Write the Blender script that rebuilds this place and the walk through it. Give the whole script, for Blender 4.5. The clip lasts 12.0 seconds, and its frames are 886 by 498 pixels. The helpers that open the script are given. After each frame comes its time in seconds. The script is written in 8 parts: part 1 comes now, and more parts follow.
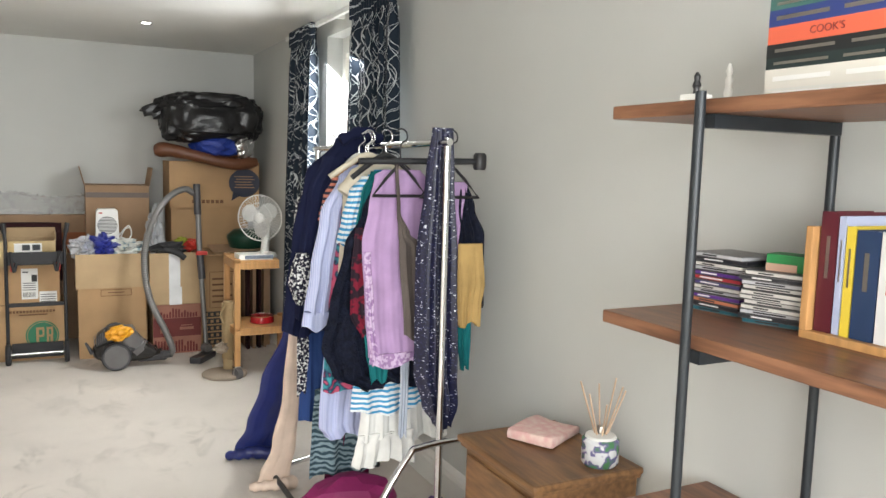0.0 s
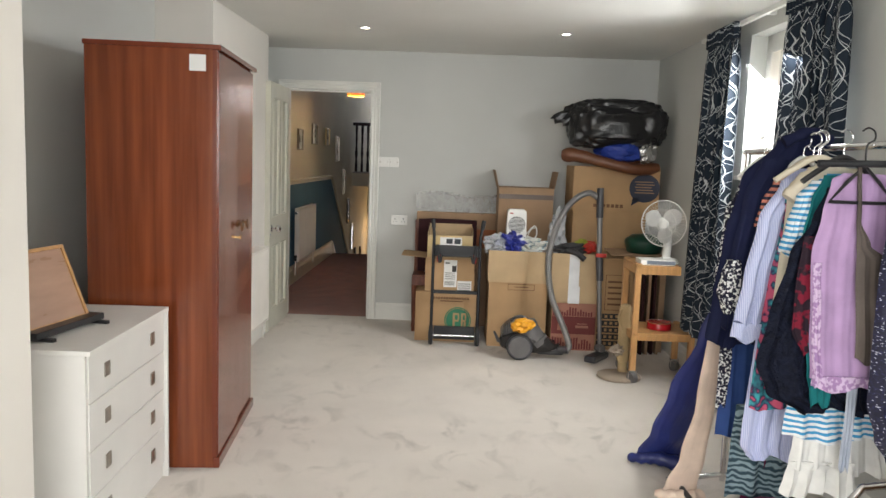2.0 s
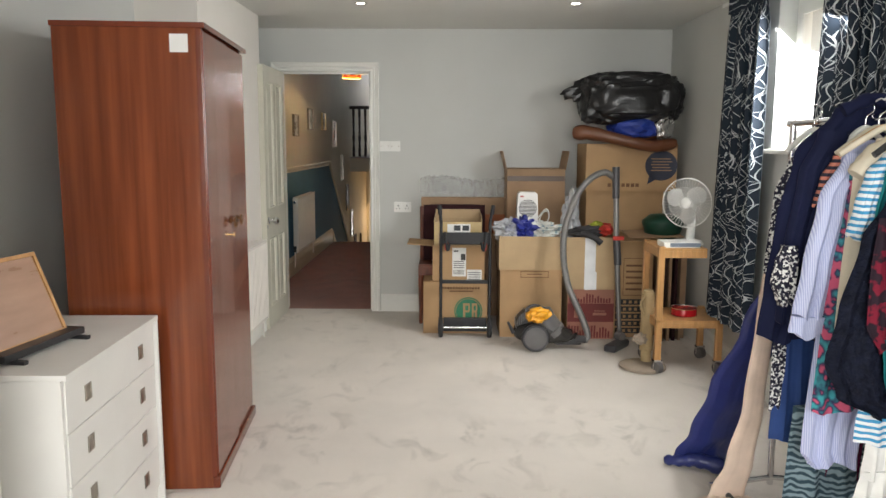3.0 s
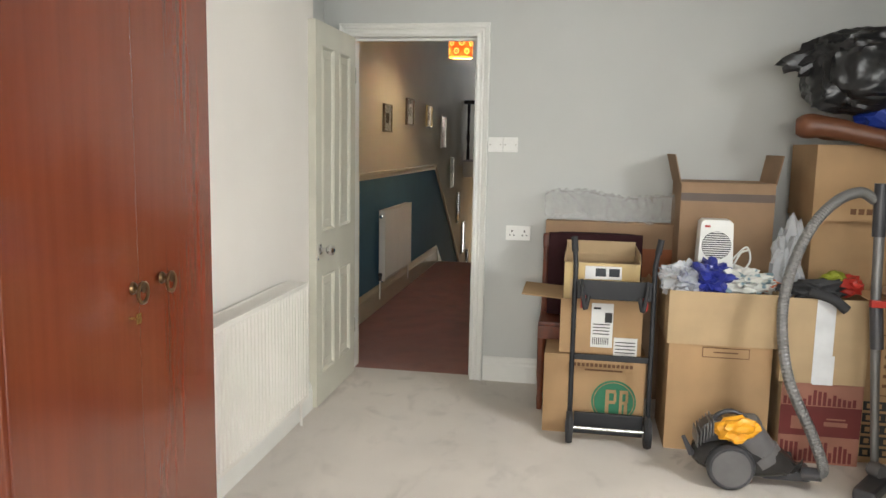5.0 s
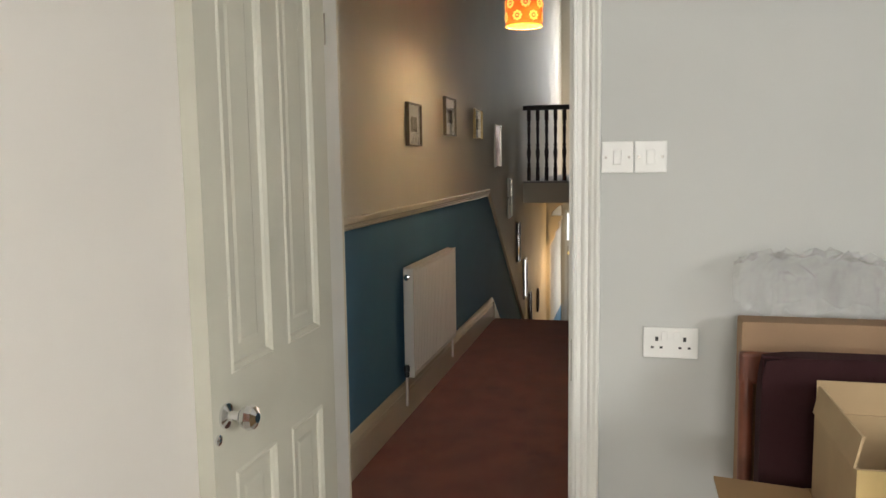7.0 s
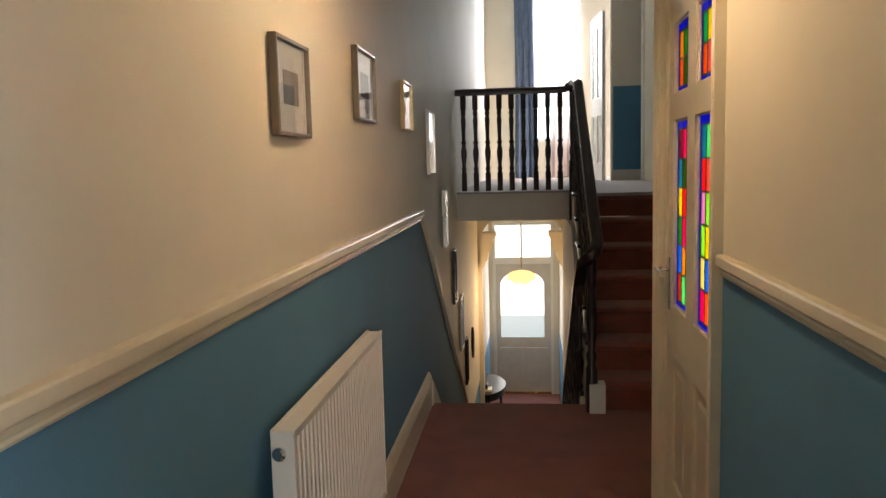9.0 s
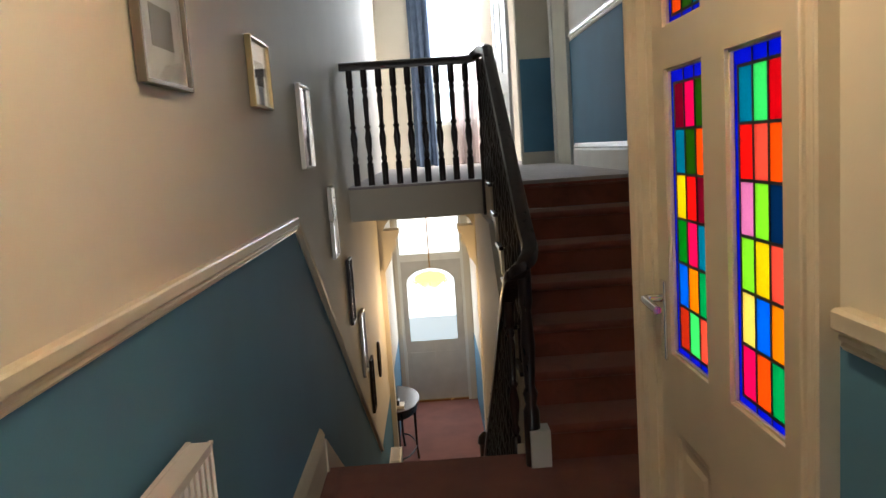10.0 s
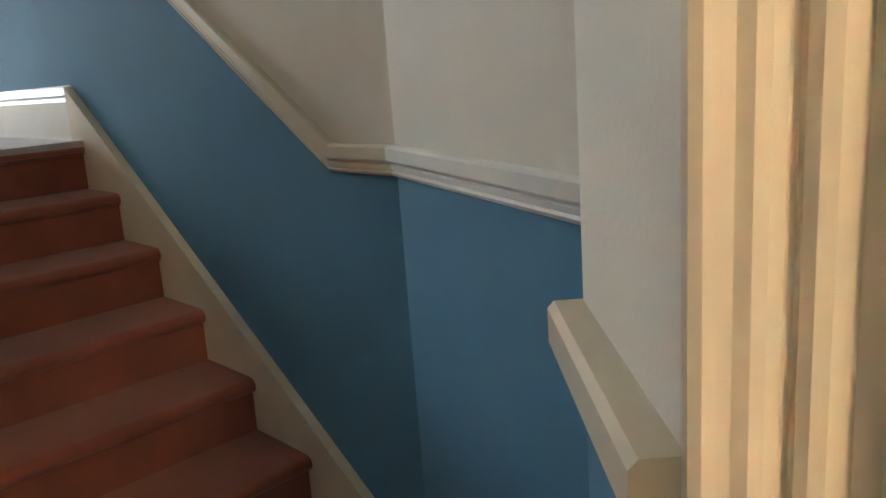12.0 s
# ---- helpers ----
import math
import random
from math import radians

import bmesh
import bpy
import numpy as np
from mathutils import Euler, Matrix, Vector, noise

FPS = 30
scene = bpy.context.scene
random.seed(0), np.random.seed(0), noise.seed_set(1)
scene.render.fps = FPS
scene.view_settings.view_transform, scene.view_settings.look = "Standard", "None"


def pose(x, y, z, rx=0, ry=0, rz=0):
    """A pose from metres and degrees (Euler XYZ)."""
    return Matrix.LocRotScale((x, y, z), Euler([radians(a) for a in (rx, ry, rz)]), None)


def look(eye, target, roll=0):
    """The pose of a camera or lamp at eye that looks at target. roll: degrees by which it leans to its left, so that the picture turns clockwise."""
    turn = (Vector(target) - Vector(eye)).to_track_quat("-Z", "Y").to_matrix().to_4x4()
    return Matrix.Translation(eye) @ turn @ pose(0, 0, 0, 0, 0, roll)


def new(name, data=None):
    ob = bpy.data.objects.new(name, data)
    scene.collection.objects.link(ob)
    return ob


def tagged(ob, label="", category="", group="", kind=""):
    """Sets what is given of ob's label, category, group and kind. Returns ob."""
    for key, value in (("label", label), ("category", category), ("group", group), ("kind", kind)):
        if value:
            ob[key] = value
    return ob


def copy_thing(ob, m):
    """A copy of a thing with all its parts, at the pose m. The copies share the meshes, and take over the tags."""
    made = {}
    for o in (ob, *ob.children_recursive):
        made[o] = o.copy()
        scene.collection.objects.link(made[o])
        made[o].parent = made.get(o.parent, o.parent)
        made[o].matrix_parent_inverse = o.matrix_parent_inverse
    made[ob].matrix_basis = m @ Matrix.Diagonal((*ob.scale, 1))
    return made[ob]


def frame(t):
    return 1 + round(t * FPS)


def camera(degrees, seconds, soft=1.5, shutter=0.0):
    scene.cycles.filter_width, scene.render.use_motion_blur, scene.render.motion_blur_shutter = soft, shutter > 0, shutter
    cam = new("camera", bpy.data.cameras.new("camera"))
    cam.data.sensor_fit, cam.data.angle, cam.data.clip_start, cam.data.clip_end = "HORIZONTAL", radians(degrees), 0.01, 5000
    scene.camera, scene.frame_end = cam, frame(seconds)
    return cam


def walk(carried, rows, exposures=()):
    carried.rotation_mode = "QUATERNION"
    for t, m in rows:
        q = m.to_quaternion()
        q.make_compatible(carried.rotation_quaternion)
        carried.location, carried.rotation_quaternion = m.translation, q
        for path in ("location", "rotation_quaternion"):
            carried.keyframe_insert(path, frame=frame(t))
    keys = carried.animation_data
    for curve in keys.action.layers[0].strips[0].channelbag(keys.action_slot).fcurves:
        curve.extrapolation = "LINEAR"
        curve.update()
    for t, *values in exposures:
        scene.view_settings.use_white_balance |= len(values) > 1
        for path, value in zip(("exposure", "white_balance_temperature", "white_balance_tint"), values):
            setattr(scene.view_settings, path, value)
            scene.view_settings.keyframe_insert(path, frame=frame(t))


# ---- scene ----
cam = camera(60.0, 12.0)
PATH = [
    (0, (1.539, 0.472, 1.484), (2.423, 2.253, 1.263), 1.6),
    (0.5, (1.476, 0.478, 1.486), (2.057, 2.379, 1.265), 1.3),
    (1, (1.415, 0.481, 1.482), (1.72, 2.446, 1.266), 1.3),
    (1.5, (1.367, 0.485, 1.47), (1.459, 2.471, 1.254), 1.8),
    (2, (1.315, 0.519, 1.453), (1.291, 2.505, 1.223), 2.1),
    (2.5, (1.266, 0.617, 1.459), (1.225, 2.6, 1.209), 1.1),
    (2.7, (1.249, 0.69, 1.459), (1.23, 2.673, 1.195), 0.3),
    (4.3, (1.243, 2.047, 1.417), (1.108, 4.021, 1.123), 1.2),
    (4.5, (1.239, 2.288, 1.404), (1.045, 4.257, 1.119), 1.5),
    (5, (1.159, 2.868, 1.413), (0.822, 4.82, 1.143), 1.1),
    (5.5, (1.058, 3.462, 1.399), (0.644, 5.401, 1.135), 0.9),
    (6, (0.917, 4.05, 1.398), (0.443, 5.975, 1.141), 1.2),
    (6.5, (0.768, 4.653, 1.4), (0.292, 6.582, 1.174), 0.4),
    (6.7, (0.76, 4.858, 1.408), (0.272, 6.785, 1.188), -0.6),
    (8.3, (0.239, 6.781, 1.405), (-0.128, 8.732, 1.16), -0.2),
    (8.5, (0.179, 6.987, 1.425), (-0.14, 8.947, 1.186), -0.6),
    (9, (0.106, 7.519, 1.432), (-0.116, 9.495, 1.212), -1.4),
    (9.5, (0.048, 8.068, 1.423), (-0.075, 10.05, 1.184), -3.1),
    (10, (0.073, 8.6, 1.423), (0.098, 10.582, 1.163), -3.9),
    (10.5, (0.068, 9.138, 1.403), (0.148, 11.116, 1.119), -2.9),
    (11, (0.086, 9.646, 1.399), (0.452, 11.587, 1.086), -2.9),
    (11.5, (0.175, 10.097, 1.342), (0.978, 11.9, 1.016), -3.1),
    (12, (0.357, 10.454, 1.348), (1.714, 11.85, 0.892), -4.2),
]
walk(cam, [(t, look(eye, target, roll)) for t, eye, target, roll in PATH],
     [(0.0, -0.2, 6750, 10), (2.5, -0.38, 6850, 11), (4.5, -0.02, 6850, 10), (6.5, -0.1, 6700, 10), (8.3, 0.35, 8300, 15), (9.0, 0.58, 6900, 12), (9.5, 0.55, 6650, 11), (10.5, 0.95, 6150, 9), (11.0, 1.25, 6500, 11), (11.5, 1.55, 6700, 10), (12.0, 2.15, 6300, 8)])

# ---- light ----
world = bpy.data.worlds.new("sky")
scene.world = world
world.use_nodes = True
wn = world.node_tree
sky = wn.nodes.new("ShaderNodeTexSky")
sky.sky_type = "NISHITA"
sky.sun_disc = False
sky.sun_elevation = radians(38)
sky.sun_rotation = radians(120)
sky.air_density, sky.dust_density, sky.ozone_density = 1.0, 5.0, 1.0
wn.links.new(sky.outputs[0], wn.nodes["Background"].inputs[0])
wn.nodes["Background"].inputs[1].default_value = 0.15


def lamp(name, kind, m, energy, color=(1, 1, 1), size=0.1, size_y=None):
    data = bpy.data.lights.new(name, kind)
    data.energy, data.color = energy, color
    if kind == "AREA":
        data.shape, data.size = "RECTANGLE", size
        data.size_y = size_y or size
    elif kind == "SUN":
        data.angle = size
    else:
        data.shadow_soft_size = size
    ob = new(name, data)
    ob.matrix_world = m
    return ob


lamp("sun", "SUN", look((8, 4, 10), (0, 8, 0)), 0.8, (1, 0.96, 0.9), radians(12))
DAY = (0.93, 0.97, 1.0)
lamp("window_daylight", "AREA", look((3.2, 4.72, 1.85), (2.2, 4.95, 0.75)), 108, DAY, 1.1, 0.75)
lamp("rear_window_daylight", "AREA", look((1.5, -1.05, 1.55), (1.55, 0.5, 0.55)), 182, DAY, 2.4, 1.4)
lamp("front_door_daylight", "AREA", look((0.0, 19.02, -0.6), (0.0, 17, -0.9)), 8, (0.95, 0.97, 1.0), 0.7, 1.6)
lamp("landing_window_daylight", "AREA", look((0.54, 19.27, 2.8), (0.6, 17, 2.3)), 130, (0.85, 0.93, 1.0), 0.58, 2.0)
lamp("glazed_room_daylight", "AREA", look((1.58, 9.8, 1.3), (0.7, 9.9, 1.2)), 10, DAY, 1.2, 1.6)
lamp("pendant_bulb", "POINT", pose(0.135, 9.5, 2.175), 15.5, (1.0, 0.72, 0.42), 0.03)
lamp("ground_hall_bulb", "POINT", pose(0.0, 16.3, -0.12), 10, (1.0, 0.68, 0.36), 0.06)


# ---- materials ----
def mat(name, col, rough=0.6, metal=0.0, var=0.12, scale=6.0, bump=0.15, bscale=80.0, col2=None, stretch=(1, 1, 1), coat=0.0, dist=0.002, sheen=0.0, spec=0.5):
    m = bpy.data.materials.new(name)
    m.use_nodes = True
    n, l = m.node_tree.nodes, m.node_tree.links
    b = n["Principled BSDF"]
    tc = n.new("ShaderNodeTexCoord")
    mp = n.new("ShaderNodeMapping")
    mp.inputs["Scale"].default_value = stretch
    l.new(tc.outputs["Object"], mp.inputs[0])
    big = n.new("ShaderNodeTexNoise")
    big.inputs["Scale"].default_value, big.inputs["Detail"].default_value = scale, 5
    fine = n.new("ShaderNodeTexNoise")
    fine.inputs["Scale"].default_value, fine.inputs["Detail"].default_value = bscale, 3
    for t in (big, fine):
        l.new(mp.outputs[0], t.inputs["Vector"])
    ramp = n.new("ShaderNodeValToRGB")
    a = [c * (1 - var) for c in col]
    z = list(col2) if col2 else [min(1, c * (1 + var)) for c in col]
    ramp.color_ramp.elements[0].position, ramp.color_ramp.elements[1].position = 0.33, 0.67
    ramp.color_ramp.elements[0].color, ramp.color_ramp.elements[1].color = (*a, 1), (*z, 1)
    l.new(big.outputs[0], ramp.inputs[0])
    l.new(ramp.outputs[0], b.inputs["Base Color"])
    rr = n.new("ShaderNodeMapRange")
    rr.inputs[3].default_value, rr.inputs[4].default_value = max(0.03, rough - 0.08), min(1, rough + 0.08)
    l.new(big.outputs[0], rr.inputs[0])
    l.new(rr.outputs[0], b.inputs["Roughness"])
    b.inputs["Metallic"].default_value = metal
    b.inputs["Coat Weight"].default_value = coat
    b.inputs["Specular IOR Level"].default_value = spec
    b.inputs["Sheen Weight"].default_value = sheen
    if bump:
        bp = n.new("ShaderNodeBump")
        bp.inputs["Strength"].default_value, bp.inputs["Distance"].default_value = bump, dist
        l.new(fine.outputs[0], bp.inputs["Height"])
        l.new(bp.outputs[0], b.inputs["Normal"])
    return m


def glow(name, col, strength):
    m = bpy.data.materials.new(name)
    m.use_nodes = True
    b = m.node_tree.nodes["Principled BSDF"]
    b.inputs["Base Color"].default_value = (*col, 1)
    b.inputs["Emission Color"].default_value = (*col, 1)
    b.inputs["Emission Strength"].default_value = strength
    return m


def glass(name, col=(1, 1, 1), rough=0.0, ior=1.1):
    m = bpy.data.materials.new(name)
    m.use_nodes = True
    b = m.node_tree.nodes["Principled BSDF"]
    b.inputs["Base Color"].default_value = (*col, 1)
    b.inputs["Roughness"].default_value = rough
    b.inputs["Transmission Weight"].default_value = 1.0
    b.inputs["IOR"].default_value = ior
    return m


M = dict(
    wall=mat("grey_emulsion", (0.56, 0.57, 0.55), 0.75, var=0.03, scale=1.5, bump=0.12, bscale=220),
    wall_light=mat("pale_emulsion", (0.79, 0.76, 0.71), 0.75, var=0.03, scale=1.5, bump=0.12, bscale=220),
    ceil=mat("ceiling_paint", (0.74, 0.74, 0.71), 0.8, var=0.03, scale=1.2, bump=0.1, bscale=200),
    cream=mat("cream_emulsion", (0.70, 0.66, 0.57), 0.7, var=0.04, scale=1.6, bump=0.2, bscale=160),
    teal=mat("teal_emulsion", (0.080, 0.218, 0.350), 0.8, var=0.08, scale=2.0, bump=0.2, bscale=160),
    gloss_cream=mat("cream_gloss_paint", (0.66, 0.60, 0.47), 0.35, var=0.05, scale=5, bump=0.08, bscale=90),
    gloss_white=mat("white_gloss_paint", (0.78, 0.78, 0.74), 0.35, var=0.04, scale=5, bump=0.06, bscale=90),
    door_paint=mat("off_white_door_paint", (0.62, 0.61, 0.52), 0.4, var=0.05, scale=4, bump=0.08, bscale=70),
    carpet=mat("beige_carpet", (0.64, 0.585, 0.525), 0.95, var=0.06, scale=2.2, bump=0.7, bscale=300, dist=0.004, sheen=0.3),
    red_carpet=mat("red_brown_carpet", (0.245, 0.074, 0.045), 0.95, var=0.18, scale=5, bump=0.6, bscale=320, dist=0.004, sheen=0.2),
    # landing carpet: the window's light on it is put into the whitish colour
    lit_carpet=mat("daylit_landing_carpet", (0.42, 0.38, 0.38), 0.95, var=0.1, scale=5, bump=0.5, bscale=300, sheen=0.2),
    mahogany=mat("red_mahogany", (0.155, 0.030, 0.012), 0.2, var=0.05, scale=4, bump=0.04, bscale=40, stretch=(6, 6, 0.4), col2=(0.175, 0.035, 0.014), coat=0.3),
    mahogany_side=mat("sapele_panel", (0.190, 0.041, 0.013), 0.16, var=0.24, scale=4, bump=0.04, bscale=40, stretch=(6, 6, 0.3), col2=(0.245, 0.060, 0.019), coat=0.3),
    dark_wood=mat("dark_stained_wood", (0.022, 0.012, 0.010), 0.3, var=0.3, scale=8, bump=0.12, bscale=40, stretch=(5, 5, 1)),
    walnut=mat("walnut_shelf", (0.17, 0.072, 0.038), 0.4, var=0.35, scale=7, bump=0.15, bscale=40, stretch=(7, 0.7, 7), col2=(0.28, 0.13, 0.07)),
    oak=mat("brown_oak", (0.19, 0.095, 0.04), 0.4, var=0.3, scale=7, bump=0.12, bscale=40, stretch=(7, 1, 7), col2=(0.27, 0.14, 0.06)),
    beech=mat("beech", (0.52, 0.28, 0.11), 0.42, var=0.15, scale=8, bump=0.08, bscale=50, stretch=(6, 6, 1)),
    white_lam=mat("white_laminate", (0.74, 0.73, 0.70), 0.4, var=0.03, scale=4, bump=0.03, bscale=60),
    white_plastic=mat("white_plastic", (0.78, 0.78, 0.75), 0.35, var=0.03, scale=8, bump=0.02),
    radiator=mat("radiator_enamel", (0.78, 0.75, 0.70), 0.35, var=0.03, scale=5, bump=0.03),
    chrome=mat("chrome", (0.75, 0.75, 0.76), 0.12, 1.0, var=0.05, scale=8, bump=0.0),
    brass=mat("brass", (0.65, 0.42, 0.14), 0.25, 1.0, var=0.1, scale=8, bump=0.0),
    nickel=mat("dull_nickel", (0.42, 0.39, 0.35), 0.35, 1.0, var=0.1, scale=20, bump=0.05),
    black_metal=mat("black_metal", (0.012, 0.013, 0.016), 0.5, 0.0, var=0.2, scale=10, bump=0.05),
    steel_paint=mat("dark_steel_paint", (0.022, 0.027, 0.032), 0.4, 0.2, var=0.2, scale=10, bump=0.05),
    card=mat("brown_cardboard", (0.42, 0.265, 0.135), 0.85, var=0.08, scale=5, bump=0.12, bscale=120),
    card2=mat("tan_cardboard", (0.46, 0.33, 0.19), 0.85, var=0.08, scale=5, bump=0.12, bscale=120),
    card3=mat("dull_cardboard", (0.33, 0.21, 0.125), 0.85, var=0.1, scale=5, bump=0.12, bscale=120),
    paper=mat("white_paper", (0.76, 0.76, 0.74), 0.7, var=0.03, bump=0.0),
    ink=mat("black_ink", (0.03, 0.03, 0.03), 0.6, bump=0.0),
    brown_ink=mat("brown_ink", (0.15, 0.07, 0.03), 0.7, bump=0.0),
    green_ink=mat("green_ink", (0.03, 0.19, 0.10), 0.7, bump=0.0),
    red_ink=mat("dark_red_ink", (0.20, 0.03, 0.03), 0.6, bump=0.0),
    navy_ink=mat("navy_ink", (0.025, 0.03, 0.055), 0.6, bump=0.0),
    black_plastic=mat("black_plastic", (0.02, 0.02, 0.022), 0.35, var=0.2, bump=0.05),
    grey_plastic=mat("grey_plastic", (0.13, 0.125, 0.125), 0.35, var=0.1, scale=12, bump=0.05),
    dark_grey=mat("dark_grey_plastic", (0.05, 0.05, 0.055), 0.35, var=0.2, bump=0.05),
    yellow=mat("yellow_plastic", (0.80, 0.36, 0.02), 0.4, var=0.05, bump=0.02),
    bag=mat("black_polythene", (0.010, 0.010, 0.011), 0.3, var=0.2, scale=12, bump=0.6, bscale=12, dist=0.012),
    glass=glass("clear_glass"),
)


def tread_marks(m, dark, scale, cut):
    """Pile brushed the other way: small uneven smudges, gathered in some parts of the carpet."""
    n, l = m.node_tree.nodes, m.node_tree.links
    b = n["Principled BSDF"]
    old = b.inputs["Base Color"].links[0].from_socket
    tc, mp = n.new("ShaderNodeTexCoord"), n.new("ShaderNodeMapping")
    mp.inputs["Rotation"].default_value = (0, 0, 0.6)
    mp.inputs["Scale"].default_value = (1.0, 0.65, 1.0)
    l.new(tc.outputs["Object"], mp.inputs[0])
    fac = None
    for sc, lo, hi, dist in ((scale, cut, cut + 0.13, 0.8), (1.3, 0.40, 0.62, 0.3)):
        t, r = n.new("ShaderNodeTexNoise"), n.new("ShaderNodeMapRange")
        t.inputs["Scale"].default_value, t.inputs["Detail"].default_value, t.inputs["Distortion"].default_value = sc, 6, dist
        t.inputs["Roughness"].default_value = 0.62
        r.inputs[1].default_value, r.inputs[2].default_value = lo, hi
        l.new(mp.outputs[0], t.inputs["Vector"])
        l.new(t.outputs[0], r.inputs[0])
        if fac:
            mu = n.new("ShaderNodeMath")
            mu.operation = "MULTIPLY"
            l.new(fac, mu.inputs[0])
            l.new(r.outputs[0], mu.inputs[1])
            fac = mu.outputs[0]
        else:
            fac = r.outputs[0]
    mix = n.new("ShaderNodeMix")
    mix.data_type, mix.blend_type = "RGBA", "MULTIPLY"
    mix.inputs[7].default_value = (dark, dark * 0.99, dark * 0.98, 1)
    l.new(fac, mix.inputs[0])
    l.new(old, mix.inputs[6])
    l.new(mix.outputs[2], b.inputs["Base Color"])


tread_marks(M["carpet"], 0.70, 6.0, 0.52)
tread_marks(M["red_carpet"], 0.7, 7.0, 0.50)


# ---- helpers for building ----
def bm_box(bm, x0, x1, y0, y1, z0, z1, bevel=0.0):
    start = len(bm.verts)
    r = bmesh.ops.create_cube(bm, size=1)
    vs = r["verts"]
    for v in vs:
        v.co = Vector(((x0 + x1) / 2 + v.co.x * (x1 - x0), (y0 + y1) / 2 + v.co.y * (y1 - y0), (z0 + z1) / 2 + v.co.z * (z1 - z0)))
    if bevel:
        edges = {e for v in vs for e in v.link_edges}
        bmesh.ops.bevel(bm, geom=list(edges), offset=bevel, segments=2, affect="EDGES", profile=0.6)
    return bm


def box(x0, x1, y0, y1, z0, z1, bevel=0.0):
    return bm_box(bmesh.new(), x0, x1, y0, y1, z0, z1, bevel)


def boxes(rows, bevel=0.0):
    bm = bmesh.new()
    for r in rows:
        bm_box(bm, *r, bevel=bevel)
    return bm


def lathe(profile, n=24, bm=None, at=(0, 0, 0)):
    """A turned solid round the z axis from (radius, height) pairs."""
    bm = bm or bmesh.new()
    rings = []
    for r, z in profile:
        rings.append([bm.verts.new((at[0] + max(r, 1e-4) * math.cos(2 * math.pi * k / n), at[1] + max(r, 1e-4) * math.sin(2 * math.pi * k / n), at[2] + z)) for k in range(n)])
    for a, b in zip(rings, rings[1:]):
        for k in range(n):
            bm.faces.new((a[k], a[(k + 1) % n], b[(k + 1) % n], b[k]))
    bm.faces.new(list(reversed(rings[0])))
    bm.faces.new(rings[-1])
    return bm


def tube(points, r, n=10, bm=None, closed=False):
    """A round bar along points; r is a radius or one per point."""
    bm = bm or bmesh.new()
    pts = [Vector(p) for p in points]
    rs = [r] * len(pts) if isinstance(r, (int, float)) else list(r)
    rings, up = [], None
    for i, p in enumerate(pts):
        a = pts[i - 1] if i > 0 else (pts[-1] if closed else p)
        b = pts[i + 1] if i < len(pts) - 1 else (pts[0] if closed else p)
        d = (b - a).normalized()
        if up is None:
            up = d.orthogonal().normalized()
        up = (up - d * up.dot(d)).normalized()
        side = d.cross(up)
        rings.append([bm.verts.new(p + rs[i] * (math.cos(2 * math.pi * k / n) * up + math.sin(2 * math.pi * k / n) * side)) for k in range(n)])
    pairs = list(zip(rings, rings[1:])) + ([(rings[-1], rings[0])] if closed else [])
    for a, b in pairs:
        for k in range(n):
            bm.faces.new((a[k], a[(k + 1) % n], b[(k + 1) % n], b[k]))
    if not closed:
        bm.faces.new(list(reversed(rings[0])))
        bm.faces.new(rings[-1])
    return bm


def smooth_path(points, steps=6):
    """Catmull-Rom through the points."""
    p = [Vector(q) for q in points]
    p = [p[0] * 2 - p[1]] + p + [p[-1] * 2 - p[-2]]
    out = []
    for i in range(1, len(p) - 2):
        for s in range(steps):
            t = s / steps
            out.append(0.5 * ((2 * p[i]) + (p[i + 1] - p[i - 1]) * t + (2 * p[i - 1] - 5 * p[i] + 4 * p[i + 1] - p[i + 2]) * t * t + (3 * p[i] - p[i - 1] - 3 * p[i + 1] + p[i + 2]) * t**3))
    return out + [p[-2]]


def sweep(section, path, bm=None):
    """A moulding: section is (out, up) pairs, path is rows of (point, out direction, up direction)."""
    bm = bm or bmesh.new()
    rings = [[bm.verts.new(Vector(p) + Vector(o) * a + Vector(u) * b) for a, b in section] for p, o, u in path]
    n = len(section)
    for a, b in zip(rings, rings[1:]):
        for k in range(n):
            bm.faces.new((a[k], a[(k + 1) % n], b[(k + 1) % n], b[k]))
    bm.faces.new(rings[0])
    bm.faces.new(list(reversed(rings[-1])))
    bmesh.ops.recalc_face_normals(bm, faces=bm.faces)
    return bm


def prism(outline, axis, a, b, bm=None):
    """An outline in the other two axes, drawn out from a to b along the axis ('x', 'y' or 'z')."""
    bm = bm or bmesh.new()
    at = {"x": lambda t, u, v: (t, u, v), "y": lambda t, u, v: (u, t, v), "z": lambda t, u, v: (u, v, t)}[axis]
    lo, hi = ([bm.verts.new(at(t, u, v)) for u, v in outline] for t in (a, b))
    n = len(outline)
    bm.faces.new(lo)
    bm.faces.new(list(reversed(hi)))
    for k in range(n):
        bm.faces.new((lo[k], lo[(k + 1) % n], hi[(k + 1) % n], hi[k]))
    bmesh.ops.recalc_face_normals(bm, faces=bm.faces)
    return bm


def moved(bm, m):
    bmesh.ops.transform(bm, matrix=m, verts=bm.verts)
    return bm


def mesh_of(name, bm, material, smooth=False):
    me = bpy.data.meshes.new(name)
    bm.to_mesh(me)
    bm.free()
    for mm in material if isinstance(material, (list, tuple)) else [material]:
        me.materials.append(mm)
    if smooth:
        me.polygons.foreach_set("use_smooth", [True] * len(me.polygons))
        me.set_sharp_from_angle(angle=radians(40))
    return me


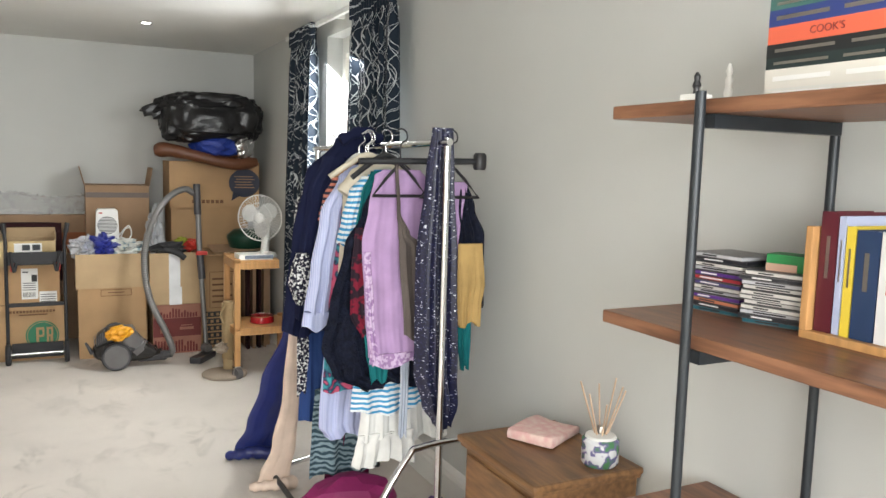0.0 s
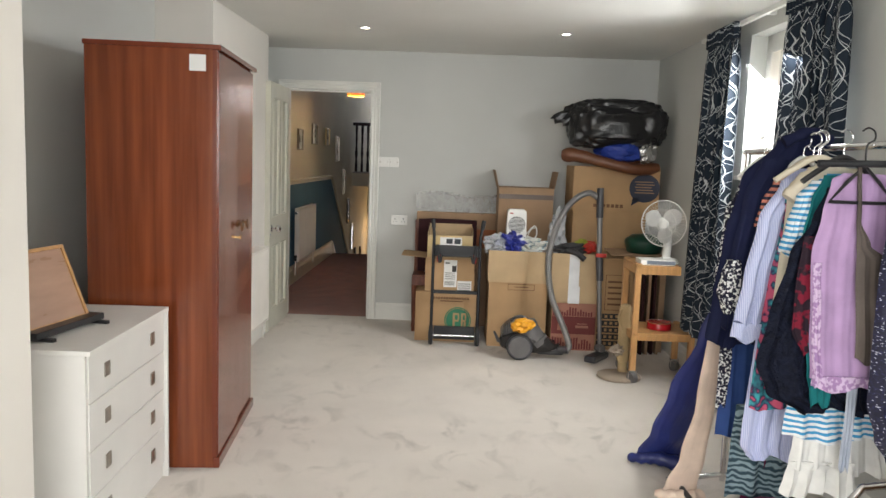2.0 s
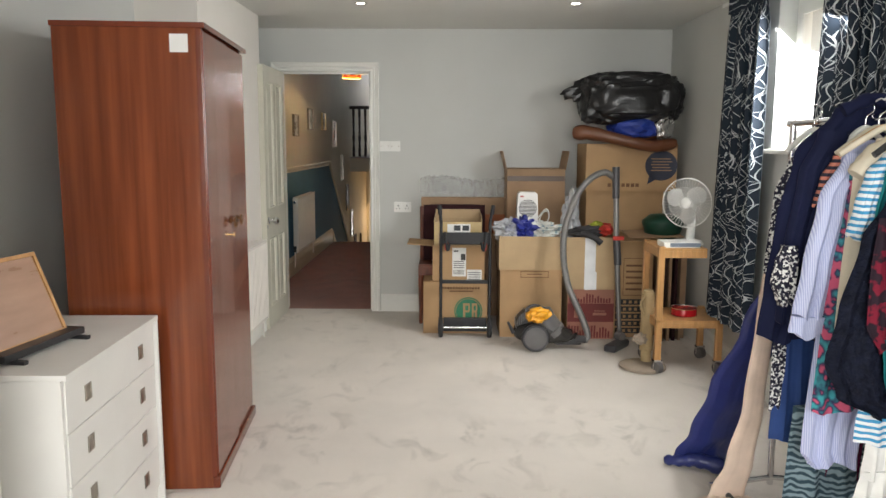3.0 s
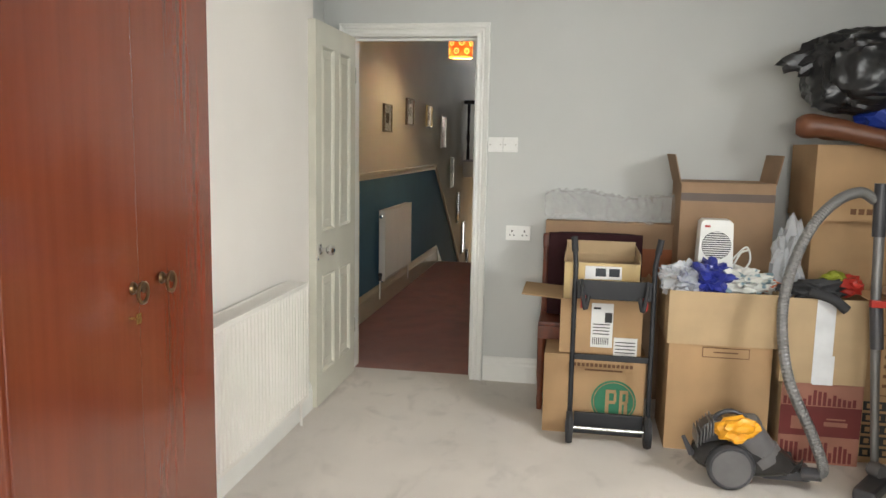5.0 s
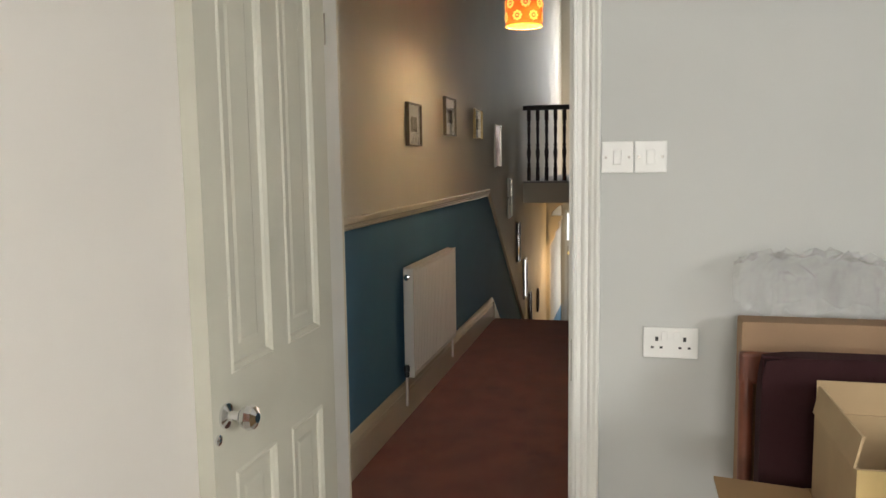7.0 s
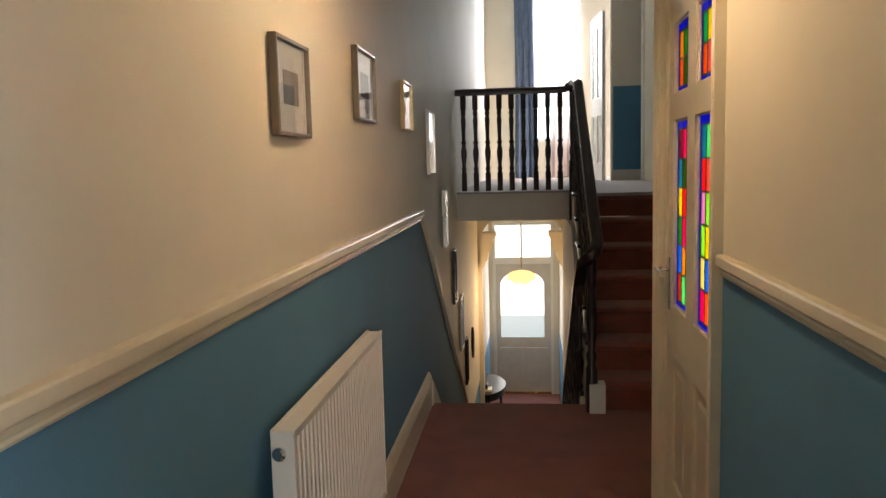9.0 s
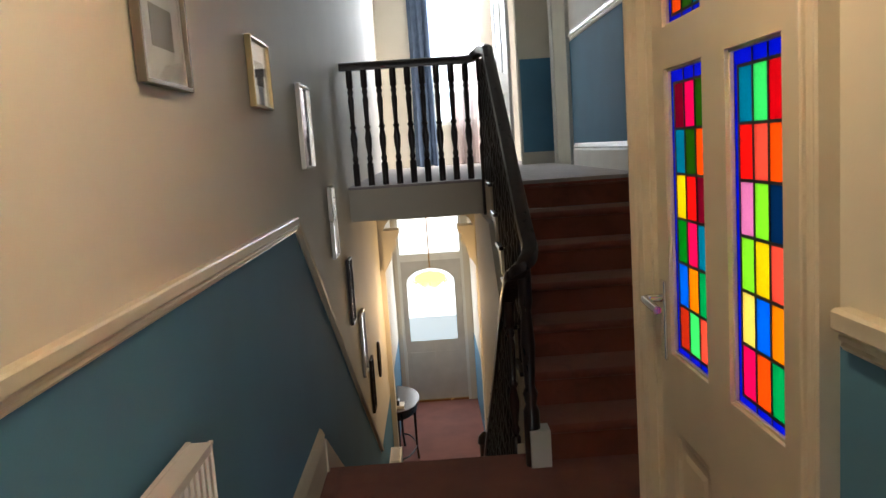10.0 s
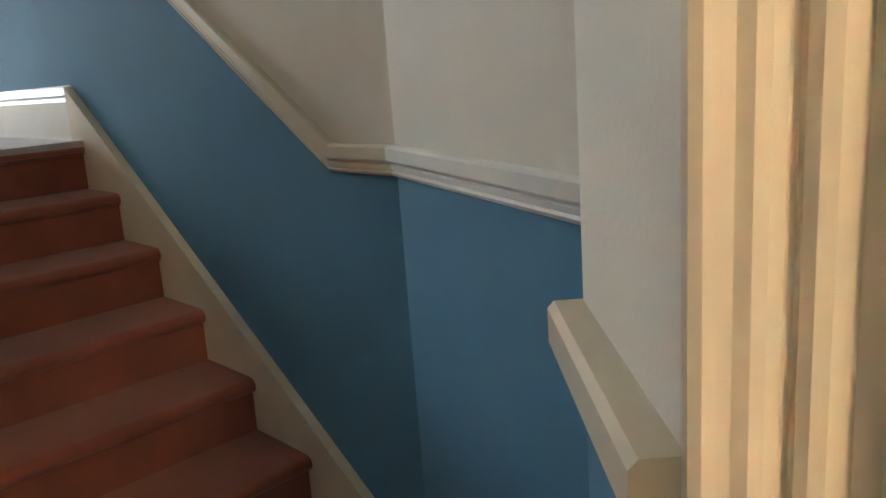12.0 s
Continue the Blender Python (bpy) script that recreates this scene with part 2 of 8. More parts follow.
def part(name, bm, material, parent, label="", smooth=False):
    ob = new(name, bm if isinstance(bm, bpy.types.Mesh) else mesh_of(name, bm, material, smooth))
    ob.parent = parent
    if label:
        tagged(ob, label)
    return ob


def structure(name, bm, material, label, category="", smooth=False):
    return tagged(new(name, mesh_of(name, bm, material, smooth)), label, category or name.rstrip("_0123456789"), kind="structure")


def thing(name, m, label, category, group="", kind=""):
    ob = new(name)
    ob.empty_display_size = 0.1
    ob.matrix_world = m
    return tagged(ob, label, category, group, kind)


# ---- the bedroom's shell ----
CEIL = 2.38
XL, XR, YF = -0.20, 3.06, 7.37          # left wall, window wall, door wall
DX0, DX1, DH = -0.185, 0.56, 2.03        # doorway
structure("floor", box(-0.75, 3.2, -1.2, 7.44, -0.12, 0), M["carpet"], "beige cut-pile carpet with tread marks", "carpet floor")
structure("ceiling", box(-0.75, 3.2, -1.2, 7.37, CEIL, CEIL + 0.12), M["ceil"], "white painted plaster ceiling of the bedroom")
structure("wall_door", boxes([(-0.75, DX0 - 0.02, YF, YF + 0.14, 0, 2.7), (DX1 + 0.02, 3.2, YF, YF + 0.14, 0, 2.7), (DX0 - 0.02, DX1 + 0.02, YF, YF + 0.14, DH + 0.02, 2.7)]), M["wall"], "pale grey painted wall with the doorway", "wall")
structure("wall_alcove", box(-0.75, -0.36, 6.72, YF, 0, CEIL), M["wall"], "pale grey painted alcove wall behind the open door", "wall")
structure("wall_radiator", box(-0.75, XL, 5.32, 6.72, 0, CEIL), M["wall_light"], "pale painted wall behind the radiator", "wall")
structure("wall_wardrobe", box(-0.75, -0.56, 2.72, 5.32, 0, CEIL), M["wall"], "pale grey painted recess wall behind the wardrobe", "wall")
structure("wall_chimney", box(-0.75, 0.08, -1.2, 2.72, 0, CEIL), M["wall_light"], "pale painted chimney breast", "wall")
W0, W1, WZ0, WZ1 = 4.11, 5.26, 1.42, 2.26
structure("wall_window", boxes([(XR, 3.32, -1.2, W0, 0, CEIL), (XR, 3.32, W1, YF, 0, CEIL), (XR, 3.32, W0, W1, 0, WZ0), (XR, 3.32, W0, W1, WZ1, CEIL)]), M["wall"], "pale grey painted wall with a high window", "wall")
structure("wall_rear", boxes([(-0.75, 0.3, -1.36, -1.2, 0, CEIL), (2.7, 3.32, -1.36, -1.2, 0, CEIL), (0.3, 2.7, -1.36, -1.2, 0, 0.85), (0.3, 2.7, -1.36, -1.2, 2.25, CEIL)]), M["wall"], "pale grey painted wall with a wide window", "wall")

SKIRT = [(0, 0), (0.018, 0), (0.018, 0.10), (0.014, 0.112), (0.014, 0.125), (0.008, 0.14), (0, 0.15)]


def skirting(name, points, label, material, section=SKIRT, up=(0, 0, 1), flip=1):
    pts = [Vector(p) for p in points]
    d = (pts[-1] - pts[0]).normalized()
    out = Vector((d.y, -d.x, 0)).normalized() * flip
    return structure(name, sweep(section, [(p, out, up) for p in pts]), material, label, "skirting board")


skirting("baseboard_door_wall", [(0.64, YF, 0), (XR, YF, 0)], "white gloss skirting board", M["gloss_white"])
skirting("baseboard_window_wall", [(XR, YF - 0.02, 0), (XR, -1.2, 0)], "white gloss skirting board", M["gloss_white"])
skirting("baseboard_radiator_wall", [(XL, 5.33, 0), (XL, 6.71, 0)], "white gloss skirting board", M["gloss_white"])
skirting("baseboard_chimney", [(0.08, -1.2, 0), (0.08, 2.71, 0)], "white gloss skirting board", M["gloss_white"])

# ---- the passage and stairwell's shell ----
HL, HR = -0.50, 0.62                    # passage walls
Y1 = 11.99                              # head of the flight down
RISE, GO = 0.168, 0.2515
SX = 1.445                              # wall beside the flight up
YTOP = 13.40                            # top nosing of the flight up
LAND = 7 * RISE
YB = 14.08                              # edge of the upper landing over the hall
GF = -2.12                              # ground floor
YD = 19.1                               # front wall
HC = 4.4
DADO = 1.12
P0, P1 = 9.68, 10.508                    # glazed door in the passage wall
PEND = 10.641                           # end of the passage's right wall
YL = 11.80                              # where the left dado turns down
SL = 0.715
YLE = YL + (DADO - (GF + 0.95)) / SL
structure("floor_passage", box(HL, HR, 7.44, Y1, -0.2, 0.0), M["red_carpet"], "red-brown carpet of the passage", "carpet floor")
structure("floor_half_landing", box(HR, SX, PEND, Y1, -0.2, 0.0), M["red_carpet"], "red-brown carpet at the foot of the stairs", "carpet floor")
structure("floor_ground_hall", box(HL, 1.6, 12.2, YD, GF - 0.1, GF), mat("rose_carpet", (0.24, 0.10, 0.085), 0.9, var=0.12, scale=4, bump=0.4, bscale=260), "rose-brown carpet of the ground floor hall", "carpet floor")
TE = [(7.51, -0.2), (7.51, DADO), (YL, DADO), (YLE, GF + 0.95), (YD, GF + 0.95), (YD, GF - 0.1), (12.0, GF - 0.1), (12.0, -0.2)]
structure("wall_left_lower", prism(TE, "x", HL - 0.15, HL), M["teal"], "teal painted wall below the dado rail", "wall")
structure("wall_left_upper", prism([(7.51, DADO), (7.51, HC), (YD, HC), (YD, GF + 0.95), (YLE, GF + 0.95), (YL, DADO)], "x", HL - 0.15, HL), M["cream"], "cream painted wall above the dado rail", "wall")
structure("wall_right_lower", boxes([(HR, HR + 0.14, 7.51, P0, -0.1, DADO), (HR, HR + 0.14, P1, 10.59, -0.1, DADO)]), M["teal"], "teal painted wall below the dado rail", "wall")
structure("wall_right_upper", boxes([(HR, HR + 0.14, 7.51, P0, DADO, 2.72), (HR, HR + 0.14, P1, 10.59, DADO, 2.72), (HR, HR + 0.14, P0, P1, 2.04, 2.72)]), M["cream"], "cream painted wall above the dado rail", "wall")
CUT = [(HR, 10.59), (0.778, 10.752), (SX + 0.2, 10.752), (SX + 0.2, 10.60), (HR + 0.14, 10.59)]   # splayed corner into the stairs
structure("wall_corner_lower", prism(CUT, "z", -0.1, DADO), M["teal"], "teal painted splayed corner below the dado rail", "wall")
structure("wall_corner_upper", prism(CUT, "z", DADO, HC), M["cream"], "cream painted splayed corner beside the stairs", "wall")
YC, SPX, DS = 11.697, 1.045, 1.132      # splayed wall beside the foot of the stairs, and its dado height
SPL = [(SPX, PEND), (SX, YC), (SX + 0.2, YC), (SX + 0.2, PEND)]
structure("wall_splay_lower", prism(SPL, "z", -0.1, DS), M["teal"], "teal painted splayed wall below the dado rail", "wall")
structure("wall_splay_upper", prism(SPL, "z", DS, HC), M["cream"], "white painted splayed wall above the dado rail", "wall")
YS = 11.925                             # where the right dado turns up
SR = RISE / GO
YSE = YS + LAND / SR
YR = 16.9
structure("wall_stair_lower", prism([(YC, GF), (YC, DS), (YS, DS), (YSE, LAND + DS), (YR, LAND + DS), (YR, GF)], "x", SX, SX + 0.15), M["teal"], "teal painted wall rising beside the stairs", "wall")
structure("wall_stair_upper", prism([(YC, DS), (YC, HC), (YR, HC), (YR, LAND + DS), (YSE, LAND + DS), (YS, DS)], "x", SX, SX + 0.15), M["cream"], "cream painted wall above the stair dado rail", "wall")
structure("ceiling_passage", box(HL - 0.15, HR + 0.15, 7.51, 10.9, 2.72, 2.85), M["ceil"], "white painted ceiling of the passage", "ceiling")
structure("ceiling_stairwell", box(HL - 0.15, SX + 0.3, 10.5, YD + 0.2, HC, HC + 0.1), M["ceil"], "white painted ceiling over the stairwell", "ceiling")
structure("wall_passage_head", box(HL, HR + 0.14, 10.9, 11.0, 2.72, HC), M["cream"], "cream painted wall over the end of the passage", "wall")
# upper landing
structure("landing_slab", box(HL, 0.50, YB, YD, LAND - 0.235, LAND - 0.006), M["cream"], "grey-cream painted landing edge and soffit", "landing")
structure("floor_upper_landing", boxes([(HL, SX, YB - 0.02, YD, LAND - 0.006, LAND + 0.012), (0.47, SX, YTOP - 0.02, YB - 0.02, LAND - 0.03, LAND + 0.012)]), M["lit_carpet"], "carpet of the upper landing, window light put into its pale colour", "carpet floor")
# front wall, with the door, the fanlight and the landing window
FX0, FX1 = -0.44, 0.47
UW0, UW1, UZ0, UZ1 = 0.20, 0.88, LAND + 0.55, 3.9
structure("wall_front", boxes([(HL, FX0, YD, YD + 0.3, GF, LAND), (FX1, 1.6, YD, YD + 0.3, GF, LAND), (FX0, FX1, YD, YD + 0.3, 0.55, LAND),
    (HL, UW0, YD, YD + 0.3, LAND, HC), (UW1, 1.6, YD, YD + 0.3, LAND, HC), (UW0, UW1, YD, YD + 0.3, LAND, UZ0), (UW0, UW1, YD, YD + 0.3, UZ1, HC)]), M["cream"], "cream painted front wall with door and window", "wall")
structure("wall_landing_end", boxes([(1.10, SX + 0.15, YR, YR + 0.12, LAND, HC)]), M["cream"], "cream painted wall at the end of the landing", "wall")
structure("wall_landing_panel", boxes([(1.12, SX, YR - 0.006, YR, LAND + 0.14, LAND + 1.12)]), M["teal"], "dark teal painted lower wall of the landing", "wall")
structure("wall_ground_right", boxes([(0.56, 0.70, 14.9, YD, GF, LAND - 0.24)]), M["cream"], "cream painted wall of the ground floor hall", "wall")
structure("wall_ground_right_lower", boxes([(0.552, 0.56, 14.9, YD, GF, GF + 0.95)]), M["teal"], "teal painted lower wall of the ground floor hall", "wall")
structure("wall_under_stairs", prism([(11.99, GF), (14.9, GF), (14.9, LAND - 0.24), (YTOP, LAND - 0.24), (11.99, -0.2)], "x", 0.43, 0.47), M["cream"], "cream painted spandrel wall under the flight up", "wall")
structure("wall_stairwell_below", box(HL, 1.6, 11.9, 11.985, GF, -0.2), M["cream"], "cream painted wall below the half landing", "wall")
arch = [(HL, GF), (HL, LAND - 0.24), (0.56, LAND - 0.24), (0.56, GF), (0.51, GF), (0.51, 0.55)]
arch += [(0.03 + 0.48 * math.cos(a), 0.55 + 0.30 * math.sin(a)) for a in [math.pi * k / 16 for k in range(1, 16)]] + [(-0.45, 0.55), (-0.45, GF)]
structure("arch_wall", prism(arch, "y", 16.6, 16.8), M["cream"], "cream painted archway across the ground floor hall", "archway")
# dado rails, skirtings
RAIL = [(0, 0), (0.009, 0), (0.013, 0.007), (0.009, 0.012), (0.015, 0.016), (0.016, 0.023), (0.012, 0.027), (0.022, 0.031), (0.026, 0.036), (0.026, 0.061), (0.021, 0.066), (0, 0.066)]
LOW_RAIL = [(a, b * 0.88) for a, b in RAIL]
TALL = [(0, 0), (0.022, 0), (0.022, 0.14), (0.016, 0.155), (0.022, 0.165), (0.010, 0.19), (0, 0.20)]


def rail(name, points, out, label, section=RAIL, material=None, category="dado rail"):
    rows = []
    pts = [Vector(p) for p in points]
    for i, p in enumerate(pts):
        a, b = pts[max(i - 1, 0)], pts[min(i + 1, len(pts) - 1)]
        d1, d2 = (p - a), (b - p)
        d1, d2 = (d1 if d1.length else d2).normalized(), (d2 if d2.length else d1).normalized()
        o = Vector(out[i] if isinstance(out, list) else out).normalized()
        u1, u2 = o.cross(d1), o.cross(d2)
        if u1.z < 0:
            u1, u2 = -u1, -u2
        u = (u1 + u2).normalized()
        rows.append((p, o, u / max(0.3, u.dot(u1))))
    return structure(name, sweep(section, rows), material or M["gloss_cream"], label, category)


rail("trim_dado_left", [(HL, 7.52, DADO), (HL, YL, DADO)], (1, 0, 0), "moulded cream dado rail along the passage", LOW_RAIL)
rail("trim_dado_left_slope", [(HL, YL + 0.01, DADO + 0.02), (HL, YLE, GF + 0.97)], (1, 0, 0), "cream dado rail sloping down the stairs", [(0, 0), (0.02, 0), (0.024, 0.02), (0.012, 0.04), (0, 0.05)])
rail("trim_dado_right", [(HR, 7.52, DADO), (HR, P0 - 0.09, DADO)], (-1, 0, 0), "moulded cream dado rail along the passage", LOW_RAIL)
rail("trim_dado_corner", [(HR + 0.004, 10.594, DADO), (0.780, 10.754, DADO)], (-0.71, 0.70, 0), "short length of cream dado rail on the splayed corner", [(a * 0.95, b) for a, b in RAIL])
SO = Vector((PEND - YC, SX - SPX, 0)).normalized()
SO = SO if SO.x < 0 else -SO
rail("trim_dado_splay", [(SPX, PEND, DS), (SX, YC, DS)], SO, "moulded white dado rail", material=M["gloss_white"])
rail("trim_dado_stair", [(SX, YC, DS), (SX, YS, DS), (SX, YSE, LAND + DS), (SX, 15.7, LAND + DS)], (-1, 0, 0), "moulded cream dado rail rising with the stairs")
rail("baseboard_passage_left", [(HL, 7.52, 0), (HL, Y1 - 0.02, 0)], (1, 0, 0), "tall cream moulded skirting board", TALL, category="skirting board")
rail("baseboard_passage_right", [(HR, 7.52, 0), (HR, P0 - 0.09, 0)], (-1, 0, 0), "tall cream moulded skirting board", TALL, category="skirting board")
rail("baseboard_landing", [(SX, YTOP + 0.085, LAND + 0.012), (SX, 15.7, LAND + 0.012)], (-1, 0, 0), "tall white moulded skirting board", TALL, M["gloss_white"], "skirting board")
rail("baseboard_splay", [(SPX, PEND, 0), (SX, YC, 0)], SO, "tall cream moulded skirting board", TALL, category="skirting board")
rail("cornice_passage", [(HL, 7.52, 2.60), (HL, 10.9, 2.60)], (1, 0, 0), "plaster cornice of the passage", [(0, 0), (0.015, 0), (0.03, 0.03), (0.07, 0.06), (0.10, 0.10), (0.12, 0.118), (0, 0.118)], M["ceil"], "cornice")


# ---- more materials ----
def band_mat(name, a, b, scale, axis="X", distortion=0.0, width=0.5, rough=0.85, soft=0.04, sheen=0.0):
    """Cloth in two colours: bands across an axis, wavy if distorted."""
    m = mat(name, a, rough, bump=0.25, bscale=300, sheen=sheen, spec=0.2)
    n, l = m.node_tree.nodes, m.node_tree.links
    tc = n.new("ShaderNodeTexCoord")
    w = n.new("ShaderNodeTexWave")
    w.wave_type, w.bands_direction = "BANDS", axis
    w.inputs["Scale"].default_value, w.inputs["Distortion"].default_value = scale, distortion
    w.inputs["Detail"].default_value, w.inputs["Detail Scale"].default_value = 1.0, 1.5
    l.new(tc.outputs["Object"], w.inputs["Vector"])
    r = n.new("ShaderNodeValToRGB")
    r.color_ramp.elements[0].position, r.color_ramp.elements[1].position = width - soft, width + soft
    r.color_ramp.elements[0].color, r.color_ramp.elements[1].color = (*a, 1), (*b, 1)
    l.new(w.outputs[0], r.inputs[0])
    l.new(r.outputs[0], n["Principled BSDF"].inputs["Base Color"])
    return m


def spot_mat(name, a, b, scale, cut=0.5, soft=0.03, rough=0.85, metal=0.0, c=None):
    """Cloth with blotches of a second and a third colour."""
    m = mat(name, a, rough, metal, bump=0.3, bscale=250, spec=0.2 if rough > 0.5 else 0.5)
    n, l = m.node_tree.nodes, m.node_tree.links
    tc = n.new("ShaderNodeTexCoord")
    t = n.new("ShaderNodeTexNoise")
    t.inputs["Scale"].default_value, t.inputs["Detail"].default_value = scale, 1.5
    l.new(tc.outputs["Object"], t.inputs["Vector"])
    r = n.new("ShaderNodeValToRGB")
    e = r.color_ramp.elements
    e[0].position, e[1].position = cut - soft, cut + soft
    e[0].color, e[1].color = (*a, 1), (*b, 1)
    if c:
        x = e.new(max(0.0, cut - 0.14))
        x.color = (*a, 1)
        e[0].position = max(0.0, cut - 0.16)
        e[0].color = (*c, 1)
    l.new(t.outputs[0], r.inputs[0])
    l.new(r.outputs[0], n["Principled BSDF"].inputs["Base Color"])
    return m


def maths(n, l, kind, a, b=0.0):
    """One math node; a and b are sockets or numbers."""
    k = n.new("ShaderNodeMath")
    k.operation = kind
    for i, v in enumerate((a, b)):
        if isinstance(v, (int, float)):
            k.inputs[i].default_value = v
        else:
            l.new(v, k.inputs[i])
    return k.outputs[0]


def swirl_mat(name, ground, thread):
    """Dark cloth woven with fine wavy silver threads that run down it and cross one another."""
    m = mat(name, ground, 0.7, bump=0.25, bscale=300, spec=0.2)
    n, l = m.node_tree.nodes, m.node_tree.links
    tc, xyz, no = n.new("ShaderNodeTexCoord"), n.new("ShaderNodeSeparateXYZ"), n.new("ShaderNodeTexNoise")
    no.inputs["Scale"].default_value, no.inputs["Detail"].default_value = 4.0, 1.0
    l.new(tc.outputs["Object"], xyz.inputs[0])
    l.new(tc.outputs["Object"], no.inputs["Vector"])
    at = n.new("ShaderNodeAttribute")
    at.attribute_name = "across_cloth"
    lines = None
    for freq, swing, wave, phase, width in ((9, 0.55, 19, 0.0, 0.022), (9, -0.55, 19, 0.8, 0.022), (7, 0.8, 12, 2.1, 0.016), (7, -0.8, 13, 4.0, 0.016), (5, 0.5, 24, 1.0, 0.012)):
        bend = maths(n, l, "MULTIPLY", maths(n, l, "SINE", maths(n, l, "ADD", maths(n, l, "MULTIPLY", xyz.outputs[2], wave), phase)), swing)
        u = maths(n, l, "ADD", maths(n, l, "ADD", maths(n, l, "MULTIPLY", at.outputs["Fac"], freq), bend), maths(n, l, "MULTIPLY", no.outputs[0], 1.6))
        off = maths(n, l, "ABSOLUTE", maths(n, l, "SUBTRACT", maths(n, l, "FRACT", u), 0.5))
        hit = maths(n, l, "LESS_THAN", off, width)
        lines = maths(n, l, "MAXIMUM", lines, hit) if lines else hit
    mix = n.new("ShaderNodeMix")
    mix.data_type = "RGBA"
    mix.inputs[6].default_value, mix.inputs[7].default_value = (*ground, 1), (*thread, 1)
    l.new(lines, mix.inputs[0])
    l.new(mix.outputs[2], n["Principled BSDF"].inputs["Base Color"])
    return m


def sequin_mat(name, ground, glint):
    """Ribbed dark knit with rows of small sequins, their glints painted in as pale dots."""
    m = mat(name, ground, 0.45, bump=0.3, bscale=200)
    n, l = m.node_tree.nodes, m.node_tree.links
    tc, mp, t, r = n.new("ShaderNodeTexCoord"), n.new("ShaderNodeMapping"), n.new("ShaderNodeTexNoise"), n.new("ShaderNodeValToRGB")
    mp.inputs["Scale"].default_value = (85, 85, 260)
    t.inputs["Scale"].default_value, t.inputs["Detail"].default_value = 1.0, 0.0
    e = r.color_ramp.elements
    e[0].position, e[1].position = 0.745, 0.76
    e[0].color, e[1].color = (*[c * 3 for c in ground], 1), (*glint, 1)
    x = e.new(0.5)
    x.color = (*ground, 1)
    x = e.new(0.73)
    x.color = (*[c * 3 for c in ground], 1)
    l.new(tc.outputs["Object"], mp.inputs[0])
    l.new(mp.outputs[0], t.inputs["Vector"])
    l.new(t.outputs[0], r.inputs[0])
    l.new(r.outputs[0], n["Principled BSDF"].inputs["Base Color"])
    return m


def film(name, col, cover):
    """Clear polythene: partly see-through, with a glossy white sheen."""
    m = mat(name, col, 0.15, bump=0.9, bscale=45, dist=0.01)
    n, l = m.node_tree.nodes, m.node_tree.links
    mix, tr = n.new("ShaderNodeMixShader"), n.new("ShaderNodeBsdfTransparent")
    mix.inputs[0].default_value = cover
    l.new(tr.outputs[0], mix.inputs[1])
    l.new(n["Principled BSDF"].outputs[0], mix.inputs[2])
    l.new(mix.outputs[0], n["Material Output"].inputs[0])
    return m


def cloth(name, col, rough=0.85, var=0.12, sheen=0.0):
    return mat(name, col, rough, var=var, scale=9, bump=0.3, bscale=220, sheen=sheen, spec=0.15 if rough > 0.6 else 0.5)


